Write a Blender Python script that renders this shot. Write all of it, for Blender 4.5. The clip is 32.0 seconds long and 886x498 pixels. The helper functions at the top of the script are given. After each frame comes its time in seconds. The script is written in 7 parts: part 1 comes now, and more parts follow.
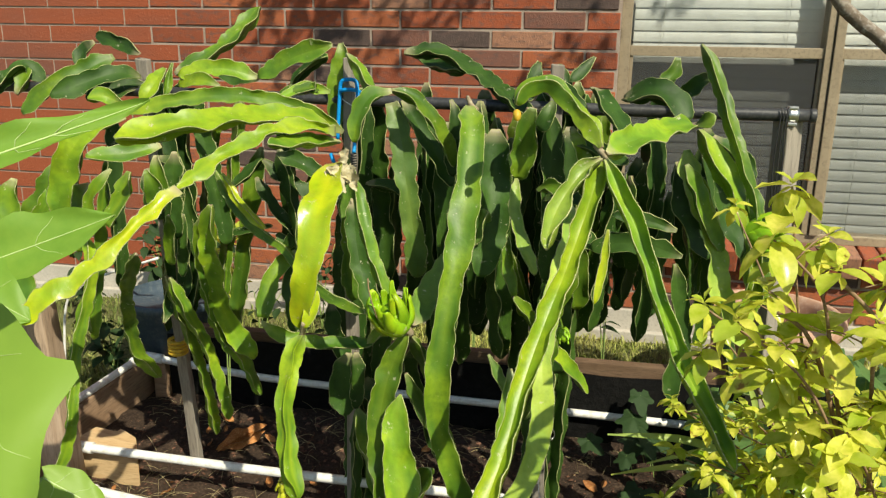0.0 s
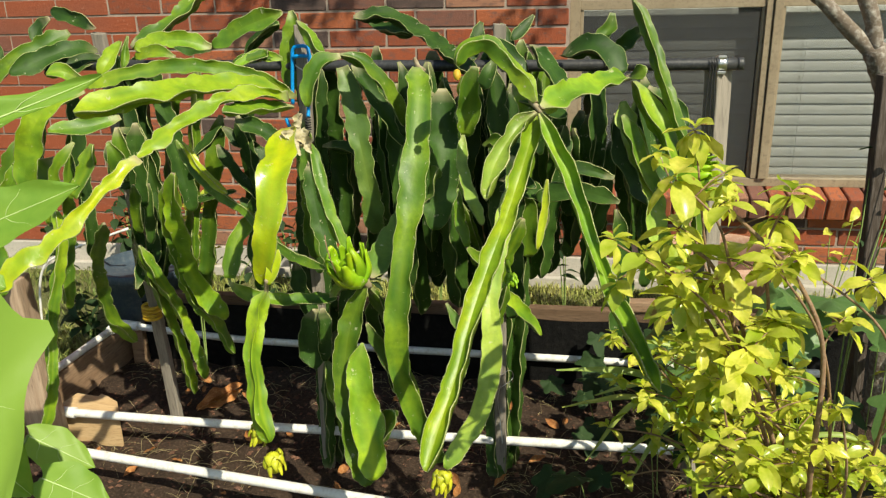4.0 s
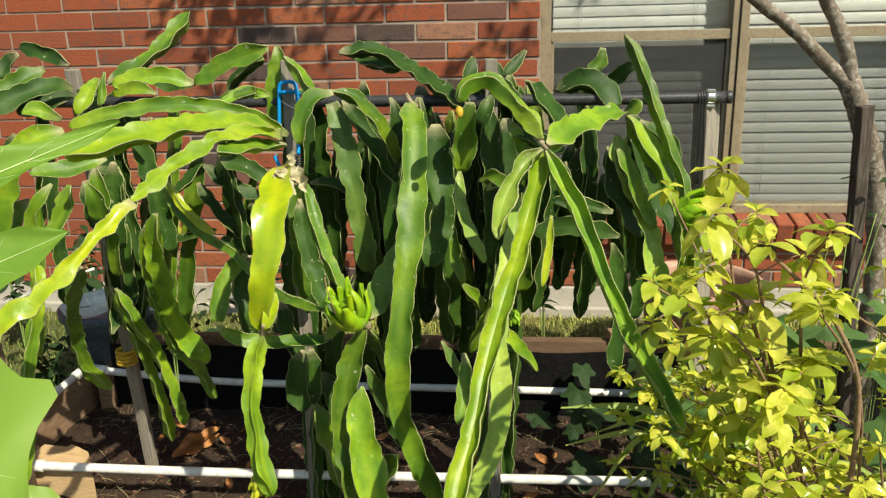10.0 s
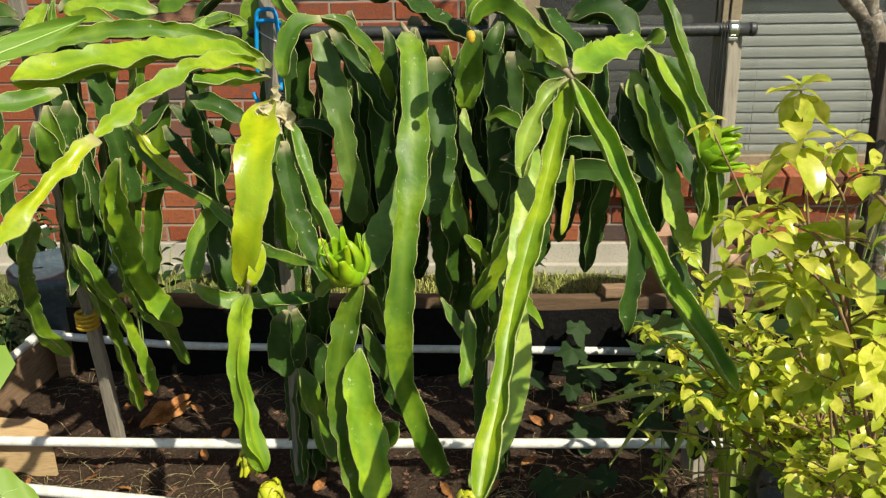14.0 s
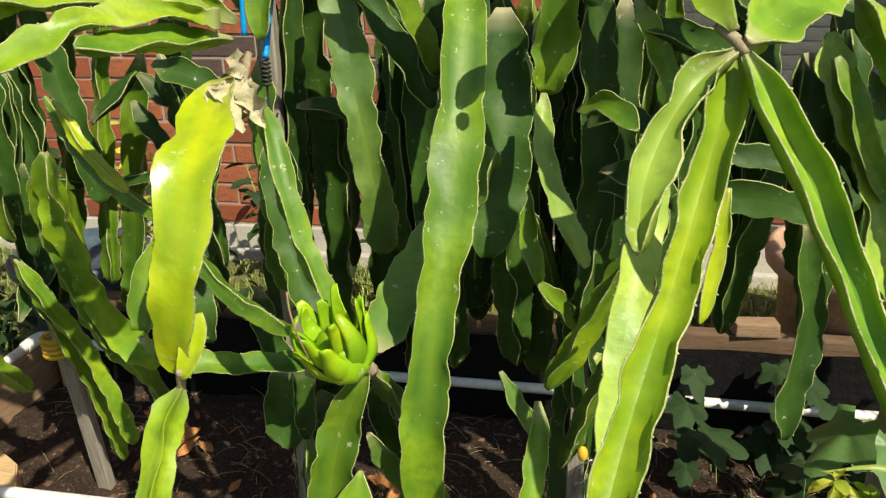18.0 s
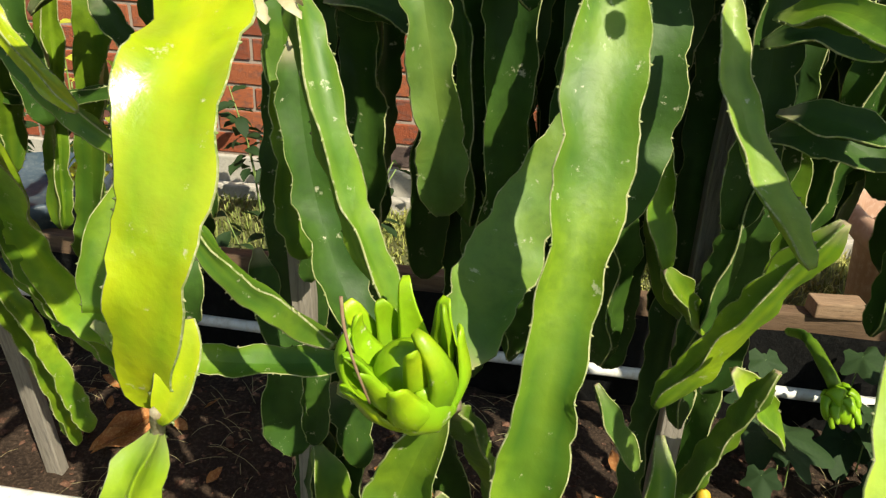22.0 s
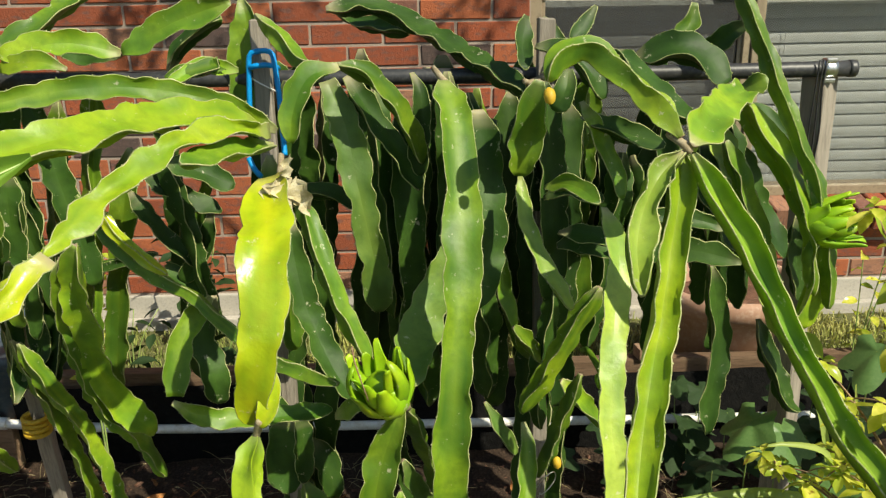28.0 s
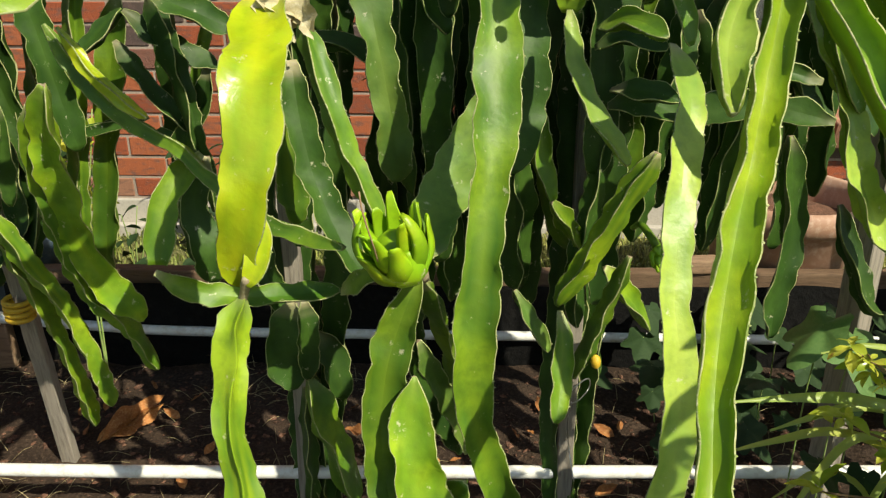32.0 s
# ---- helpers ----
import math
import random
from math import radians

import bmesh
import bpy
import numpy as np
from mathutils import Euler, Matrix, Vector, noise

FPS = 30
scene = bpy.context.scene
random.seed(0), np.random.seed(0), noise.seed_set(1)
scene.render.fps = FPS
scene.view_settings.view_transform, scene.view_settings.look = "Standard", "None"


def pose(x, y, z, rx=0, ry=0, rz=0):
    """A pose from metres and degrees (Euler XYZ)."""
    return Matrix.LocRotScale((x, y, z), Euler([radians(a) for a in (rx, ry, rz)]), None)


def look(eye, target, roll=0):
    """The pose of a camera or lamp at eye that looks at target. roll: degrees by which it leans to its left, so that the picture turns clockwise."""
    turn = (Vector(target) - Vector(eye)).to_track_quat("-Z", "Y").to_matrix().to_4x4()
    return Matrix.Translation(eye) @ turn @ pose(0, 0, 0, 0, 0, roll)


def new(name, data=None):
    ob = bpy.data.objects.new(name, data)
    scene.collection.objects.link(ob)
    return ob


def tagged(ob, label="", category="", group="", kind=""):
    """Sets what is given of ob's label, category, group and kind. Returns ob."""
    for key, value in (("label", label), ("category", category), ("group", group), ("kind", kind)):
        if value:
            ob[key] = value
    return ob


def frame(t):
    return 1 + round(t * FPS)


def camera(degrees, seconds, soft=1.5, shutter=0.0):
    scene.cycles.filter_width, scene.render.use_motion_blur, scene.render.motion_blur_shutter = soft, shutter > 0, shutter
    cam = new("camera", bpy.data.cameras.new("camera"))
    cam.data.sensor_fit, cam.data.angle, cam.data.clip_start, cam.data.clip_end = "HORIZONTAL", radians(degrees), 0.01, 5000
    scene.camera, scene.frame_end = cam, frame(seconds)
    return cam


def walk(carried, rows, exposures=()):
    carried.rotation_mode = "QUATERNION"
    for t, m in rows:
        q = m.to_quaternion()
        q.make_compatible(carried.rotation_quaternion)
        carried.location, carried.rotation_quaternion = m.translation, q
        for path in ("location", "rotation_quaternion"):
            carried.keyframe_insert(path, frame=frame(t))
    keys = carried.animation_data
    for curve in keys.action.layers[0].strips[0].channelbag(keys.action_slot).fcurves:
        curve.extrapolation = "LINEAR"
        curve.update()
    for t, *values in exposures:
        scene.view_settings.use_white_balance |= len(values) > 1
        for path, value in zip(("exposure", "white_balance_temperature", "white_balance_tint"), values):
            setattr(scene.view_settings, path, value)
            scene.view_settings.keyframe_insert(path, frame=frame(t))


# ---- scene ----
cam = camera(59.4, 32.0, soft=1.3)
PATH = [
    (0, (0.029, 0.263, 1.38), (-0.347, 2.159, 0.869), 0.9),
    (0.5, (0.025, 0.256, 1.382), (-0.321, 2.151, 0.845), 0.8),
    (1, (0.028, 0.244, 1.384), (-0.297, 2.13, 0.802), 0.7),
    (1.5, (0.011, 0.25, 1.386), (-0.299, 2.129, 0.776), 0.9),
    (2, (0.014, 0.246, 1.387), (-0.298, 2.127, 0.781), 0.4),
    (2.5, (0.025, 0.231, 1.387), (-0.251, 2.121, 0.793), -0.1),
    (3, (0.067, 0.217, 1.402), (-0.241, 2.102, 0.809), -1.2),
    (3.5, (0.111, 0.191, 1.392), (-0.216, 2.068, 0.786), -1.4),
    (5.5, (0.032, 0.162, 1.392), (-0.22, 2.051, 0.782), -0.4),
    (6, (0.024, 0.174, 1.397), (-0.228, 2.056, 0.77), -0.6),
    (6.5, (0.013, 0.173, 1.398), (-0.213, 2.062, 0.782), -0.3),
    (7, (0.0, 0.161, 1.398), (-0.21, 2.061, 0.808), -0.2),
    (7.5, (-0.006, 0.16, 1.4), (-0.2, 2.067, 0.83), -0.5),
    (8, (-0.02, 0.161, 1.394), (-0.197, 2.066, 0.813), -0.5),
    (8.5, (-0.029, 0.161, 1.4), (-0.172, 2.067, 0.81), -1.6),
    (9, (-0.051, 0.153, 1.401), (-0.159, 2.065, 0.825), -1.7),
    (9.5, (-0.037, 0.157, 1.396), (-0.096, 2.086, 0.872), -1.5),
    (10, (-0.014, 0.199, 1.41), (-0.201, 2.114, 0.864), -1.3),
    (10.5, (-0.016, 0.267, 1.4), (-0.197, 2.183, 0.855), 0.4),
    (11, (-0.04, 0.307, 1.387), (-0.367, 2.192, 0.804), 0.4),
    (11.5, (-0.107, 0.298, 1.394), (-0.395, 2.183, 0.79), -1.3),
    (12, (-0.145, 0.285, 1.393), (-0.38, 2.18, 0.797), -0.9),
    (12.5, (-0.156, 0.285, 1.389), (-0.348, 2.186, 0.796), -1.4),
    (13, (-0.164, 0.284, 1.39), (-0.301, 2.179, 0.763), -2.2),
    (13.5, (-0.152, 0.305, 1.361), (-0.185, 2.202, 0.729), -0.9),
    (15.5, (-0.045, 0.549, 1.317), (-0.358, 2.404, 0.638), -0.28),
    (16, (-0.092, 0.639, 1.324), (-0.387, 2.498, 0.648), -0.41),
    (16.5, (-0.159, 0.700, 1.323), (-0.438, 2.563, 0.651), -2.00),
    (17, (-0.157, 0.747, 1.328), (-0.318, 2.632, 0.677), -2.03),
    (17.5, (-0.119, 0.845, 1.326), (-0.351, 2.705, 0.628), -1.99),
    (18, (-0.099, 0.945, 1.286), (-0.423, 2.771, 0.536), -1.06),
    (18.5, (-0.125, 1.023, 1.246), (-0.514, 2.819, 0.456), -0.94),
    (19, (-0.238, 1.156, 1.196), (-0.617, 2.916, 0.325), -1.75),
    (19.5, (-0.288, 1.256, 1.170), (-0.614, 2.978, 0.206), 0.29),
    (20, (-0.286, 1.315, 1.131), (-0.627, 3.010, 0.125), 3.03),
    (20.5, (-0.295, 1.325, 1.120), (-0.565, 3.006, 0.070), 2.05),
    (21, (-0.289, 1.326, 1.116), (-0.394, 3.024, 0.065), 3.78),
    (21.5, (-0.274, 1.307, 1.145), (-0.373, 3.042, 0.155), 4.59),
    (22, (-0.278, 1.245, 1.187), (-0.511, 3.015, 0.283), 2.38),
    (22.5, (-0.310, 1.142, 1.246), (-0.604, 2.928, 0.396), -0.03),
    (23, (-0.365, 1.023, 1.291), (-0.786, 2.793, 0.459), -0.95),
    (23.5, (-0.368, 0.959, 1.326), (-0.793, 2.751, 0.545), -1.93),
    (24, (-0.300, 0.902, 1.337), (-0.681, 2.712, 0.575), -1.47),
    (24.5, (-0.239, 0.820, 1.349), (-0.534, 2.646, 0.589), -0.76),
    (25, (-0.212, 0.792, 1.360), (-0.374, 2.634, 0.598), -0.10),
    (25.5, (-0.227, 0.755, 1.369), (-0.332, 2.600, 0.605), -1.26),
    (27.5, (-0.264, 0.716, 1.382), (-0.277, 2.579, 0.655), -0.70),
    (28, (-0.290, 0.709, 1.387), (-0.254, 2.606, 0.754), -1.09),
    (28.5, (-0.271, 0.666, 1.389), (-0.281, 2.584, 0.822), -2.02),
    (29, (-0.227, 0.612, 1.367), (-0.242, 2.514, 0.747), -0.53),
    (29.5, (-0.209, 0.565, 1.355), (-0.227, 2.460, 0.716), 0.21),
    (30, (-0.214, 0.553, 1.341), (-0.230, 2.454, 0.721), -0.23),
    (30.5, (-0.217, 0.588, 1.323), (-0.290, 2.476, 0.667), -0.88),
    (31, (-0.228, 0.645, 1.313), (-0.299, 2.527, 0.639), -0.84),
    (31.5, (-0.279, 0.746, 1.259), (-0.306, 2.591, 0.488), -0.26),
    (32, (-0.293, 0.851, 1.201), (-0.320, 2.699, 0.437), 0.02),
]
walk(cam, [(t, look(eye, target, roll)) for t, eye, target, roll in PATH],
     exposures=[(0.0, 0.35, 6900, 0.0), (10.0, 0.35, 6900, 0.0), (12.0, 0.25, 6900, 0.0), (15.5, 0.33, 6900, 0.0), (18.0, 0.41, 6900, 0.0), (20.0, 0.51, 6900, 0.0), (21.5, 0.57, 6900, 0.0), (23.0, 0.41, 6900, 0.0), (24.0, 0.15, 6900, 0.0), (25.5, 0.19, 6900, 0.0), (28.0, 0.37, 6900, 0.0), (32.0, 0.39, 6900, 0.0)])

# ---- light ----
world = bpy.data.worlds.new("daylight")
scene.world = world
world.use_nodes = True
SUN_ELEV, SUN_AZ = 47.0, 42.0          # azimuth: degrees to the right of straight behind the viewer
wn = world.node_tree
sky = wn.nodes.new("ShaderNodeTexSky")
sky.sky_type, sky.sun_disc = "NISHITA", False
sky.sun_elevation, sky.sun_rotation = radians(SUN_ELEV), radians(180 - SUN_AZ)
wn.nodes["Background"].inputs["Strength"].default_value = 0.092
wn.links.new(sky.outputs["Color"], wn.nodes["Background"].inputs["Color"])
sun_data = bpy.data.lights.new("sun", "SUN")
sun_data.energy, sun_data.angle, sun_data.color = 5.0, radians(0.55), (1.0, 0.915, 0.80)
sun = new("sun", sun_data)
sun_way = Vector((math.sin(radians(SUN_AZ)) * math.cos(radians(SUN_ELEV)), -math.cos(radians(SUN_AZ)) * math.cos(radians(SUN_ELEV)), math.sin(radians(SUN_ELEV))))
sun.matrix_world = look(sun_way * 12, (0, 0, 0))


# ---- materials ----
def material(name, base, rough=0.5, spec=0.5, metal=0.0):
    m = bpy.data.materials.new(name)
    m.use_nodes = True
    b = m.node_tree.nodes["Principled BSDF"]
    b.inputs["Base Color"].default_value = (*base, 1)
    b.inputs["Roughness"].default_value = rough
    b.inputs["Specular IOR Level"].default_value = spec
    b.inputs["Metallic"].default_value = metal
    return m, m.node_tree, b


def tex_noise(nt, scale, detail=4.0, rough=0.55, coord="Object", stretch=None):
    tc = nt.nodes.new("ShaderNodeTexCoord")
    n = nt.nodes.new("ShaderNodeTexNoise")
    n.inputs["Scale"].default_value = scale
    n.inputs["Detail"].default_value = detail
    n.inputs["Roughness"].default_value = rough
    src = tc.outputs[coord]
    if stretch:
        mp = nt.nodes.new("ShaderNodeMapping")
        mp.inputs["Scale"].default_value = stretch
        nt.links.new(src, mp.inputs["Vector"])
        src = mp.outputs["Vector"]
    nt.links.new(src, n.inputs["Vector"])
    return n.outputs["Fac"]


def ramp(nt, fac, stops):
    r = nt.nodes.new("ShaderNodeValToRGB")
    while len(r.color_ramp.elements) < len(stops):
        r.color_ramp.elements.new(0.5)
    for e, (p, c) in zip(r.color_ramp.elements, stops):
        e.position, e.color = p, (*c, 1)
    nt.links.new(fac, r.inputs["Fac"])
    return r.outputs["Color"]


def mix(nt, a, b, fac, mode="MIX"):
    m = nt.nodes.new("ShaderNodeMix")
    m.data_type, m.blend_type = "RGBA", mode
    for sock, v in ((m.inputs[0], fac), (m.inputs[6], a), (m.inputs[7], b)):
        if hasattr(v, "links"):
            nt.links.new(v, sock)
        elif isinstance(v, (int, float)):
            sock.default_value = v
        else:
            sock.default_value = (*v, 1)
    return m.outputs[2]


def bump(nt, bsdf, height, strength=0.3, dist=0.002):
    b = nt.nodes.new("ShaderNodeBump")
    b.inputs["Strength"].default_value, b.inputs["Distance"].default_value = strength, dist
    nt.links.new(height, b.inputs["Height"])
    nt.links.new(b.outputs["Normal"], bsdf.inputs["Normal"])


def random_out(nt):
    return nt.nodes.new("ShaderNodeObjectInfo").outputs["Random"]


def island_out(nt):
    return nt.nodes.new("ShaderNodeNewGeometry").outputs["Random Per Island"]


def two_tone(name, c1, c2, c3, scale, fine, rough=0.5, spec=0.5, bumpy=0.3, dist=0.002, rand=0.0, stretch=None, island=False):
    m, nt, b = material(name, c1, rough, spec)
    n1, n2 = tex_noise(nt, scale, 3, stretch=stretch), tex_noise(nt, fine, 6, 0.65, stretch=stretch)
    col = ramp(nt, n1, [(0.32, c1), (0.68, c2)])
    col = mix(nt, col, c3, ramp(nt, n2, [(0.48, (0, 0, 0)), (0.75, (1, 1, 1))]))
    if rand:
        hsv = nt.nodes.new("ShaderNodeHueSaturation")
        mr = nt.nodes.new("ShaderNodeMapRange")
        mr.inputs["To Min"].default_value, mr.inputs["To Max"].default_value = 1 - rand, 1 + rand
        nt.links.new(island_out(nt) if island else random_out(nt), mr.inputs["Value"])
        nt.links.new(mr.outputs["Result"], hsv.inputs["Value"])
        nt.links.new(col, hsv.inputs["Color"])
        col = hsv.outputs["Color"]
    nt.links.new(col, b.inputs["Base Color"])
    if bumpy:
        bump(nt, b, n2, bumpy, dist)
    return m


def cactus_skin(name, c1, c2, c3, rough=0.5, spec=0.4):
    """Waxy stem skin: broad colour drift, fine mottling, faint scars."""
    m, nt, b = material(name, c1, rough, spec)
    drift, mott, scar = tex_noise(nt, 9.0, 3), tex_noise(nt, 60, 4), tex_noise(nt, 48, 6, 0.72)
    col = ramp(nt, drift, [(0.38, c1), (0.5, c2), (0.62, c3)])
    col = mix(nt, col, tuple(0.62 * v for v in c2), ramp(nt, mott, [(0.42, (0, 0, 0)), (0.72, (0.6, 0.6, 0.6))]))
    col = mix(nt, col, (0.50, 0.48, 0.34), ramp(nt, scar, [(0.63, (0, 0, 0)), (0.675, (0.7, 0.7, 0.7))]))
    # flush adds yellow at midrib and rims; part of it paints light glowing through
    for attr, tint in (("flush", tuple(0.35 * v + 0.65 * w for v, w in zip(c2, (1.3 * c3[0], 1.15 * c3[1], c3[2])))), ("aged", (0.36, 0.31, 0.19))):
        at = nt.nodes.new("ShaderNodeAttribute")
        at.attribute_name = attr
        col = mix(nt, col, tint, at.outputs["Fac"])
    hsv = nt.nodes.new("ShaderNodeHueSaturation")
    mr = nt.nodes.new("ShaderNodeMapRange")
    mr.inputs["To Min"].default_value, mr.inputs["To Max"].default_value = 0.80, 1.2
    nt.links.new(random_out(nt), mr.inputs["Value"])
    nt.links.new(mr.outputs["Result"], hsv.inputs["Value"])
    nt.links.new(col, hsv.inputs["Color"])
    nt.links.new(hsv.outputs["Color"], b.inputs["Base Color"])
    b.inputs["Subsurface Weight"].default_value = 0.12
    b.inputs["Subsurface Radius"].default_value = (0.006, 0.009, 0.002)
    b.inputs["Subsurface Scale"].default_value = 1.0
    bump(nt, b, mix(nt, mott, tex_noise(nt, 17, 3), 0.72), 0.5, 0.006)
    return m


# stem greens; lit stems' brightness and shaded stems' darkness are worked into them
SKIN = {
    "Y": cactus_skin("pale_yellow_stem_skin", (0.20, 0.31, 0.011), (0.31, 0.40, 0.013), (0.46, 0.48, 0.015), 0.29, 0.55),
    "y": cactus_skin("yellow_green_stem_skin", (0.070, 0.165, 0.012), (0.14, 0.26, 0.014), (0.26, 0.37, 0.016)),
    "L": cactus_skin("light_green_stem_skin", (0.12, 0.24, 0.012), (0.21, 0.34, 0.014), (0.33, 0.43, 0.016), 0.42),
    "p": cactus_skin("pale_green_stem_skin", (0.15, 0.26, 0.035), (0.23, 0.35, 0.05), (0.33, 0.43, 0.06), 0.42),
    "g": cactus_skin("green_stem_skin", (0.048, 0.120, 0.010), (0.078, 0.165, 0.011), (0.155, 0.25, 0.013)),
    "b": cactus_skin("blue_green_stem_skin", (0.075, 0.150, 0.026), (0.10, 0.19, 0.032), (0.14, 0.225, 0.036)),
    # dark green, deepened further for stems standing in others' shade
    "d": cactus_skin("shaded_dark_stem_skin", (0.019, 0.052, 0.008), (0.029, 0.072, 0.010), (0.043, 0.095, 0.012), 0.55, 0.28),
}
CORK = two_tone("corky_stem_margin", (0.40, 0.40, 0.19), (0.13, 0.20, 0.035), (0.56, 0.52, 0.36), 26, 200, 0.8, 0.2)
WOODY = two_tone("woody_stem_joint", (0.33, 0.27, 0.17), (0.22, 0.17, 0.10), (0.45, 0.40, 0.28), 30, 160, 0.85, 0.2)


def leaf_mat(name, c1, c2, c3, trans=0.35, rough=0.4, scale=9, island=False, burnt=0.0):
    """Thin leaf: reflects and lets light through."""
    m, nt, b = material(name, c1, rough, 0.45)
    col = ramp(nt, tex_noise(nt, scale, 3), [(0.3, c1), (0.7, c2)])
    rnd = island_out(nt) if island else random_out(nt)
    col = mix(nt, col, c3, ramp(nt, rnd, [(0.35, (0, 0, 0)), (1.0, (0.85, 0.85, 0.85))]))
    if burnt:
        col = mix(nt, col, (0.25, 0.12, 0.03), ramp(nt, tex_noise(nt, 38, 3, 0.5), [(0.70 - burnt, (0, 0, 0)), (0.76 - burnt, (0.9, 0.9, 0.9))]))
    nt.links.new(col, b.inputs["Base Color"])
    tr = nt.nodes.new("ShaderNodeBsdfTranslucent")
    nt.links.new(col, tr.inputs["Color"])
    ms = nt.nodes.new("ShaderNodeMixShader")
    ms.inputs["Fac"].default_value = trans
    nt.links.new(b.outputs["BSDF"], ms.inputs[1])
    nt.links.new(tr.outputs["BSDF"], ms.inputs[2])
    nt.links.new(ms.outputs["Shader"], nt.nodes["Material Output"].inputs["Surface"])
    bump(nt, b, tex_noise(nt, 70, 3), 0.2, 0.001)
    return m


GOLD3, MID3 = ((0.50, 0.56, 0.03), (0.86, 0.80, 0.16), (0.26, 0.40, 0.03)), ((0.17, 0.31, 0.02), (0.30, 0.43, 0.03), (0.52, 0.55, 0.04))
SHRUB_LEAF = leaf_mat("golden_green_shrub_leaf", *GOLD3, 0.42, 0.26, 60, burnt=0.03)
SHRUB_DARK = leaf_mat("mid_green_shrub_leaf", *MID3, 0.42, 0.35, 45)
SHRUB_LEAF_MANY = leaf_mat("golden_green_foliage", *GOLD3, 0.42, 0.26, 60, island=True, burnt=0.03)
SHRUB_DARK_MANY = leaf_mat("mid_green_foliage", *MID3, 0.42, 0.35, 45, island=True)
BROAD_LEAF = leaf_mat("large_pale_green_leaf", (0.18, 0.35, 0.040), (0.25, 0.42, 0.055), (0.28, 0.44, 0.06), 0.42, 0.5, 22)
# one vine leaf in two tones: darkened for shade, and as lit
SHADED_LEAF = leaf_mat("shade_darkened_leaf", (0.020, 0.050, 0.011), (0.030, 0.066, 0.014), (0.016, 0.042, 0.009), 0.25, 0.75, 14)
VINE_LIT = leaf_mat("lit_vine_leaf", (0.11, 0.21, 0.06), (0.15, 0.26, 0.08), (0.08, 0.17, 0.045), 0.3, 0.42, 14)
TREE_LEAF = leaf_mat("tree_leaf", (0.06, 0.14, 0.02), (0.09, 0.18, 0.03), (0.05, 0.12, 0.02), 0.3, 0.4)
STRAP_LEAF = leaf_mat("strap_leaf", (0.30, 0.42, 0.09), (0.42, 0.51, 0.13), (0.46, 0.49, 0.10), 0.35, 0.4)
VEIN = two_tone("pale_leaf_vein", (0.46, 0.58, 0.24), (0.40, 0.52, 0.2), (0.54, 0.64, 0.3), 20, 90, 0.5, 0.4)
# lawn in two colours, greener and strawier, with shade and sun worked in
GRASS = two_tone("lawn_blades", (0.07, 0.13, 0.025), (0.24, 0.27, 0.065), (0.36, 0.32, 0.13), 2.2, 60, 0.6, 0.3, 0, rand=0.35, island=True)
GRASS_SUN = two_tone("sunlit_straw_blades", (0.22, 0.27, 0.05), (0.38, 0.36, 0.10), (0.48, 0.42, 0.20), 7, 60, 0.6, 0.3, 0, rand=0.35, island=True)
TURF = two_tone("turf_soil", (0.07, 0.085, 0.03), (0.13, 0.13, 0.055), (0.20, 0.18, 0.09), 9, 90, 0.95, 0.1, 0.6, 0.01)
SOIL = two_tone("dark_garden_soil", (0.034, 0.023, 0.017), (0.060, 0.040, 0.028), (0.12, 0.08, 0.055), 12, 130, 0.95, 0.15, 0.9, 0.012)
MULCH = two_tone("red_brown_mulch", (0.14, 0.07, 0.045), (0.07, 0.04, 0.03), (0.28, 0.16, 0.11), 25, 200, 0.95, 0.1, 0.6, 0.004, rand=0.4, island=True)
DEAD_LEAF = two_tone("dry_orange_leaf", (0.36, 0.15, 0.045), (0.24, 0.09, 0.03), (0.48, 0.27, 0.11), 30, 160, 0.7, 0.25, 0.3, rand=0.25)
STRAW = two_tone("dry_straw", (0.42, 0.34, 0.18), (0.30, 0.24, 0.12), (0.5, 0.44, 0.28), 20, 150, 0.8, 0.2, 0, rand=0.3, island=True)
MORTAR = two_tone("grey_mortar", (0.35, 0.28, 0.23), (0.28, 0.22, 0.18), (0.43, 0.36, 0.30), 14, 160, 0.95, 0.15, 0.6, 0.003)
CONCRETE = two_tone("pale_concrete", (0.50, 0.46, 0.40), (0.42, 0.39, 0.34), (0.33, 0.30, 0.26), 6, 110, 0.9, 0.2, 0.4, 0.003)
# back board's brown, darkened to hold the shade at the bed's back
SHADED_WOOD = two_tone("shaded_brown_timber", (0.12, 0.075, 0.045), (0.17, 0.11, 0.07), (0.07, 0.045, 0.03), 7, 30, 0.85, 0.2, 0.6, 0.003, stretch=(0.7, 5, 5))
GREY_WOOD = two_tone("weathered_grey_wood", (0.25, 0.22, 0.18), (0.34, 0.30, 0.25), (0.14, 0.12, 0.10), 8, 26, 0.85, 0.2, 0.7, 0.003, rand=0.12, stretch=(6, 6, 0.6))
WARM_WOOD = two_tone("sunlit_brown_post_wood", (0.36, 0.25, 0.17), (0.44, 0.33, 0.24), (0.20, 0.14, 0.10), 7, 26, 0.85, 0.2, 0.6, 0.003, stretch=(6, 6, 0.6))
BROWN_WOOD = two_tone("brown_treated_timber", (0.26, 0.16, 0.095), (0.33, 0.22, 0.14), (0.14, 0.09, 0.06), 7, 30, 0.8, 0.25, 0.6, 0.003, rand=0.1, stretch=(0.7, 5, 5))
FRESH_WOOD = two_tone("fresh_cut_pine", (0.60, 0.43, 0.24), (0.52, 0.35, 0.18), (0.38, 0.24, 0.11), 6, 30, 0.7, 0.3, 0.4, 0.002, stretch=(0.8, 6, 6))
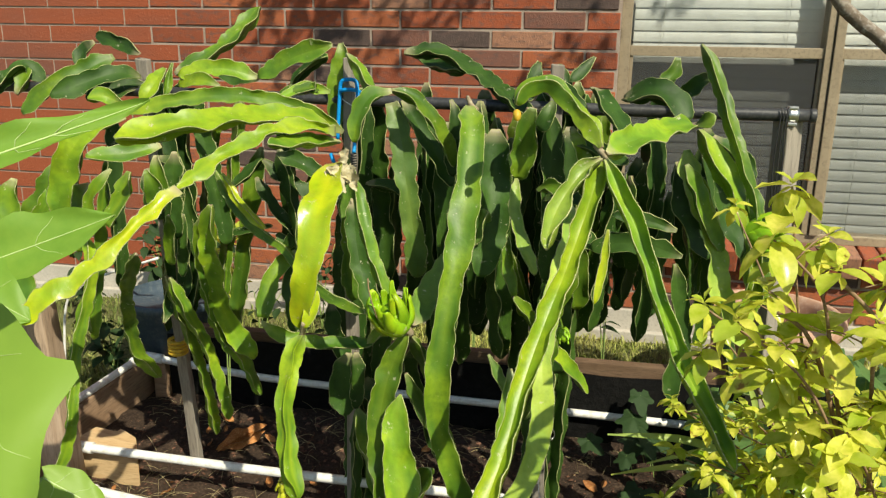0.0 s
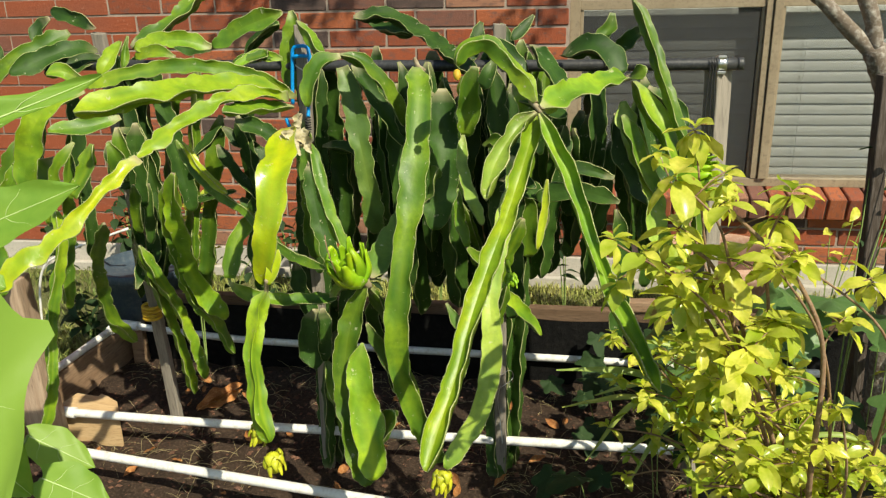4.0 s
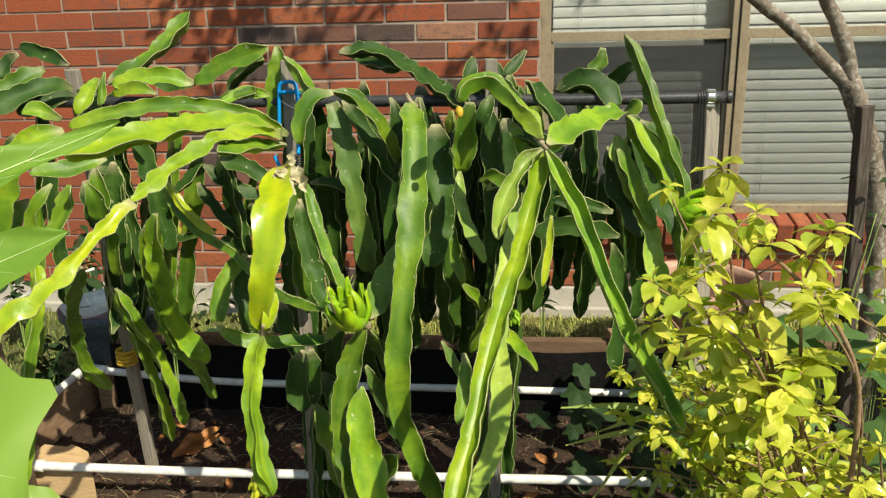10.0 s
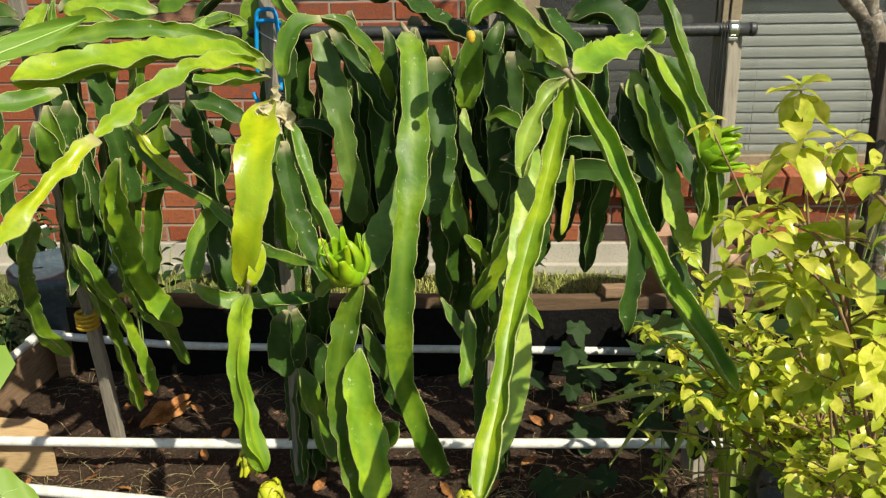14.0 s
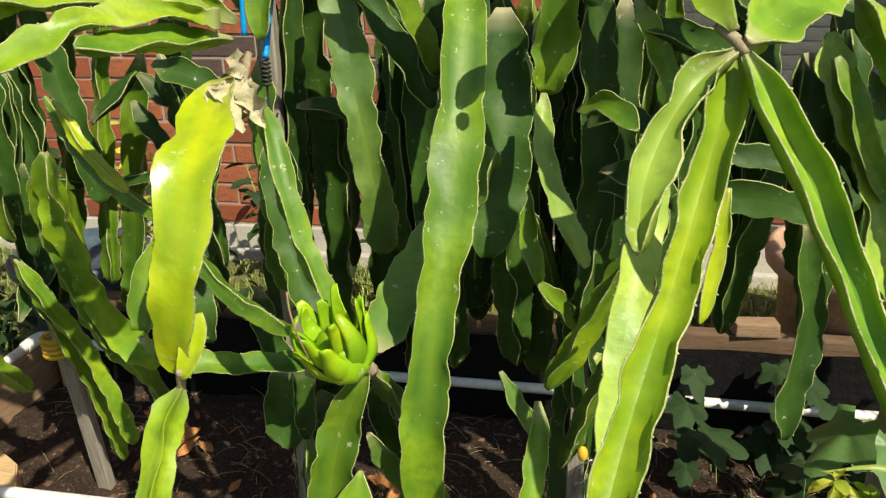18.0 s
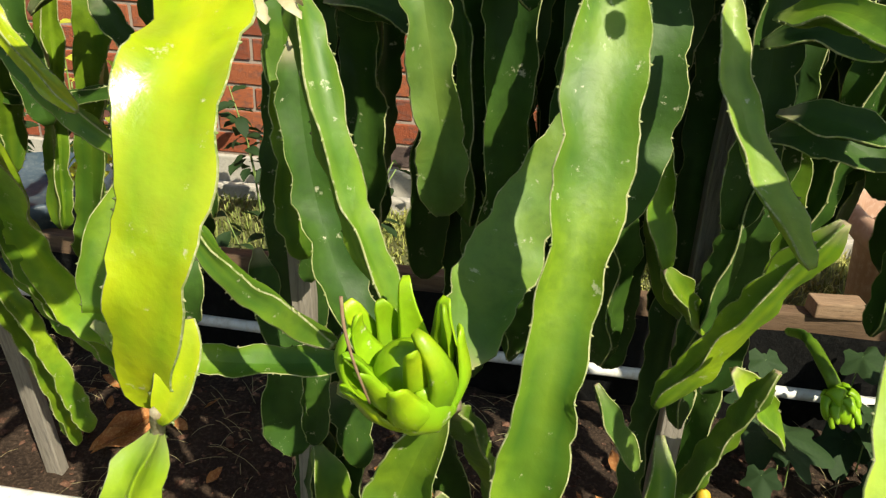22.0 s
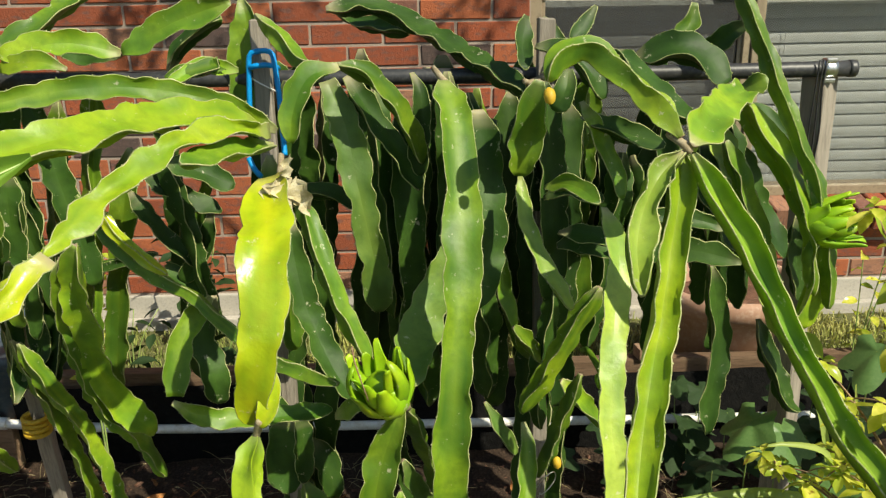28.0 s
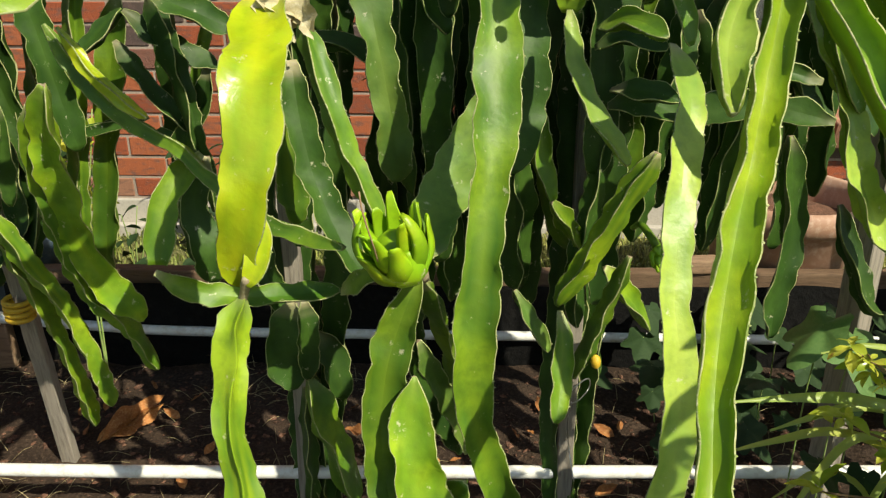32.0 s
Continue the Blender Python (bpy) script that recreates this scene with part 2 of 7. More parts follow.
BARK = two_tone("mottled_bark", (0.12, 0.09, 0.065), (0.25, 0.205, 0.165), (0.48, 0.45, 0.40), 9, 60, 0.9, 0.2, 0.9, 0.006)
TWIG = two_tone("brown_twig", (0.20, 0.12, 0.07), (0.27, 0.17, 0.10), (0.35, 0.26, 0.17), 30, 150, 0.8, 0.2, 0.4)
PVC_WHITE = two_tone("white_pvc", (0.80, 0.79, 0.76), (0.74, 0.73, 0.69), (0.55, 0.50, 0.42), 9, 45, 0.35, 0.5, 0.1)
PIPE_BLACK = two_tone("black_pipe", (0.022, 0.023, 0.026), (0.034, 0.035, 0.038), (0.075, 0.073, 0.07), 12, 120, 0.45, 0.5, 0.15)
STEEL = two_tone("galvanised_steel", (0.62, 0.62, 0.61), (0.5, 0.5, 0.49), (0.38, 0.37, 0.35), 40, 200, 0.32, 0.5, 0.1)
STEEL.node_tree.nodes["Principled BSDF"].inputs["Metallic"].default_value = 1.0
BLUE_ROPE = two_tone("blue_nylon_cord", (0.0, 0.24, 0.62), (0.0, 0.30, 0.72), (0.01, 0.16, 0.42), 60, 400, 0.5, 0.4, 0.5, 0.001)
BLACK_WIRE = two_tone("black_wire", (0.012, 0.012, 0.013), (0.02, 0.02, 0.02), (0.05, 0.05, 0.05), 40, 200, 0.5, 0.4, 0)
YELLOW_TAPE = two_tone("yellow_tape", (0.62, 0.40, 0.03), (0.50, 0.31, 0.02), (0.35, 0.22, 0.03), 40, 150, 0.55, 0.4, 0.2)
POT_CLAY = two_tone("faded_terracotta_plastic", (0.36, 0.20, 0.13), (0.44, 0.27, 0.19), (0.52, 0.38, 0.29), 6, 60, 0.6, 0.35, 0.2)
POT_BLACK = two_tone("black_plastic_pot", (0.025, 0.026, 0.028), (0.04, 0.04, 0.042), (0.09, 0.085, 0.08), 9, 70, 0.5, 0.45, 0.1)
POT_BLUE = two_tone("slate_blue_plastic_pot", (0.035, 0.055, 0.075), (0.05, 0.075, 0.10), (0.10, 0.12, 0.13), 8, 60, 0.5, 0.45, 0.1)
LINER = two_tone("shade_black_liner", (0.004, 0.004, 0.004), (0.006, 0.006, 0.006), (0.013, 0.012, 0.011), 8, 40, 0.8, 0.15, 0.6, 0.01)
FRAME_TAN = two_tone("bronze_window_frame", (0.26, 0.205, 0.135), (0.31, 0.25, 0.17), (0.17, 0.13, 0.085), 7, 70, 0.45, 0.45, 0.1)
BLIND = two_tone("pale_blind_slat", (0.40, 0.425, 0.41), (0.37, 0.39, 0.375), (0.31, 0.325, 0.31), 5, 60, 0.5, 0.4, 0.05)
PLASTER = two_tone("room_plaster", (0.45, 0.44, 0.41), (0.40, 0.39, 0.37), (0.35, 0.34, 0.32), 3, 50, 0.9, 0.2, 0.1)
FRUIT_SKIN = cactus_skin("green_dragon_fruit_skin", (0.17, 0.34, 0.012), (0.26, 0.43, 0.014), (0.40, 0.50, 0.016), 0.4)
BUD_SKIN = cactus_skin("yellow_green_bud_skin", (0.42, 0.46, 0.03), (0.52, 0.50, 0.03), (0.62, 0.55, 0.04), 0.45)
BUD_GOLD = cactus_skin("golden_withered_bud", (0.62, 0.38, 0.03), (0.68, 0.44, 0.04), (0.55, 0.30, 0.03), 0.55)


def shift_by_brick(nt, fac, rnd):
    """Move the noise by each piece's own random number."""
    n = fac.node
    n.noise_dimensions = "4D"
    mul = nt.nodes.new("ShaderNodeMath")
    mul.operation = "MULTIPLY"
    mul.inputs[1].default_value = 57.0
    nt.links.new(rnd, mul.inputs[0])
    nt.links.new(mul.outputs["Value"], n.inputs["W"])


def brick_mat():
    m, nt, b = material("fired_clay_brick", (0.4, 0.12, 0.06), 0.85, 0.2)
    rnd = random_out(nt)
    col = ramp(nt, rnd, [(0.0, (0.285, 0.076, 0.036)), (0.28, (0.335, 0.102, 0.046)), (0.52, (0.235, 0.066, 0.034)), (0.72, (0.300, 0.150, 0.095)), (0.80, (0.18, 0.082, 0.06)), (0.90, (0.085, 0.060, 0.053))])
    for n in nt.nodes:
        if n.type == "VALTORGB":
            n.color_ramp.interpolation = "CONSTANT"
    streak, fine = tex_noise(nt, 7, 4, coord="Generated", stretch=(1, 1, 0.6)), tex_noise(nt, 90, 6, 0.7)
    shift_by_brick(nt, streak, rnd)
    col = mix(nt, col, (0.12, 0.075, 0.065), ramp(nt, streak, [(0.50, (0, 0, 0)), (0.66, (0.7, 0.7, 0.7))]))
    col = mix(nt, col, (0.55, 0.36, 0.27), ramp(nt, fine, [(0.58, (0, 0, 0)), (0.8, (0.35, 0.35, 0.35))]))
    nt.links.new(col, b.inputs["Base Color"])
    bump(nt, b, fine, 0.9, 0.004)
    return m


BRICK = brick_mat()


def glass_mat():
    m, nt, b = material("window_glass", (1, 1, 1), 0.02, 0.5)
    tr = nt.nodes.new("ShaderNodeBsdfTransparent")
    gl = nt.nodes.new("ShaderNodeBsdfGlossy")
    gl.inputs["Roughness"].default_value = 0.03
    fr = nt.nodes.new("ShaderNodeFresnel")
    ms = nt.nodes.new("ShaderNodeMixShader")
    nt.links.new(fr.outputs["Fac"], ms.inputs["Fac"])
    nt.links.new(tr.outputs["BSDF"], ms.inputs[1])
    nt.links.new(gl.outputs["BSDF"], ms.inputs[2])
    nt.links.new(ms.outputs["Shader"], nt.nodes["Material Output"].inputs["Surface"])
    return m


GLASS = glass_mat()


def screen_mat(name, cover):
    m, nt, b = material(name, (0.05, 0.05, 0.05), 0.6, 0.3)
    tr = nt.nodes.new("ShaderNodeBsdfTransparent")
    ms = nt.nodes.new("ShaderNodeMixShader")
    ms.inputs["Fac"].default_value = cover
    nt.links.new(tr.outputs["BSDF"], ms.inputs[1])
    nt.links.new(b.outputs["BSDF"], ms.inputs[2])
    nt.links.new(ms.outputs["Shader"], nt.nodes["Material Output"].inputs["Surface"])
    return m


SCREEN, SCREEN_THIN = screen_mat("insect_screen_mesh", 0.42), screen_mat("fine_insect_screen_mesh", 0.13)


# ---- building helpers ----
def part(name, bm, mat, parent=None, label="", smooth=True):
    me = bpy.data.meshes.new(name)
    bm.to_mesh(me)
    bm.free()
    return part_mesh(name, me, mat, parent, label, smooth)


def part_mesh(name, me, mat, parent=None, label="", smooth=True):
    for mm in mat if isinstance(mat, (list, tuple)) else [mat]:
        me.materials.append(mm)
    if smooth:
        me.shade_smooth()
    ob = new(name, me)
    if parent is not None:
        ob.parent = parent
    if label:
        ob["label"] = label
    return ob


def raw(name, verts, faces, mat, parent=None, label="", smooth=True, idx=None):
    me = bpy.data.meshes.new(name)
    me.from_pydata([tuple(v) for v in verts], [], faces)
    if idx is not None:
        me.polygons.foreach_set("material_index", idx)
    me.update()
    return part_mesh(name, me, mat, parent, label, smooth)


def thing(name, label, category, at=(0, 0, 0), group="", kind=""):
    e = new(name)
    e.location = at
    e.empty_display_size = 0.05
    return tagged(e, label, category, group, kind)


def under(e, ob):
    """Make ob, built in world places, a part of the thing e."""
    ob.parent = e
    ob.matrix_parent_inverse = Matrix.Translation(e.location).inverted()
    return ob


def box_bm(cx, cy, cz, sx, sy, sz, bevel=0.0, seg=2, rot=None, jitter=0.0):
    bm = bmesh.new()
    bmesh.ops.create_cube(bm, size=1)
    bmesh.ops.scale(bm, vec=(sx, sy, sz), verts=bm.verts)
    if jitter:
        for v in bm.verts:
            v.co += Vector([random.uniform(-jitter, jitter) for _ in range(3)])
    if bevel:
        bmesh.ops.bevel(bm, geom=bm.edges[:], offset=bevel, segments=seg, profile=0.6, affect="EDGES")
    if rot:
        bmesh.ops.rotate(bm, cent=(0, 0, 0), matrix=Euler([radians(a) for a in rot]).to_matrix(), verts=bm.verts)
    bmesh.ops.translate(bm, vec=(cx, cy, cz), verts=bm.verts)
    return bm


def smooth_path(pts, step):
    """Points at even steps along a soft curve through pts."""
    p = [Vector(q) for q in pts]
    p = [p[0] * 2 - p[1]] + p + [p[-1] * 2 - p[-2]]
    fine = []
    for i in range(1, len(p) - 2):
        a, b, c, d = p[i - 1], p[i], p[i + 1], p[i + 2]
        for k in range(16):
            t = k / 16
            fine.append(0.5 * (2 * b + (c - a) * t + (2 * a - 5 * b + 4 * c - d) * t * t + (3 * b - a - 3 * c + d) * t ** 3))
    fine.append(p[-2])
    cum = [0.0]
    for a, b in zip(fine, fine[1:]):
        cum.append(cum[-1] + (b - a).length)
    n = max(3, int(cum[-1] / step) + 1)
    out, j = [], 0
    for i in range(n + 1):
        s = cum[-1] * i / n
        while j < len(cum) - 2 and cum[j + 1] < s:
            j += 1
        f = (s - cum[j]) / max(1e-9, cum[j + 1] - cum[j])
        out.append(fine[j].lerp(fine[j + 1], f))
    return out, cum[-1]


def tube(pts, radii, sides=8, step=0.02, knobs=0.0, seed=0):
    """Vertices and faces of a round tube through pts, with radii spread over its length."""
    path, length = smooth_path(pts, step)
    rnd = random.Random(seed)
    verts, faces = [], []
    up = Vector((0.13, -0.97, 0.2))
    for i, c in enumerate(path):
        t = (path[min(i + 1, len(path) - 1)] - path[max(i - 1, 0)]).normalized()
        n = (up - t * up.dot(t))
        n = n.normalized() if n.length > 0.05 else t.orthogonal().normalized()
        b = t.cross(n)
        u = i / (len(path) - 1) * (len(radii) - 1)
        k = min(int(u), len(radii) - 2)
        r = radii[k] + (radii[k + 1] - radii[k]) * (u - k)
        for s in range(sides):
            a = 2 * math.pi * s / sides
            rr = r * (1 + knobs * rnd.uniform(-1, 1))
            verts.append(c + (n * math.cos(a) + b * math.sin(a)) * rr)
    for i in range(len(path) - 1):
        for s in range(sides):
            s2 = (s + 1) % sides
            faces.append((i * sides + s, i * sides + s2, (i + 1) * sides + s2, (i + 1) * sides + s))
    faces.append(tuple(reversed(range(sides))))
    last = (len(path) - 1) * sides
    faces.append(tuple(range(last, last + sides)))
    return verts, faces


def tube_part(name, pts, radii, mat, parent=None, label="", sides=8, step=0.02, knobs=0.0, seed=0):
    v, f = tube(pts, radii, sides, step, knobs, seed)
    ob = raw(name, v, f, mat, None, label)
    if parent is not None:
        under(parent, ob)
    return ob


def joined(lists):
    V, Fc = [], []
    for v, f in lists:
        o = len(V)
        V += v
        Fc += [tuple(i + o for i in q) for q in f]
    return V, Fc


def lathe(profile, sides=32):
    verts, faces = [], []
    for r, z in profile:
        for s in range(sides):
            a = 2 * math.pi * s / sides
            verts.append((r * math.cos(a), r * math.sin(a), z))
    for i in range(len(profile) - 1):
        for s in range(sides):
            s2 = (s + 1) % sides
            faces.append((i * sides + s, i * sides + s2, (i + 1) * sides + s2, (i + 1) * sides + s))
    return verts, faces


# ---- ground ----
def ground_z(x, y):
    """The lawn: level by the bed, rising in a low bank to the house."""
    t = min(1.0, max(0.0, (y - 2.80) / 0.5))
    return 0.16 * t * t * (3 - 2 * t)


xs = [-400, -60, -12, -5] + [-3.2 + 0.1 * i for i in range(56)] + [5, 12, 60, 400]
ys = [-400, -60, -12, -4] + [-0.5 + 0.1 * i for i in range(41)] + [3.6, 12, 60, 400]
gv, gf = [], []
for yy in ys:
    for xx in xs:
        near = -3.3 < xx < 2.5 and 0 < yy < 3.6
        gv.append((xx, yy, ground_z(xx, yy) + (0.012 * noise.noise((xx * 4, yy * 4, 0)) if near else 0)))
for j in range(len(ys) - 1):
    for i in range(len(xs) - 1):
        a = j * len(xs) + i
        gf.append((a, a + 1, a + len(xs) + 1, a + len(xs)))
ground = tagged(raw("ground", gv, gf, TURF), "patchy lawn soil round the raised bed", "ground", kind="structure")


def blade_patch(name, boxes, count, hmin, hmax, mat, seed, label, lean=0.6, width=0.0022, zfun=ground_z):
    rnd = random.Random(seed)
    V, Fc = [], []
    for k in range(count):
        x0, x1, y0, y1 = boxes[rnd.randrange(len(boxes))]
        x, y = rnd.uniform(x0, x1), rnd.uniform(y0, y1)
        if noise.noise((x * 5, y * 5, 3)) < -0.25 and rnd.random() < 0.7:
            continue
        z, h, a = zfun(x, y), rnd.uniform(hmin, hmax), rnd.uniform(0, 6.28)
        d = Vector((math.cos(a), math.sin(a), 0))
        s = Vector((-d.y, d.x, 0)) * width * rnd.uniform(0.7, 1.5)
        p = Vector((x, y, z - 0.003))
        q = p + d * h * lean * 0.35 + Vector((0, 0, h * 0.65))
        r = p + d * h * lean * rnd.uniform(0.6, 1.3) + Vector((0, 0, h * rnd.uniform(0.75, 1.0)))
        o = len(V)
        V += [p - s, p + s, q + s * 0.8, q - s * 0.8, r]
        Fc += [(o, o + 1, o + 2, o + 3), (o + 3, o + 2, o + 4)]
    return tagged(raw(name, V, Fc, mat, smooth=False), label, "grass", kind="stuff")


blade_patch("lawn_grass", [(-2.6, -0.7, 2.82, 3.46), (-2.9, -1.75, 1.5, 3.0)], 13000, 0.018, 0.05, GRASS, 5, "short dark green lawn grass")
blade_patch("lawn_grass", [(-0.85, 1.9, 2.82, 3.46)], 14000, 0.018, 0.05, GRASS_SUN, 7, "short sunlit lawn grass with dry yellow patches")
blade_patch("weedy_grass", [(-2.7, -1.78, 1.6, 2.9)], 3500, 0.05, 0.13, GRASS, 6, "longer green grass beside the bed", 0.7, 0.003)

# ---- house wall ----
WALL_Y = 3.52
PX, PZ = 0.254, 0.0762
WIN_L, WIN_R, SILL_Z, HEAD_Z = 0.085, 1.665, 0.62, 2.05
FOUND_Z = 0.29


def wall_box(name, x0, x1, z0, z1, mat, y0=None, y1=None, label="", bev=0.0):
    y0, y1 = y0 or WALL_Y + 0.005, y1 or WALL_Y + 0.20
    return part(name, box_bm((x0 + x1) / 2, (y0 + y1) / 2, (z0 + z1) / 2, x1 - x0, y1 - y0, z1 - z0, bev), mat, None, smooth=False)


house_wall = thing("wall_north", "red and dark mottled brick house wall with grey mortar", "wall", (0, WALL_Y, 0), kind="structure")
for nm, a in (("mortar_bed", (-9.0, WIN_L, FOUND_Z, 2.6)), ("mortar_bed", (WIN_R, 6.0, FOUND_Z, 2.6)), ("mortar_bed", (WIN_L, WIN_R, FOUND_Z, 0.53)), ("mortar_bed", (WIN_L, WIN_R, HEAD_Z, 2.6))):
    under(house_wall, wall_box(nm, *a, MORTAR))
tagged(wall_box("foundation", -9.0, 6.0, -0.2, FOUND_Z, CONCRETE, WALL_Y - 0.012, WALL_Y + 0.2, bev=0.004), "pale concrete foundation strip below the bricks", "foundation", kind="structure")
tagged(wall_box("foundation_ledge", -9.0, 6.0, -0.2, 0.205, CONCRETE, WALL_Y - 0.05, WALL_Y - 0.014, bev=0.006), "worn concrete ledge along the foot of the wall", "foundation", kind="structure")

# ---- window ----
window = thing("window_1", "wide bronze-framed window with closed pale blinds", "window", (WIN_L, WALL_Y, SILL_Z), kind="structure")


def wpart(name, x0, x1, y0, y1, z0, z1, mat, bev=0.003, label=""):
    return under(window, part(name, box_bm((x0 + x1) / 2, (y0 + y1) / 2, (z0 + z1) / 2, x1 - x0, y1 - y0, z1 - z0, bev), mat, None, label, smooth=False))


FY = WALL_Y + 0.03
wpart("frame_jamb", WIN_L, WIN_L + 0.042, FY, FY + 0.09, SILL_Z, HEAD_Z, FRAME_TAN)
wpart("frame_jamb", WIN_R - 0.042, WIN_R, FY, FY + 0.09, SILL_Z, HEAD_Z, FRAME_TAN)
wpart("frame_head", WIN_L + 0.042, WIN_R - 0.042, FY, FY + 0.09, HEAD_Z - 0.05, HEAD_Z, FRAME_TAN)
wpart("frame_bottom", WIN_L + 0.042, WIN_R - 0.042, FY, FY + 0.09, SILL_Z, SILL_Z + 0.035, FRAME_TAN)
MUL_L, MUL_R = 0.852, 0.915
wpart("mullion", MUL_L, MUL_L + 0.026, FY - 0.004, FY + 0.085, SILL_Z + 0.035, HEAD_Z - 0.05, FRAME_TAN)
wpart("mullion", MUL_L + 0.029, MUL_R, FY - 0.014, FY + 0.085, SILL_Z + 0.035, HEAD_Z - 0.05, FRAME_TAN)
for x0, x1 in ((WIN_L + 0.042, MUL_L), (MUL_R, WIN_R - 0.042)):
    wpart("meeting_rail", x0, x1, FY + 0.006, FY + 0.05, 1.345, 1.385, FRAME_TAN)
    wpart("sash_stile", x0, x0 + 0.014, FY + 0.012, FY + 0.05, SILL_Z + 0.035, 1.345, FRAME_TAN)
    wpart("sash_stile", x1 - 0.014, x1, FY + 0.012, FY + 0.05, SILL_Z + 0.035, 1.345, FRAME_TAN)
    g = wpart("pane", x0 + 0.014, x1 - 0.014, FY + 0.034, FY + 0.037, SILL_Z + 0.035, 1.345, GLASS, 0)
    g.visible_shadow = False
    g = wpart("pane", x0, x1, FY + 0.034, FY + 0.037, 1.385, HEAD_Z - 0.05, GLASS, 0)
    g.visible_shadow = False
wpart("insect_screen", MUL_R + 0.014, WIN_R - 0.056, FY + 0.020, FY + 0.0205, SILL_Z + 0.037, 1.343, SCREEN_THIN, 0, "fine insect screen")
wpart("insect_screen", WIN_L + 0.056, MUL_L - 0.014, FY + 0.020, FY + 0.0205, SILL_Z + 0.037, 1.343, SCREEN, 0, "dark insect screen")
for x0, x1 in ((WIN_L + 0.05, MUL_L - 0.004), (MUL_R + 0.004, WIN_R - 0.05)):
    blind = thing("window_blind", "closed pale grey horizontal slat blind behind glass", "blind", (x0, FY + 0.1, SILL_Z), group="window blinds")
    slat_me = None
    nz = int((HEAD_Z - 0.06 - SILL_Z - 0.03) / 0.0445)
    for k in range(nz):
        z = SILL_Z + 0.05 + k * 0.0445
        if slat_me is None:
            bm = bmesh.new()
            w = x1 - x0
            rows = []
            for j in range(5):
                u = j / 4 - 0.5
                yy, zz = 0.012 * u - 0.02 * (0.25 - u * u), 0.052 * u
                rows.append([bm.verts.new((xx, yy, zz)) for xx in (0.004, w - 0.004)])
            back = [[bm.verts.new(v.co + Vector((0, 0.002, 0))) for v in r] for r in rows]
            for j in range(4):
                bm.faces.new((rows[j][0], rows[j][1], rows[j + 1][1], rows[j + 1][0]))
                bm.faces.new((back[j + 1][0], back[j + 1][1], back[j][1], back[j][0]))
            ob = part("slat", bm, BLIND, blind)
            slat_me = ob.data
        else:
            ob = new("slat", slat_me)
            ob.parent = blind
        ob.location = (0, random.uniform(-0.001, 0.001), z - SILL_Z)
        ob.rotation_euler = (radians(random.uniform(-3, 3)), radians(random.uniform(-0.15, 0.15)), 0)
    for xx in (0.12, (x1 - x0) - 0.12):
        under(blind, tube_part("ladder_cord", [(x0 + xx, FY + 0.082, SILL_Z + 0.04), (x0 + xx, FY + 0.082, HEAD_Z - 0.06)], [0.0012, 0.0012], BLIND, sides=4, step=0.5))
room = wall_box("wall_room", WIN_L - 0.3, WIN_R + 0.3, 0.3, 2.4, PLASTER, WALL_Y + 0.9, WALL_Y + 1.0)
tagged(room, "plain inner wall of the room behind the blinds", "wall", kind="structure")

# ---- raised bed ----
SOIL_Z = 0.075


def soil_z(x, y):
    return SOIL_Z + 0.02 * noise.noise((x * 3, y * 3, 1)) + 0.012 * noise.noise((x * 14, y * 14, 2)) + 0.006 * noise.noise((x * 40, y * 40, 5))


nx, ny = 190, 150
sv, sf = [], []
for j in range(ny + 1):
    for i in range(nx + 1):
        x, y = -1.62 + 2.9 * i / nx, 0.75 + 1.985 * j / ny
        sv.append((x, y, soil_z(x, y)))
for j in range(ny):
    for i in range(nx):
        a = j * (nx + 1) + i
        sf.append((a, a + 1, a + nx + 2, a + nx + 1))
tagged(raw("bed_soil", sv, sf, SOIL), "dark crumbly soil filling the raised bed", "soil", kind="structure")


def plank(name, p0, p1, z0, z1, thick, mat, parent, label=""):
    a, b = Vector(p0), Vector(p1)
    d = b - a
    bm = box_bm(0, 0, 0, d.length, thick, z1 - z0, 0.006, 2)
    bmesh.ops.subdivide_edges(bm, edges=[e for e in bm.edges if abs((e.verts[0].co - e.verts[1].co).x) > 0.3], cuts=14)
    for v in bm.verts:
        v.co += Vector((0, 0.004 * noise.noise((v.co.x * 5, 3, 1)), 0.005 * noise.noise((v.co.x * 6, 0, 7))))
    ob = part(name, bm, mat, None, label, smooth=False)
    ob.matrix_world = Matrix.Translation(((a + b) / 2).to_3d() + Vector((0, 0, (z0 + z1) / 2))) @ Matrix.Rotation(math.atan2(d.y, d.x), 4, "Z")
    mw = ob.matrix_world.copy()
    ob.parent = parent
    ob.matrix_parent_inverse = Matrix.Translation(parent.location).inverted()
    ob.matrix_basis = mw
    return ob


bed = thing("raised_garden_bed", "raised garden bed of brown timber boards", "garden bed", (-0.2, 1.8, 0))
plank("side_board", (-1.60, 2.78), (-1.56, 0.7), -0.05, 0.225, 0.04, BROWN_WOOD, bed)
plank("back_board", (-1.58, 2.76), (1.35, 2.76), -0.05, 0.355, 0.04, SHADED_WOOD, bed)
# liner raised and blackened so that it also holds the board's shade
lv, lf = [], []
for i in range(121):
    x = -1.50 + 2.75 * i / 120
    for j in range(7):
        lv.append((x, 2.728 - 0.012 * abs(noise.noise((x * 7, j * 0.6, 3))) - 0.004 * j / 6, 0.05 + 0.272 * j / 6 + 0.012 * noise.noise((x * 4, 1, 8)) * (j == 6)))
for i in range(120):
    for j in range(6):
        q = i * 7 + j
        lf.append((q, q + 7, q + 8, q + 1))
under(bed, raw("liner", lv, lf, LINER, None, "creased black plastic liner, darkened for shade"))
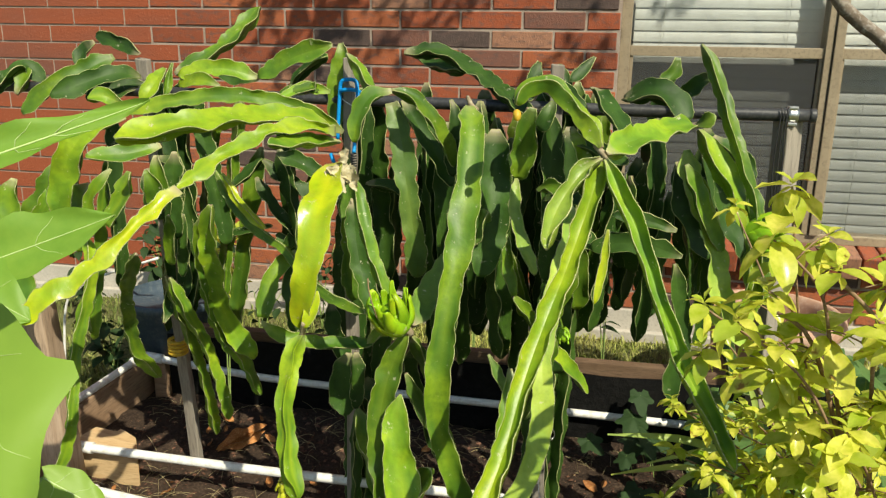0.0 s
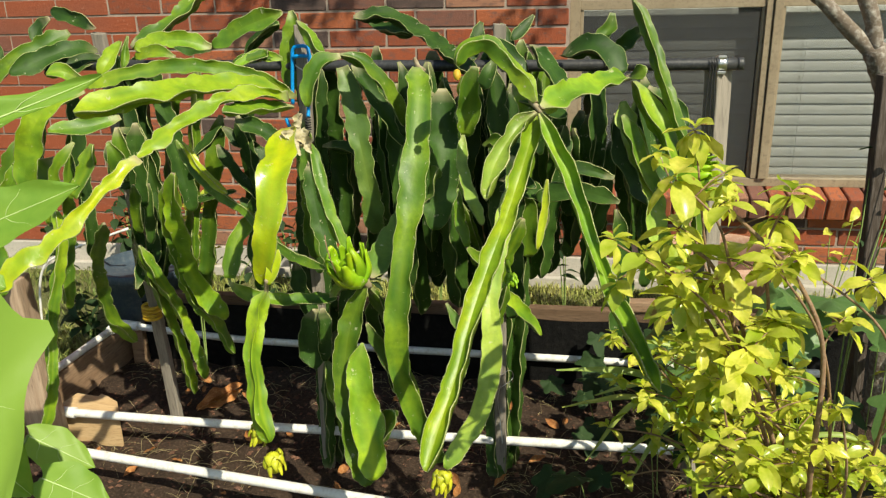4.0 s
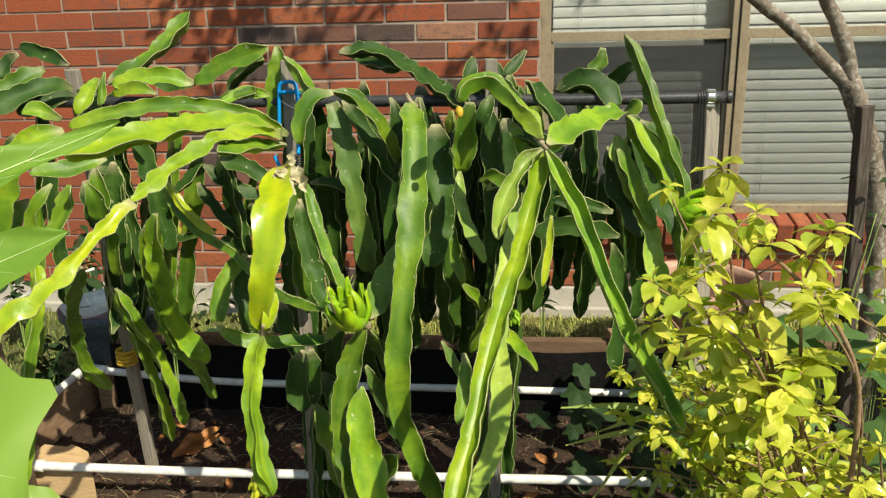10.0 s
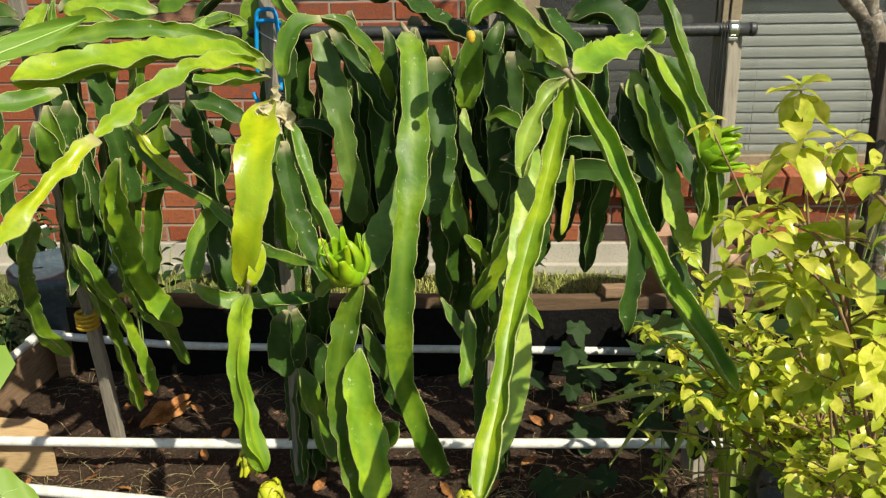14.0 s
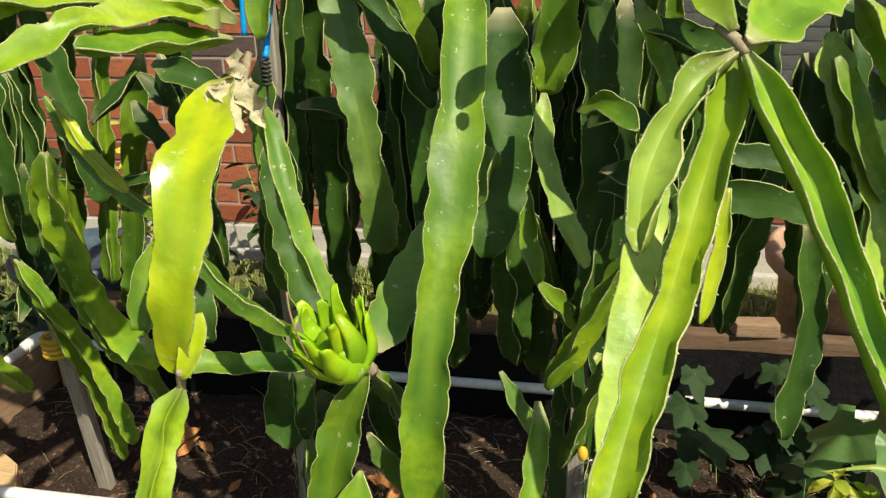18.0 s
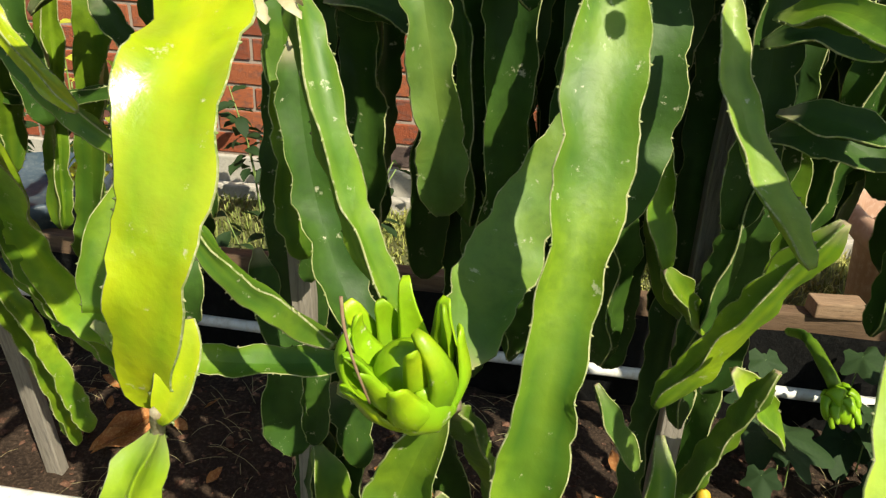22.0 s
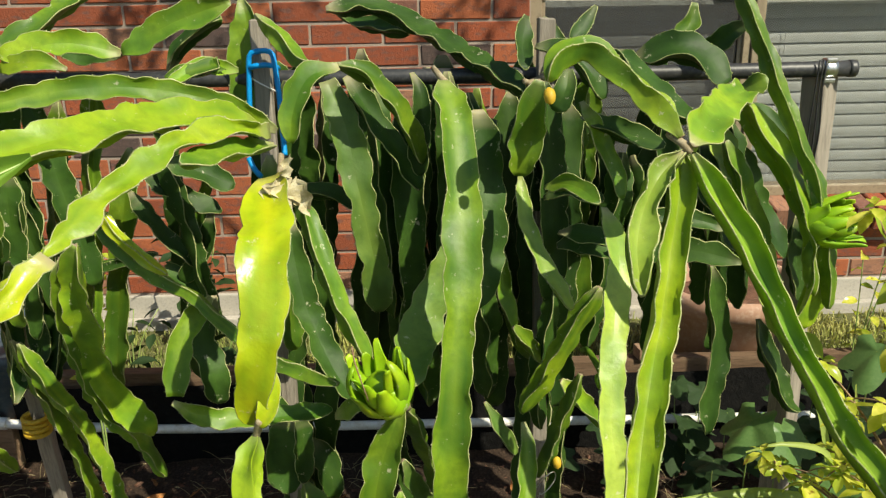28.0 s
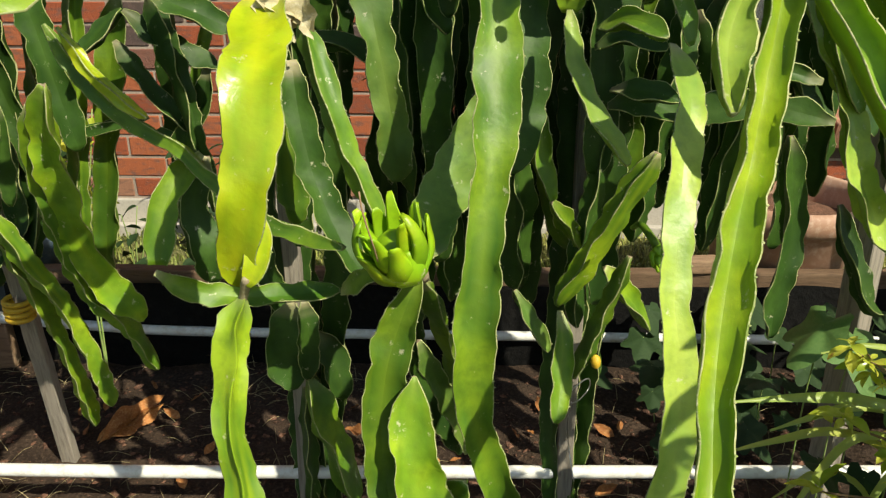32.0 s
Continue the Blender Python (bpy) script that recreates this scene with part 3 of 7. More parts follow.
under(bed, part("corner_post", box_bm(-1.525, 2.715, 0.07, 0.05, 0.05, 0.30, 0.005), BROWN_WOOD, smooth=False))

block = thing("timber_block", "pale fresh-cut timber block with a notched end", "timber block", (-1.40, 2.19, 0.05))
bm = bmesh.new()
foot = [(-1.50, 2.14), (-1.265, 2.135), (-1.325, 2.222), (-1.375, 2.250), (-1.402, 2.262), (-1.405, 2.243), (-1.485, 2.252)]
low, high = [bm.verts.new((x, y, 0.05)) for x, y in foot], [bm.verts.new((x, y, 0.182 - 0.02 * (x + 1.4))) for x, y in foot]
bm.faces.new(low)
bm.faces.new(list(reversed(high)))
for k in range(len(foot)):
    q = (k + 1) % len(foot)
    bm.faces.new((low[k], high[k], high[q], low[q]))
bmesh.ops.recalc_face_normals(bm, faces=bm.faces)
bmesh.ops.bevel(bm, geom=bm.edges[:], offset=0.003, segments=2, affect="EDGES")
under(block, part("block_body", bm, FRESH_WOOD, None, smooth=False))
offcut = thing("timber_offcut", "small brown timber offcut lying on the bed's back board", "timber offcut", (0.36, 2.755, 0.355))
under(offcut, part("offcut_body", box_bm(0.36, 2.755, 0.374, 0.105, 0.05, 0.036, 0.004, 2, (0, 0, 6), 0.003), BROWN_WOOD, smooth=False))
stake = thing("bed_corner_post", "weathered brown square post at the bed's side", "post", (-1.47, 2.05, 0))
under(stake, part("post_body", box_bm(-1.47, 2.06, 0.31, 0.085, 0.085, 0.70, 0.006, 2, (1.5, -2.5, 8), 0.003), WARM_WOOD, smooth=False))

# ---- white pipes ----
PR = 0.0133


def pvc_run(label, pts, caps=True):
    e = thing("irrigation_pipe", label, "pipe", pts[0], group="white irrigation pipes over the bed")
    tube_part("pipe", pts, [PR, PR], PVC_WHITE, e, sides=14, step=0.05)
    if caps:
        a, b = Vector(pts[0]), Vector(pts[1])
        d = (b - a).normalized()
        tube_part("end_cap", [a - d * 0.008, a + d * 0.035], [PR + 0.0042, PR + 0.0042], PVC_WHITE, e, sides=14, step=0.02)
    return e


back_pipe = pvc_run("white plastic pipe along the back of the bed", [(-1.57, 2.69, 0.236), (-1.3, 2.706, 0.205), (-1.0, 2.714, 0.184), (-0.2, 2.712, 0.178), (0.95, 2.706, 0.172)], False)
tube_part("elbow", [(-1.583, 2.62, 0.240), (-1.584, 2.665, 0.240), (-1.576, 2.684, 0.239), (-1.555, 2.691, 0.236), (-1.51, 2.694, 0.230)], [PR + 0.0045, PR + 0.0045], PVC_WHITE, back_pipe, "white elbow joint", sides=14, step=0.008)
pvc_run("white plastic pipe along the side board", [(-1.583, 2.64, 0.240), (-1.584, 2.2, 0.240), (-1.578, 1.6, 0.241), (-1.565, 0.8, 0.241)], False)
pvc_run("white plastic pipe across the middle of the bed", [(-1.44, 2.123, 0.187), (-0.9, 2.124, 0.183), (-0.4, 2.127, 0.186), (0.62, 2.131, 0.195)])
pvc_run("white plastic pipe across the front of the bed", [(-1.29, 1.925, 0.186), (-0.85, 1.872, 0.184), (-0.43, 1.82, 0.184), (0.6, 1.70, 0.184)])

# ---- posts and trellis rail ----
def post(x0, y0, z0, x1, y1, z1, w, d, mat, label, turn=0, group="trellis posts"):
    """A square post from its foot to its top."""
    e = thing("trellis_post", label, "post", (x0, y0, z0), group=group)
    a, b = Vector((x0, y0, z0)), Vector((x1, y1, z1))
    L = (b - a).length
    bm = box_bm(0, 0, L / 2, w, d, L, 0.002, 1)
    bmesh.ops.subdivide_edges(bm, edges=[q for q in bm.edges if abs((q.verts[0].co - q.verts[1].co).z) > 0.3], cuts=16)
    for v in bm.verts:
        v.co += Vector((0.003 * noise.noise((v.co.z * 9, x0, 1)), 0.003 * noise.noise((v.co.z * 9, x0, 4)), 0.006 * noise.noise((v.co.x * 90, v.co.y * 90, x0)) if v.co.z > L - 0.01 else 0))
    ob = part("post_body", bm, mat, None, smooth=False)
    q = (b - a).to_track_quat("Z", "Y").to_matrix().to_4x4()
    ob.matrix_world = Matrix.Translation(a) @ q @ Matrix.Rotation(radians(turn), 4, "Z")
    under(e, ob)
    return e


post(0.47, 2.165, 0.02, 0.447, 2.165, 1.228, 0.046, 0.046, GREY_WOOD, "weathered grey timber post at the end of the rail", 34)
post(-0.585, 2.118, 0.02, -0.576, 2.118, 1.345, 0.026, 0.03, GREY_WOOD, "cracked grey wooden stake with a blue cord")
post(-0.07, 2.12, 0.02, -0.075, 2.12, 1.338, 0.028, 0.03, GREY_WOOD, "pale weathered wooden stake among the stems")
lean_stake = post(-1.163, 2.30, 0.03, -1.166, 2.175, 1.33, 0.034, 0.024, GREY_WOOD, "leaning weathered stake bound with yellow tape")
lean_stake.location = (-1.163, 2.30, 0.03)
tape_v, tape_f = joined([tube([(-1.163 + 0.026 * math.cos(a) , 2.232 + 0.02 * math.sin(a), 0.478 + 0.012 * k + 0.003 * math.sin(a)) for a in [i * math.pi / 6 for i in range(13)]], [0.0056, 0.0056], 6, 0.008) for k in range(4)])
tagged(raw("yellow_tie", tape_v, tape_f, YELLOW_TAPE), "yellow tie tape wound round a stake", "tie")
# the dark stake's wood colour holds the shade on its front face
post(0.925, 2.30, 0.0, 0.873, 2.30, 1.195, 0.034, 0.034, two_tone("shaded_stake_wood", (0.055, 0.042, 0.034), (0.085, 0.066, 0.055), (0.16, 0.135, 0.12), 8, 30, 0.85, 0.2, 0.6, 0.003, stretch=(6, 6, 0.6)), "dark square stake beside the tree", 10)

rail = thing("trellis_rail", "black plastic pipe rail carrying the cactus stems", "rail", (-1.9, 2.15, 1.25))
tube_part("pipe", [(-1.9, 2.148, 1.252), (-1.45, 2.146, 1.25), (-0.6, 2.146, 1.241), (0.1, 2.146, 1.236), (0.495, 2.146, 1.237)], [0.0145, 0.0145], PIPE_BLACK, rail, sides=16, step=0.06)
tube_part("pipe_lip", [(0.485, 2.146, 1.237), (0.499, 2.146, 1.237)], [0.0158, 0.0158], PIPE_BLACK, rail, sides=16, step=0.01)
clamp = thing("pipe_clamp", "shiny galvanised pipe strap holding the rail", "clamp", (0.449, 2.146, 1.237))
tube_part("strap", [(0.437, 2.146, 1.237), (0.461, 2.146, 1.237)], [0.0172, 0.0172], STEEL, clamp, sides=16, step=0.01)
for dz in (-0.02, 0.016):
    under(clamp, part("strap_foot", box_bm(0.449, 2.146 - 0.004, 1.237 + dz, 0.02, 0.02, 0.008, 0.002), STEEL, smooth=False))

# ---- dragon fruit cactus ----
P1 = thing("dragon_fruit_cactus", "dragon fruit cactus with wavy three-ribbed stems over a rail", "cactus", (-1.15, 2.18, SOIL_Z), group="cacti along the trellis")
P2 = thing("dragon_fruit_cactus", "dragon fruit cactus with long pale green stems and a fruit", "cactus", (-0.58, 2.12, SOIL_Z), group="cacti along the trellis")
P3 = thing("dragon_fruit_cactus", "dragon fruit cactus with long hanging three-ribbed stems", "cactus", (-0.08, 2.12, SOIL_Z), group="cacti along the trellis")
P4 = thing("dragon_fruit_cactus", "dragon fruit cactus with arching stems by the rail's end", "cactus", (0.44, 2.12, SOIL_Z), group="cacti along the trellis")
STEM_NO = [0]


def crisp(me, top, m, cols, ridge):
    """Keep the long edges of the rims sharp, so that the sides between them shade as flat."""
    ends = np.empty(len(me.edges) * 2, dtype=np.int32)
    me.edges.foreach_get("vertices", ends)
    p, q = ends[0::2], ends[1::2]
    hard = (np.abs(p - q) == m) & (p < top) & (q < top) & (np.isin(p % 6, cols) | (p % m == ridge))
    me.attributes.new("sharp_edge", "BOOLEAN", "EDGE").data.foreach_set("value", hard)


def stem(plant, tone, width, rib, pts, neck=0.28, tipw=0.25, wave=1.0, step=0.009, turn=None, bare_ridge=False, taper=1.0, cup=24, edge=0.45):
    """A three-ribbed stem through pts. rib: 0 shows a hollow side to -y, 1 a ridge. cup: how far the two edges of the hollow side stand forward, in degrees. Margins are scalloped, with a corky rim and areoles."""
    STEM_NO[0] += 1
    rnd = random.Random(STEM_NO[0])
    path, length = smooth_path(pts, step)
    R = width * (0.505 / math.cos(radians(cup)) if rib <= 0.5 else 0.52)
    a_flat, a_rib = (cup, 180 - cup, 270), (90, 200, 340)
    if rib <= 0.5:
        base = [a + rib * 60 for a in a_flat]
    else:
        base = [a - (1 - rib) * 60 * rnd.choice((-1, 1)) for a in a_rib]
    if turn is not None:
        base = [v + turn for v in (a_flat if rib <= 0.5 else a_rib)]
    drift = rnd.uniform(-16, 16)
    pitch = rnd.uniform(0.042, 0.060) * (0.75 + R * 8)
    phase = [rnd.uniform(0, pitch) for _ in range(3)]
    wphase = [rnd.uniform(0, 6.28) for _ in range(3)]
    reach = [1.0, 1.0, 0.8] if rib <= 0.5 else [0.80, 1.0, 1.0]
    verts, faces, idx, flush, aged = [], [], [], [], []
    old = rnd.uniform(0.1, 0.95)
    front = Vector((0, -0.8, 0.6))
    spots, ridge = [], (0 if bare_ridge and rib > 0.5 else -1)
    tiplen = min(0.35 * length, 0.03 + 0.45 * width)
    n = len(path)
    for i, c in enumerate(path):
        t = (path[min(i + 1, n - 1)] - path[max(i - 1, 0)]).normalized()
        nn = front - t * front.dot(t)
        nn = nn.normalized() if nn.length > 0.25 else (Vector((0, 0, 1)) - t * t.z).normalized()
        bb = t.cross(nn)
        s = length * i / (n - 1)
        u0, u1 = min(1.0, s / 0.05), min(1.0, (length - s) / tiplen)
        size = (neck + (1 - neck) * math.sin(u0 * math.pi / 2) ** 1.2) * (tipw + (1 - tipw) * max(0.0, 1 - (1 - u1) ** 2.0) ** 0.7)
        size *= (1 + 0.07 * math.sin(s * 21 + wphase[0])) * (1 + (taper - 1) * s / length)
        twist = drift * (s / length - 0.5) * 2
        worn = old * max(0.0, 1 - s / (0.03 * (1 + 0.8 * noise.noise((s * 90, wphase[0], 3))))) if s < 0.08 else 0.0
        ang = [radians(a + twist) for a in base]
        order = sorted(range(3), key=lambda k: ang[k])
        for q in range(3):
            k = order[q]
            a = ang[k]
            nxt = ang[order[(q + 1) % 3]] + (2 * math.pi if q == 2 else 0)
            warp = s + phase[k] + 0.8 * pitch * noise.noise((s * 9, k * 7.3, wphase[0]))
            cell = (warp / pitch) % 1.0
            notch = abs(math.cos(math.pi * cell)) ** 4
            rough = 0.55 + 0.9 * abs(noise.noise((s * 7, k * 3.1, wphase[1])))
            r = R * reach[k] * size * (1 - (0.23 if R < 0.03 else 0.16) * wave * rough * notch + 0.10 * noise.noise((s * 11, k * 5.7, wphase[2])) + 0.075 * wave * noise.noise((s * 75, k * 2.7, wphase[1])))
            swing = r * wave * (0.19 * math.sin(2 * math.pi * warp / (pitch * 2.0) + wphase[k]) + 0.46 * noise.noise((s * 9, k * 9.1, wphase[k])))
            d, e = bb * math.cos(a) + nn * math.sin(a), -bb * math.sin(a) + nn * math.cos(a)
            ht = (0.0020 + 0.05 * R) * min(1.0, size + 0.2)
            bend = radians(0.6 * cup) * (0 if rib > 0.5 or k == 2 else -1 if k == 0 else 1)
            di, ei = bb * math.cos(a + bend) + nn * math.sin(a + bend), -bb * math.sin(a + bend) + nn * math.cos(a + bend)
            rim = max(0.5 * r, r - 0.0010)
            # rims are yellower, with the brightness of lit edges painted in by edge
            for rr, h, w in ((0.55 * r, -ht, 0.25), (rim, -0.0010, 0.9), (r, 0.0, 1.0), (rim, 0.0010, 0.9), (0.55 * r, ht, 0.25)):
                dd, ee = (di, ei) if w < 0.5 else (d, e)
                verts.append(c + dd * rr + ee * (h + swing * w))
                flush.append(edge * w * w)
                aged.append(worn)
            va = (a + nxt) / 2
            rv = (0.0035 + (0.03 if rib <= 0.5 else 0.15) * R) * min(1.0, 0.5 + 0.5 * size)
            verts.append(c + (bb * math.cos(va) + nn * math.sin(va)) * rv)
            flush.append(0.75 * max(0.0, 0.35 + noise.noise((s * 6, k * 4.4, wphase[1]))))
            aged.append(worn)
            if 0 < i < n - 1 and k != ridge and cell < step / pitch:
                spots.append((c + d * (r * 0.99) + e * swing, d, t, e))
    m = 18
    bare = order.index(ridge) if ridge >= 0 else -1
    for i in range(n - 1):
        for k in range(m):
            k2 = (k + 1) % m
            faces.append((i * m + k, i * m + k2, (i + 1) * m + k2, (i + 1) * m + k))
            idx.append(1 if k % 6 in (1, 2) and k // 6 != bare else 0)
    faces.append(tuple(reversed(range(m))))
    faces.append(tuple(range((n - 1) * m, n * m)))
    idx += [2, 1]
    for p, d, t, e in spots:
        o = len(verts)
        verts += [p + t * 0.0017, p - t * 0.0017, p + e * 0.0015, p - e * 0.0015, p + d * 0.0026]
        faces += [(o, o + 2, o + 4), (o + 2, o + 1, o + 4), (o + 1, o + 3, o + 4), (o + 3, o, o + 4)]
        idx += [1] * 4
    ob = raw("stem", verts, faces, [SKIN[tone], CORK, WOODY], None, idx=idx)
    pad = [0.0] * (len(verts) - len(flush))
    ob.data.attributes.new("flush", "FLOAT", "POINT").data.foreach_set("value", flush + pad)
    ob.data.attributes.new("aged", "FLOAT", "POINT").data.foreach_set("value", aged + pad)
    crisp(ob.data, n * m, m, (1, 3, 5) if rib <= 0.5 and R < 0.031 else (1, 3), -1 if bare < 0 else bare * 6 + 2)
    return under(plant, ob)


def woody(plant, pts, radii, seed=0):
    return tube_part("woody_joint", pts, radii, WOODY, plant, "grey-brown corky joint", sides=8, step=0.008, knobs=0.12, seed=seed)


stem(P2, "L", 0.045, 1, [(-0.518, 1.830, 1.200), (-0.569, 1.760, 1.216), (-0.615, 1.690, 1.204), (-0.657, 1.620, 1.173), (-0.683, 1.560, 1.147), (-0.703, 1.505, 1.121)], neck=0.6, turn=-30, wave=1.8)
stem(P2, "Y", 0.043, 1, [(-0.700, 1.505, 1.123), (-0.724, 1.470, 1.096), (-0.753, 1.440, 1.062), (-0.786, 1.400, 1.020), (-0.823, 1.370, 0.985), (-0.858, 1.340, 0.962), (-0.909, 1.310, 0.911)], neck=0.6, turn=-30, wave=1.6)
stem(P2, "L", 0.054, 0, [(-0.537, 1.850, 1.200), (-0.594, 1.770, 1.229), (-0.649, 1.700, 1.237), (-0.694, 1.620, 1.233), (-0.747, 1.550, 1.223), (-0.798, 1.480, 1.211)], cup=22)
stem(P2, "y", 0.034, 0.3, [(-0.513, 1.870, 1.192), (-0.576, 1.840, 1.236), (-0.656, 1.820, 1.260), (-0.736, 1.800, 1.268), (-0.816, 1.780, 1.261), (-0.883, 1.760, 1.247), (-0.944, 1.750, 1.230)])
stem(P2, "g", 0.037, 0, [(-0.514, 1.853, 1.173), (-0.561, 1.748, 1.183), (-0.596, 1.665, 1.188)])
stem(P2, "Y", 0.083, 0, [(-0.521, 1.835, 1.128), (-0.512, 1.737, 1.075), (-0.512, 1.683, 1.027), (-0.511, 1.655, 0.974), (-0.524, 1.646, 0.915), (-0.539, 1.661, 0.847), (-0.538, 1.680, 0.812)], neck=0.45, wave=0.9, taper=0.58, cup=14)
stem(P2, "Y", 0.033, 0, [(-0.516, 1.672, 0.893), (-0.511, 1.662, 0.872), (-0.514, 1.650, 0.850), (-0.524, 1.642, 0.826)], neck=0.7, tipw=0.3, wave=0.5, cup=14)
stem(P2, "y", 0.043, 1, [(-0.536, 1.662, 0.809), (-0.541, 1.607, 0.766), (-0.534, 1.556, 0.713), (-0.517, 1.517, 0.658), (-0.501, 1.485, 0.601), (-0.478, 1.470, 0.554)], neck=0.16, turn=18, bare_ridge=True)
stem(P2, "g", 0.034, 0.8, [(-0.487, 1.851, 1.102), (-0.459, 1.819, 1.034), (-0.438, 1.797, 0.975), (-0.411, 1.780, 0.909), (-0.383, 1.772, 0.853)])
stem(P2, "b", 0.054, 0.1, [(-0.457, 2.061, 1.243), (-0.427, 2.037, 1.164), (-0.412, 2.019, 1.077), (-0.397, 2.013, 0.994), (-0.385, 2.017, 0.907), (-0.383, 2.026, 0.830)], neck=0.6, cup=24)
stem(P2, "g", 0.041, 0.5, [(-0.427, 1.940, 1.280), (-0.375, 1.970, 1.257), (-0.329, 2.000, 1.189), (-0.297, 2.030, 1.105)])
stem(P2, "d", 0.048, 0.4, [(-0.424, 2.038, 1.252), (-0.384, 2.038, 1.185), (-0.344, 2.037, 1.124), (-0.304, 2.031, 1.056)])
stem(P2, "g", 0.045, 0, [(-0.422, 1.934, 1.278), (-0.469, 1.922, 1.260), (-0.493, 1.913, 1.210), (-0.499, 1.908, 1.166)])
stem(P3, "g", 0.060, 0.1, [(-0.261, 2.003, 1.245), (-0.245, 1.936, 1.172), (-0.240, 1.875, 1.091), (-0.241, 1.825, 1.012), (-0.247, 1.786, 0.932), (-0.254, 1.756, 0.850), (-0.261, 1.735, 0.765), (-0.268, 1.724, 0.675), (-0.259, 1.725, 0.577), (-0.228, 1.744, 0.467), (-0.184, 1.787, 0.329)], wave=0.7, taper=0.80, cup=28)
stem(P2, "b", 0.066, 0.1, [(-0.335, 1.776, 0.800), (-0.314, 1.871, 0.837), (-0.293, 1.923, 0.878), (-0.251, 1.954, 0.941), (-0.204, 1.937, 1.021)], cup=22)
stem(P2, "g", 0.055, 0.2, [(-0.336, 1.736, 0.801), (-0.365, 1.725, 0.724), (-0.381, 1.714, 0.660), (-0.387, 1.701, 0.583), (-0.378, 1.686, 0.492), (-0.355, 1.671, 0.400), (-0.335, 1.660, 0.335)], neck=0.2)
stem(P2, "y", 0.059, 0.1, [(-0.342, 1.702, 0.674), (-0.347, 1.687, 0.606), (-0.338, 1.672, 0.531), (-0.321, 1.656, 0.456), (-0.312, 1.632, 0.371)], neck=0.12, taper=1.25)
stem(P2, "g", 0.035, 0.6, [(-0.332, 1.748, 0.790), (-0.315, 1.795, 0.711), (-0.297, 1.836, 0.622), (-0.280, 1.870, 0.517), (-0.258, 1.890, 0.421)])
stem(P2, "b", 0.030, 0.3, [(-0.338, 1.731, 0.709), (-0.316, 1.775, 0.621), (-0.289, 1.823, 0.525), (-0.269, 1.863, 0.435)])
stem(P2, "g", 0.039, 0.2, [(-0.726, 1.873, 0.739), (-0.687, 1.886, 0.706), (-0.624, 1.906, 0.683), (-0.556, 1.920, 0.677), (-0.468, 1.928, 0.686)])
stem(P2, "g", 0.045, 0.3, [(-0.667, 1.960, 0.893), (-0.693, 1.930, 0.864), (-0.715, 1.900, 0.812), (-0.719, 1.880, 0.748)], tipw=0.7)
stem(P2, "g", 0.028, 1, [(-0.870, 1.970, 1.076), (-0.820, 1.960, 0.997), (-0.752, 1.940, 0.943), (-0.689, 1.920, 0.917), (-0.649, 1.900, 0.888), (-0.557, 1.840, 0.839), (-0.492, 1.800, 0.827), (-0.433, 1.760, 0.826)], tipw=0.5, turn=30, wave=0.8)
stem(P1, "Y", 0.024, 1, [(-0.842, 1.950, 1.074), (-0.798, 1.930, 1.018), (-0.755, 1.910, 0.984), (-0.712, 1.890, 0.962)])
stem(P1, "y", 0.055, 0.2, [(-0.882, 1.960, 0.993), (-0.911, 2.000, 0.898), (-0.925, 2.040, 0.794), (-0.932, 2.080, 0.693), (-0.905, 2.100, 0.603), (-0.863, 2.120, 0.533)])
stem(P1, "g", 0.043, 0.7, [(-0.921, 1.980, 0.962), (-0.953, 2.020, 0.861), (-0.955, 2.060, 0.723), (-0.939, 2.100, 0.593), (-0.896, 2.130, 0.510), (-0.866, 2.150, 0.408)])
stem(P1, "y", 0.040, 0.9, [(-1.104, 2.100, 0.758), (-1.083, 2.120, 0.648), (-1.066, 2.150, 0.533), (-1.051, 2.180, 0.394), (-1.050, 2.220, 0.225)])
stem(P1, "y", 0.041, 0.9, [(-1.080, 2.080, 0.761), (-1.045, 2.100, 0.648), (-1.006, 2.120, 0.548), (-0.987, 2.140, 0.434), (-0.980, 2.170, 0.309)])
stem(P1, "g", 0.047, 0.7, [(-1.070, 1.923, 0.867), (-1.158, 1.998, 0.753), (-1.207, 2.066, 0.630), (-1.222, 2.115, 0.515), (-1.185, 2.165, 0.424)])
stem(P1, "y", 0.051, 0, [(-1.056, 1.905, 1.076), (-1.072, 1.892, 1.013), (-1.107, 1.867, 0.953)], tipw=0.8)
stem(P3, "p", 0.033, 0, [(0.035, 1.674, 1.186), (0.000, 1.658, 1.155), (-0.027, 1.625, 1.117), (-0.042, 1.583, 1.082), (-0.046, 1.534, 1.049)], cup=52)
stem(P3, "L", 0.034, 0, [(0.036, 1.683, 1.185), (0.023, 1.648, 1.125), (0.006, 1.610, 1.066), (-0.011, 1.571, 1.010), (-0.030, 1.530, 0.956), (-0.048, 1.488, 0.904), (-0.063, 1.445, 0.855), (-0.074, 1.401, 0.809), (-0.083, 1.356, 0.766), (-0.098, 1.303, 0.720), (-0.112, 1.239, 0.669)], cup=50, wave=0.5)
stem(P3, "p", 0.041, 0.1, [(-0.023, 1.845, 1.067), (-0.015, 1.777, 1.017), (-0.031, 1.716, 0.952), (-0.043, 1.665, 0.881), (-0.049, 1.627, 0.815), (-0.043, 1.598, 0.758), (-0.044, 1.570, 0.680), (-0.060, 1.545, 0.610), (-0.092, 1.520, 0.553), (-0.126, 1.500, 0.502)], cup=16, wave=0.55)
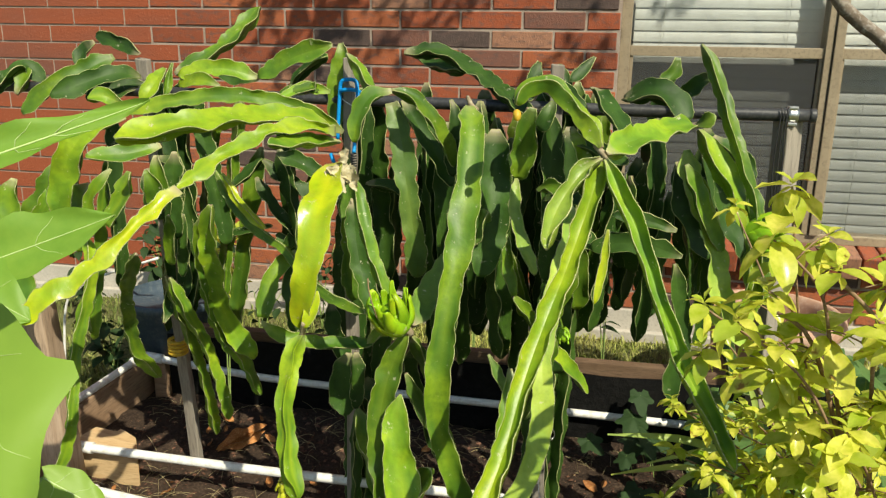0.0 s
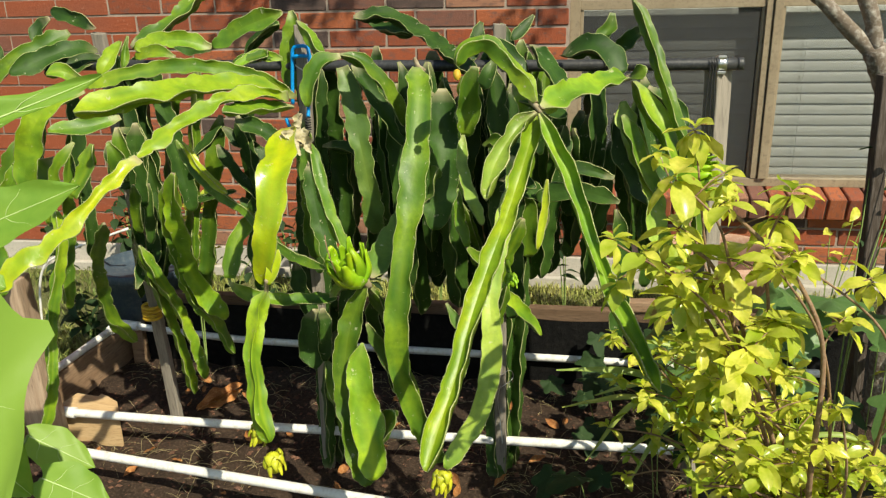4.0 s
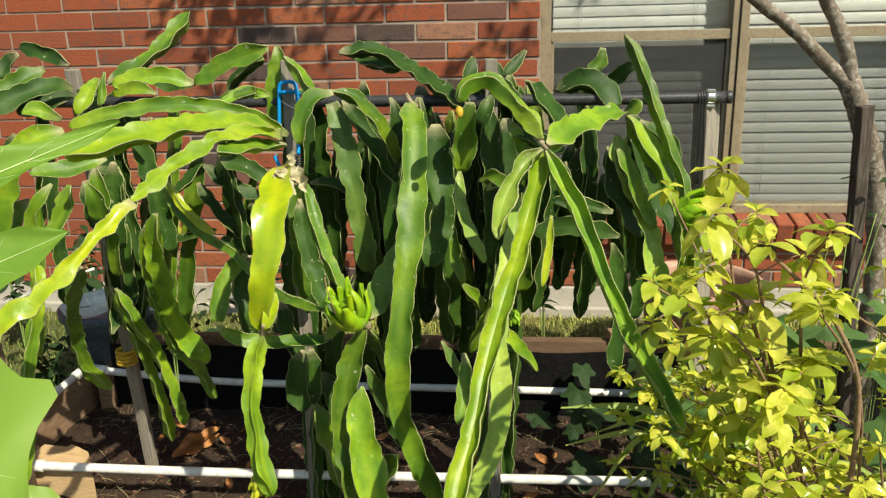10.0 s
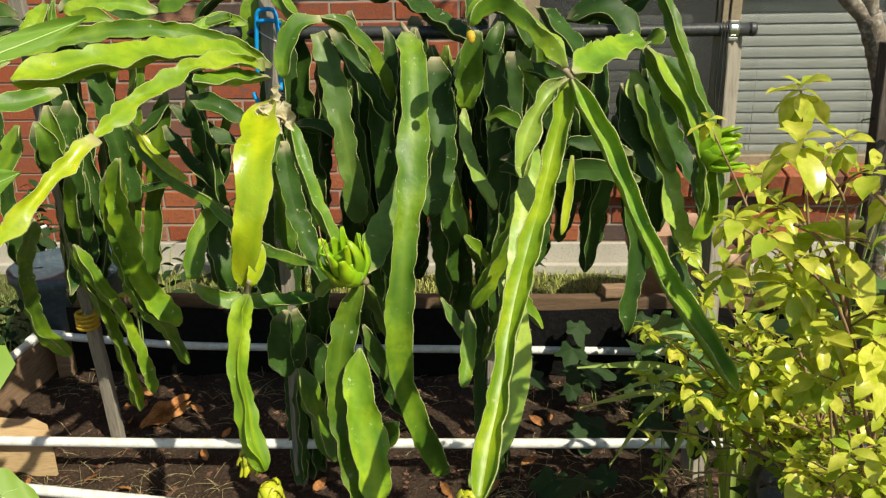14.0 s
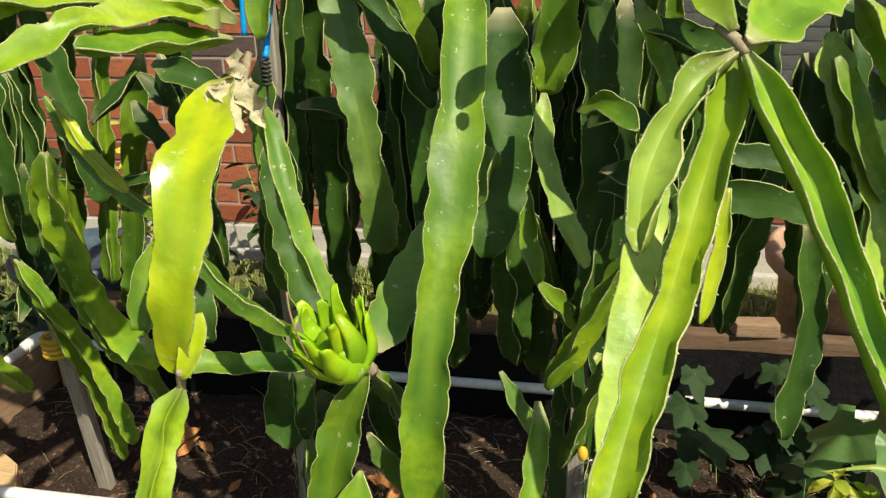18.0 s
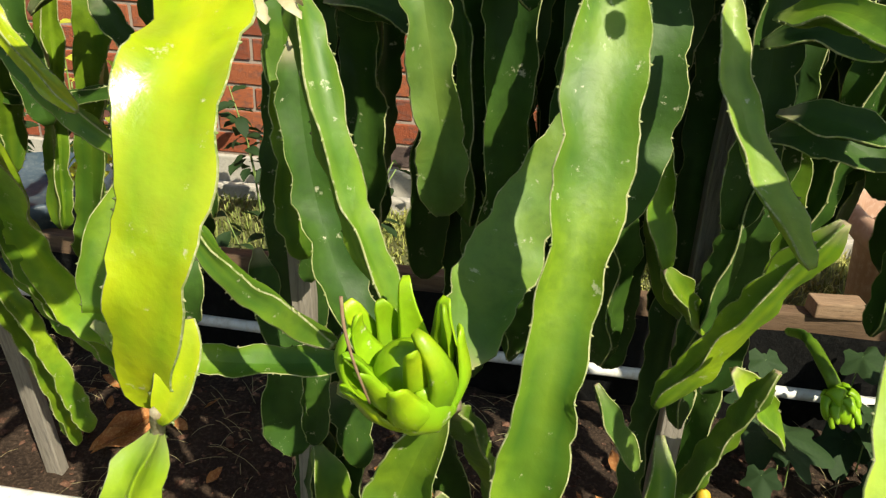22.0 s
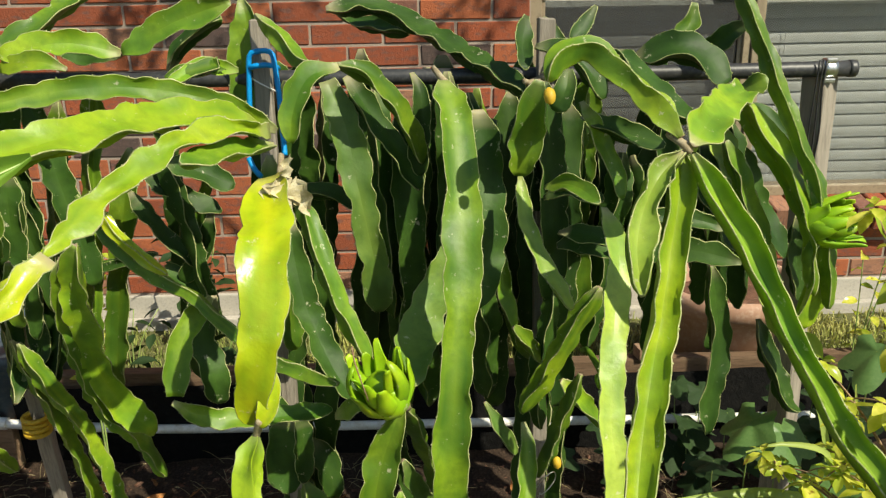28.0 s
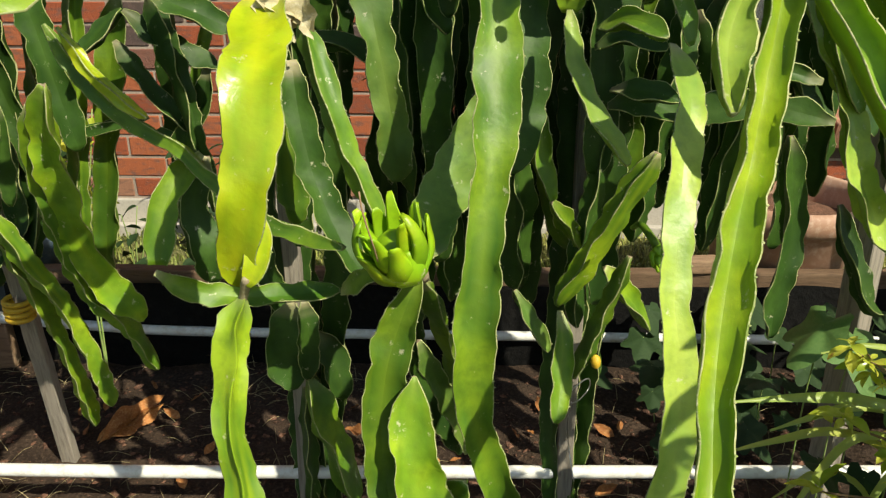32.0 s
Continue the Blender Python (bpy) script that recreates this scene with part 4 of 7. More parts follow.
# edge=1.0 paints this stem's sunlit rims brighter than its shaded middle
stem(P3, "y", 0.029, 0, [(0.042, 1.660, 1.186), (0.079, 1.630, 1.118), (0.107, 1.601, 1.065), (0.131, 1.565, 1.005), (0.157, 1.521, 0.943), (0.185, 1.473, 0.886), (0.219, 1.420, 0.836), (0.256, 1.349, 0.780)], cup=58, taper=0.8, wave=0.35, edge=1.0)
stem(P3, "y", 0.041, 0.8, [(0.034, 1.680, 1.205), (0.009, 1.710, 1.241), (-0.026, 1.742, 1.276), (-0.061, 1.768, 1.306), (-0.092, 1.764, 1.309), (-0.116, 1.753, 1.294), (-0.127, 1.746, 1.270)])
stem(P4, "y", 0.053, 0, [(0.045, 1.671, 1.195), (0.094, 1.753, 1.210), (0.151, 1.844, 1.223), (0.214, 1.937, 1.226)])
stem(P4, "d", 0.042, 0.3, [(0.212, 1.874, 0.963), (0.151, 1.902, 0.974), (0.089, 1.923, 0.972), (0.025, 1.939, 0.954)])
stem(P4, "d", 0.034, 0.3, [(0.200, 1.905, 1.010), (0.137, 1.914, 1.026), (0.067, 1.920, 1.034)])
stem(P3, "p", 0.030, 0.2, [(-0.141, 1.925, 1.100), (-0.139, 1.889, 1.052), (-0.125, 1.847, 1.003), (-0.102, 1.805, 0.963), (-0.081, 1.769, 0.933)])
stem(P3, "g", 0.058, 0.2, [(-0.112, 1.930, 1.252), (-0.124, 1.940, 1.208), (-0.129, 1.955, 1.151), (-0.140, 1.963, 1.093)])
stem(P3, "y", 0.045, 0.7, [(-0.004, 1.927, 0.906), (-0.038, 1.949, 0.821), (-0.076, 1.968, 0.732), (-0.124, 1.986, 0.633)])
stem(P3, "y", 0.036, 0.3, [(-0.135, 1.886, 0.675), (-0.133, 1.851, 0.619), (-0.144, 1.796, 0.538)])
stem(P3, "g", 0.036, 0.7, [(-0.035, 1.899, 0.757), (-0.065, 1.917, 0.650), (-0.099, 1.929, 0.532)])
stem(P3, "d", 0.056, 0.3, [(-0.086, 2.060, 1.235), (-0.076, 2.050, 1.100), (-0.066, 2.040, 0.960), (-0.072, 2.040, 0.840)])
stem(P3, "d", 0.044, 0.7, [(-0.052, 2.050, 0.930), (-0.066, 2.040, 0.800), (-0.084, 2.045, 0.680), (-0.078, 2.050, 0.560)])
stem(P3, "b", 0.030, 0.4, [(-0.196, 1.966, 0.670), (-0.168, 1.960, 0.615), (-0.138, 1.955, 0.566)])
stem(P3, "g", 0.032, 0.3, [(-0.166, 1.990, 0.960), (-0.160, 1.985, 0.885), (-0.143, 1.980, 0.816)], tipw=0.5)
stem(P3, "y", 0.038, 0.4, [(-0.143, 1.980, 0.813), (-0.122, 2.000, 0.778), (-0.092, 2.030, 0.732), (-0.067, 2.060, 0.694)], wave=1.2)
stem(P3, "d", 0.051, 0.4, [(-0.473, 2.245, 1.355), (-0.385, 2.257, 1.358), (-0.290, 2.218, 1.317), (-0.209, 2.139, 1.272), (-0.126, 2.013, 1.223)])
stem(P2, "g", 0.050, 0.4, [(-0.621, 2.120, 1.374), (-0.724, 2.130, 1.341), (-0.821, 2.130, 1.291)])
stem(P1, "y", 0.047, 0.3, [(-0.824, 2.130, 1.291), (-0.908, 2.100, 1.311), (-1.012, 2.080, 1.294)])
stem(P1, "g", 0.042, 0.2, [(-0.856, 1.720, 1.168), (-0.899, 1.680, 1.154), (-0.961, 1.620, 1.153)])
stem(P2, "d", 0.051, 0.3, [(-0.527, 1.980, 1.026), (-0.517, 1.960, 0.943), (-0.498, 1.940, 0.859), (-0.458, 1.900, 0.777), (-0.424, 1.880, 0.730)])
stem(P2, "g", 0.031, 1, [(-0.572, 2.080, 1.353), (-0.528, 2.040, 1.316), (-0.482, 1.980, 1.282), (-0.431, 1.930, 1.272)])
stem(P2, "g", 0.033, 0, [(-0.674, 2.020, 1.261), (-0.624, 2.000, 1.277), (-0.704, 1.980, 1.261)])
stem(P2, "d", 0.040, 0.4, [(-0.769, 2.200, 1.249), (-0.729, 2.200, 1.306), (-0.652, 2.170, 1.346)])
stem(P2, "g", 0.050, 0.2, [(-0.608, 2.150, 1.377), (-0.601, 2.140, 1.335), (-0.616, 2.140, 1.267), (-0.620, 2.140, 1.178)])
stem(P1, "d", 0.041, 0.2, [(-0.834, 2.170, 1.291), (-0.912, 2.200, 1.281), (-0.968, 2.200, 1.291)])
stem(P1, "g", 0.052, 0.2, [(-1.056, 2.140, 1.293), (-0.979, 2.180, 1.340), (-0.922, 2.250, 1.401), (-0.895, 2.320, 1.467)])
stem(P1, "d", 0.039, 0.4, [(-1.164, 2.160, 1.343), (-1.243, 2.200, 1.368), (-1.328, 2.220, 1.388)])
stem(P1, "d", 0.044, 0.3, [(-1.349, 2.240, 1.370), (-1.384, 2.240, 1.344), (-1.396, 2.220, 1.304)])
stem(P1, "d", 0.049, 0.3, [(-1.098, 2.050, 1.288), (-1.128, 2.000, 1.297), (-1.169, 1.960, 1.281), (-1.242, 1.900, 1.245)])
stem(P1, "d", 0.045, 0.3, [(-1.104, 2.080, 1.269), (-1.171, 2.050, 1.261), (-1.220, 2.000, 1.234)])
stem(P1, "y", 0.045, 0.2, [(-1.048, 2.080, 1.309), (-1.042, 2.030, 1.280), (-1.048, 2.000, 1.253), (-1.062, 1.990, 1.229)])
stem(P1, "d", 0.049, 0.3, [(-1.569, 2.060, 1.222), (-1.526, 2.100, 1.275), (-1.495, 2.140, 1.304), (-1.456, 2.160, 1.263)])
stem(P1, "g", 0.051, 0, [(-1.498, 2.100, 1.232), (-1.489, 2.120, 1.265), (-1.490, 2.140, 1.301)])
stem(P1, "g", 0.039, 0.6, [(-1.050, 2.120, 1.322), (-1.056, 2.100, 1.283), (-1.057, 2.080, 1.242)])
stem(P2, "y", 0.035, 0.3, [(-0.601, 2.040, 1.266), (-0.649, 2.000, 1.274), (-0.699, 1.970, 1.250)])
stem(P1, "y", 0.040, 0.2, [(-0.892, 2.060, 1.270), (-0.940, 2.060, 1.284), (-1.013, 2.080, 1.272)])
stem(P1, "y", 0.033, 0.9, [(-1.114, 1.800, 0.941), (-1.076, 1.760, 0.896), (-1.081, 1.750, 0.836), (-1.102, 1.740, 0.755), (-1.117, 1.720, 0.668), (-1.119, 1.700, 0.573), (-1.132, 1.680, 0.466), (-1.188, 1.660, 0.336)])
stem(P1, "y", 0.029, 0.5, [(-1.059, 1.840, 1.091), (-1.078, 1.820, 1.062), (-1.109, 1.820, 1.018), (-1.120, 1.820, 0.961), (-1.153, 1.820, 0.895)])
stem(P1, "g", 0.049, 0.2, [(-1.043, 1.950, 1.073), (-1.029, 1.960, 1.030), (-1.024, 1.980, 0.967)])
stem(P1, "d", 0.047, 0.2, [(-1.102, 2.100, 1.081), (-1.049, 2.100, 1.054), (-1.054, 2.100, 0.951)])
stem(P1, "g", 0.039, 0.3, [(-1.021, 2.000, 0.952), (-1.030, 2.020, 0.897), (-1.053, 2.050, 0.807)])
stem(P1, "d", 0.029, 0.3, [(-1.037, 2.100, 0.933), (-1.043, 2.100, 0.855), (-1.052, 2.100, 0.759)])
stem(P1, "d", 0.069, 0.3, [(-1.099, 2.050, 1.060), (-1.086, 2.050, 1.005), (-1.066, 2.050, 0.929)])
stem(P1, "d", 0.047, 0.3, [(-1.053, 2.120, 1.083), (-1.062, 2.120, 0.969), (-1.089, 2.120, 0.810)])
stem(P1, "g", 0.074, 0.4, [(-1.266, 1.920, 1.037), (-1.268, 1.900, 0.984), (-1.302, 1.880, 0.929)])
stem(P1, "g", 0.061, 0.3, [(-1.323, 1.850, 1.055), (-1.334, 1.840, 0.992), (-1.319, 1.820, 0.766), (-1.318, 1.820, 0.698)])
stem(P1, "g", 0.059, 0.3, [(-1.158, 1.900, 1.041), (-1.212, 1.900, 0.990), (-1.251, 1.880, 0.961)])
stem(P2, "d", 0.050, 0.3, [(-0.677, 2.020, 0.871), (-0.706, 2.020, 0.796), (-0.689, 2.000, 0.721), (-0.684, 2.000, 0.665)])
stem(P2, "g", 0.029, 0.2, [(-0.447, 1.820, 0.734), (-0.412, 1.790, 0.768), (-0.368, 1.770, 0.795)])
stem(P3, "d", 0.036, 0.1, [(-0.313, 2.050, 1.255), (-0.297, 2.040, 1.206), (-0.304, 2.040, 1.130), (-0.302, 2.040, 1.079)])
stem(P3, "d", 0.077, 0.3, [(-0.203, 2.020, 1.195), (-0.201, 2.000, 1.099), (-0.203, 1.960, 0.993), (-0.214, 1.930, 0.872)])
stem(P2, "d", 0.040, 0.3, [(-0.346, 1.830, 0.732), (-0.350, 1.860, 0.626), (-0.321, 1.880, 0.519), (-0.278, 1.900, 0.407)])
stem(P2, "g", 0.059, 0.2, [(-0.333, 1.740, 0.380), (-0.304, 1.720, 0.451), (-0.276, 1.700, 0.510)])
stem(P2, "d", 0.065, 0.2, [(-0.577, 2.080, 0.591), (-0.594, 2.070, 0.504), (-0.582, 2.060, 0.422)])
stem(P2, "d", 0.043, 0.3, [(-0.553, 2.060, 0.604), (-0.549, 2.060, 0.520), (-0.555, 2.060, 0.444)])
stem(P2, "g", 0.067, 0.7, [(-0.553, 2.060, 0.444), (-0.532, 2.040, 0.378), (-0.505, 2.030, 0.305), (-0.470, 2.020, 0.203)])
stem(P2, "d", 0.054, 0.2, [(-0.546, 2.120, 0.507), (-0.517, 2.110, 0.462), (-0.498, 2.100, 0.377)])
stem(P2, "d", 0.045, 0.7, [(-0.571, 2.100, 0.400), (-0.575, 2.100, 0.250), (-0.578, 2.100, 0.093)])
stem(P4, "g", 0.040, 0, [(0.226, 2.000, 1.215), (0.244, 1.980, 1.230), (0.262, 1.970, 1.244)])
stem(P4, "d", 0.062, 0.2, [(0.077, 2.100, 1.264), (0.125, 2.060, 1.282), (0.175, 2.040, 1.273), (0.217, 2.020, 1.229)])
stem(P3, "Y", 0.020, 0.3, [(0.057, 1.740, 1.042), (0.052, 1.730, 0.977), (0.039, 1.710, 0.901)])
stem(P3, "d", 0.048, 0.5, [(0.008, 2.000, 1.293), (0.041, 1.940, 1.261), (0.072, 1.880, 1.220), (0.100, 1.840, 1.198)])
stem(P4, "p", 0.052, 0.2, [(0.219, 2.050, 1.161), (0.233, 2.040, 1.099), (0.262, 2.020, 1.034), (0.296, 2.000, 0.942), (0.304, 1.975, 0.880), (0.331, 1.965, 0.810), (0.372, 1.960, 0.742)])
stem(P4, "y", 0.060, 0.5, [(0.239, 2.030, 1.208), (0.274, 2.000, 1.153), (0.315, 1.970, 1.084), (0.354, 1.950, 1.013), (0.372, 1.940, 0.914), (0.355, 1.940, 0.814)])
stem(P4, "d", 0.045, 0.3, [(0.279, 2.100, 1.187), (0.333, 2.100, 1.147), (0.373, 2.080, 1.098)])
stem(P4, "g", 0.033, 1, [(0.232, 2.070, 1.387), (0.263, 2.050, 1.328), (0.293, 2.020, 1.244), (0.330, 1.980, 1.143), (0.360, 1.950, 1.060), (0.380, 1.930, 0.953), (0.390, 1.920, 0.858)], turn=-20)
stem(P4, "d", 0.039, 0.4, [(0.267, 2.070, 1.328), (0.231, 2.100, 1.296), (0.199, 2.120, 1.272)])
stem(P4, "g", 0.046, 0.2, [(0.190, 2.140, 1.358), (0.183, 2.140, 1.321), (0.160, 2.120, 1.290)])
stem(P3, "d", 0.038, 0.3, [(-0.461, 2.340, 1.344), (-0.400, 2.300, 1.325), (-0.318, 2.250, 1.309)])
stem(P3, "d", 0.039, 0.3, [(-0.116, 2.080, 1.343), (-0.126, 2.050, 1.299), (-0.125, 2.000, 1.261)])
stem(P3, "d", 0.034, 0.5, [(-0.073, 2.150, 1.337), (-0.060, 2.120, 1.299), (-0.055, 2.100, 1.236)])
stem(P3, "d", 0.031, 0.2, [(0.007, 2.100, 1.356), (-0.016, 2.080, 1.326), (-0.044, 2.060, 1.303)])
stem(P3, "d", 0.044, 0.2, [(-0.110, 2.000, 1.296), (-0.065, 1.980, 1.291), (-0.024, 1.960, 1.251), (-0.007, 1.950, 1.217)])
stem(P3, "d", 0.041, 0, [(-0.069, 1.920, 1.268), (-0.077, 1.900, 1.237), (-0.093, 1.900, 1.208)])
stem(P3, "g", 0.035, 0.2, [(-0.033, 2.000, 1.207), (-0.009, 1.980, 1.156), (0.016, 1.970, 1.107), (0.036, 1.960, 1.050)])
stem(P3, "g", 0.035, 0, [(-0.097, 1.950, 1.076), (-0.060, 1.900, 1.088), (-0.030, 1.840, 1.076)])
stem(P3, "d", 0.039, 0.2, [(-0.063, 2.000, 0.980), (-0.016, 1.970, 0.982), (0.025, 1.950, 0.974)])
stem(P3, "y", 0.040, 0.4, [(-0.057, 1.963, 0.712), (-0.010, 1.992, 0.645), (0.042, 2.028, 0.570)])
stem(P3, "g", 0.030, 0.6, [(-0.169, 2.080, 0.901), (-0.144, 2.100, 0.823), (-0.126, 2.120, 0.748), (-0.099, 2.120, 0.697), (-0.059, 2.100, 0.672)])
stem(P4, "d", 0.046, 0.3, [(0.211, 2.000, 0.913), (0.226, 2.000, 0.831), (0.239, 2.000, 0.739), (0.227, 1.990, 0.641), (0.230, 1.990, 0.575)])
stem(P4, "g", 0.043, 0.3, [(0.215, 2.000, 1.135), (0.241, 2.000, 1.082), (0.267, 2.000, 1.020), (0.309, 2.000, 0.949)])
stem(P4, "g", 0.027, 0.6, [(0.344, 1.960, 1.076), (0.365, 1.940, 0.995), (0.351, 1.930, 0.948), (0.362, 1.920, 0.883)])
stem(P4, "d", 0.041, 0.3, [(0.366, 2.020, 0.998), (0.371, 2.020, 0.916), (0.389, 2.020, 0.833)])
stem(P4, "d", 0.043, 0.4, [(0.315, 2.020, 0.797), (0.336, 2.000, 0.728), (0.374, 1.980, 0.642), (0.398, 1.980, 0.625)])
stem(P2, "d", 0.040, 0.3, [(-0.844, 2.180, 1.074), (-0.795, 2.190, 1.030), (-0.744, 2.200, 0.999), (-0.698, 2.200, 0.978)])
stem(P2, "d", 0.038, 0.5, [(-0.874, 2.200, 1.023), (-0.838, 2.200, 0.960), (-0.799, 2.200, 0.908), (-0.762, 2.200, 0.866)])
stem(P1, "d", 0.038, 0.3, [(-0.932, 2.160, 0.991), (-0.881, 2.170, 1.040), (-0.844, 2.180, 1.078)])
stem(P2, "d", 0.049, 0.2, [(-0.766, 2.100, 1.104), (-0.701, 2.100, 1.079), (-0.642, 2.100, 1.053)])
stem(P2, "d", 0.041, 0.2, [(-0.540, 2.120, 1.037), (-0.474, 2.130, 1.029), (-0.415, 2.140, 1.007), (-0.347, 2.150, 1.002)])
stem(P1, "d", 0.026, 0.6, [(-1.123, 2.250, 0.854), (-0.988, 2.240, 0.854), (-0.849, 2.240, 0.882)])
stem(P1, "d", 0.048, 0.2, [(-1.027, 2.060, 1.105), (-1.036, 2.060, 0.997), (-1.035, 2.060, 0.876)])
stem(P1, "g", 0.054, 0.2, [(-1.041, 2.000, 1.103), (-1.039, 2.000, 1.020), (-1.059, 2.000, 0.960)])
stem(P1, "d", 0.046, 0.3, [(-0.827, 2.220, 0.865), (-0.772, 2.200, 0.809), (-0.773, 2.200, 0.726)])
stem(P2, "d", 0.044, 0.2, [(-0.716, 2.200, 0.981), (-0.739, 2.200, 0.905), (-0.793, 2.200, 0.833)])
stem(P2, "d", 0.043, 0.4, [(-0.554, 2.080, 0.989), (-0.554, 2.080, 0.890), (-0.544, 2.070, 0.779), (-0.556, 2.070, 0.701)])
stem(P2, "g", 0.045, 0.2, [(-0.562, 2.050, 1.120), (-0.557, 2.030, 1.000), (-0.552, 2.020, 0.880), (-0.545, 2.020, 0.760)])
stem(P2, "d", 0.045, 0.2, [(-0.641, 2.120, 0.714), (-0.620, 2.100, 0.625), (-0.580, 2.100, 0.542)])
stem(P3, "d", 0.041, 0.2, [(-0.031, 2.000, 1.182), (0.033, 1.970, 1.157), (0.091, 1.930, 1.143)])
stem(P3, "d", 0.036, 0.2, [(-0.087, 2.020, 1.038), (-0.043, 2.000, 1.056), (0.006, 1.970, 1.044)])
stem(P3, "d", 0.051, 0.1, [(-0.065, 2.000, 0.955), (-0.011, 2.000, 0.960), (0.041, 1.980, 0.942)])
stem(P4, "d", 0.060, 0.3, [(0.208, 2.100, 1.128), (0.231, 2.080, 1.019), (0.291, 2.060, 0.914)])
stem(P4, "d", 0.054, 0.3, [(0.287, 2.120, 1.106), (0.328, 2.120, 0.997), (0.391, 2.100, 0.889)])
stem(P3, "d", 0.044, 0.3, [(-0.170, 2.080, 1.169), (-0.186, 2.080, 1.101), (-0.171, 2.070, 1.026)])
stem(P3, "d", 0.048, 0.4, [(-0.076, 2.100, 1.155), (-0.085, 2.080, 1.077), (-0.094, 2.060, 1.004)])
stem(P3, "d", 0.037, 0.4, [(-0.244, 2.080, 1.180), (-0.187, 2.060, 1.123), (-0.189, 2.040, 1.008)])
stem(P1, "g", 0.051, 0.3, [(-1.147, 2.020, 1.337), (-1.195, 1.980, 1.305), (-1.255, 1.930, 1.266), (-1.322, 1.900, 1.203)])
stem(P1, "y", 0.044, 0.3, [(-1.048, 1.900, 1.229), (-1.082, 1.880, 1.251), (-1.116, 1.860, 1.247)])
stem(P1, "g", 0.047, 0.4, [(-1.061, 2.100, 1.215), (-1.079, 2.100, 1.252), (-1.120, 2.100, 1.275)])
stem(P1, "d", 0.048, 0.4, [(-1.168, 2.140, 1.258), (-1.223, 2.120, 1.243), (-1.275, 2.100, 1.252)])
stem(P1, "g", 0.074, 0.2, [(-1.260, 1.920, 1.084), (-1.277, 1.900, 1.003), (-1.345, 1.880, 0.927)])
stem(P1, "y", 0.056, 0.4, [(-1.011, 1.840, 1.210), (-1.061, 1.800, 1.195), (-1.110, 1.780, 1.137), (-1.142, 1.780, 1.067), (-1.167, 1.780, 0.987)])

# older stems climbing, and others hanging behind; mostly the skin darkened for shade
rnd = random.Random(21)
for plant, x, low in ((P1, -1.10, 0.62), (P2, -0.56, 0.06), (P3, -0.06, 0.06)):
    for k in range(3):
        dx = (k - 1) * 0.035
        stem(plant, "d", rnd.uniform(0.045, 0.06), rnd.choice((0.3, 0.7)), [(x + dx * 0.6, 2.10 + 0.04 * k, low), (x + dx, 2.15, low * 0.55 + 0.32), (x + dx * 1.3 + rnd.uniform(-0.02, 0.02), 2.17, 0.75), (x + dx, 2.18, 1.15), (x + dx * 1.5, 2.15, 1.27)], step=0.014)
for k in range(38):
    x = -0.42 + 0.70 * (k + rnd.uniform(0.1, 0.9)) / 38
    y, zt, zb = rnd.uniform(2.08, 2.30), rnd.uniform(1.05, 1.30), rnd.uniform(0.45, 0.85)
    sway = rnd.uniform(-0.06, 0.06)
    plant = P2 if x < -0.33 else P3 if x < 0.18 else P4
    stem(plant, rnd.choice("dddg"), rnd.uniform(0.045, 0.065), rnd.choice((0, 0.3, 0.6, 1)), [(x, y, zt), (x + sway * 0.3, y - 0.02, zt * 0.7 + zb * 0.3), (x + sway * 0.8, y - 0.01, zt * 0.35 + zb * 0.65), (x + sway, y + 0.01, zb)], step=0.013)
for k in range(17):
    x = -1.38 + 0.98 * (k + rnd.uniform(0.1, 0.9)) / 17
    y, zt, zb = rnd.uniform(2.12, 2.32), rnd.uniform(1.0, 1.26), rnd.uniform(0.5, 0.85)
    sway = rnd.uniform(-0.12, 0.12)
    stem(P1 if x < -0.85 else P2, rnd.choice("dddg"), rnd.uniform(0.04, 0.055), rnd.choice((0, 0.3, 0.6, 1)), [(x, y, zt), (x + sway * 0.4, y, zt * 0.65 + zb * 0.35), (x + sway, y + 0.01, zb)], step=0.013)


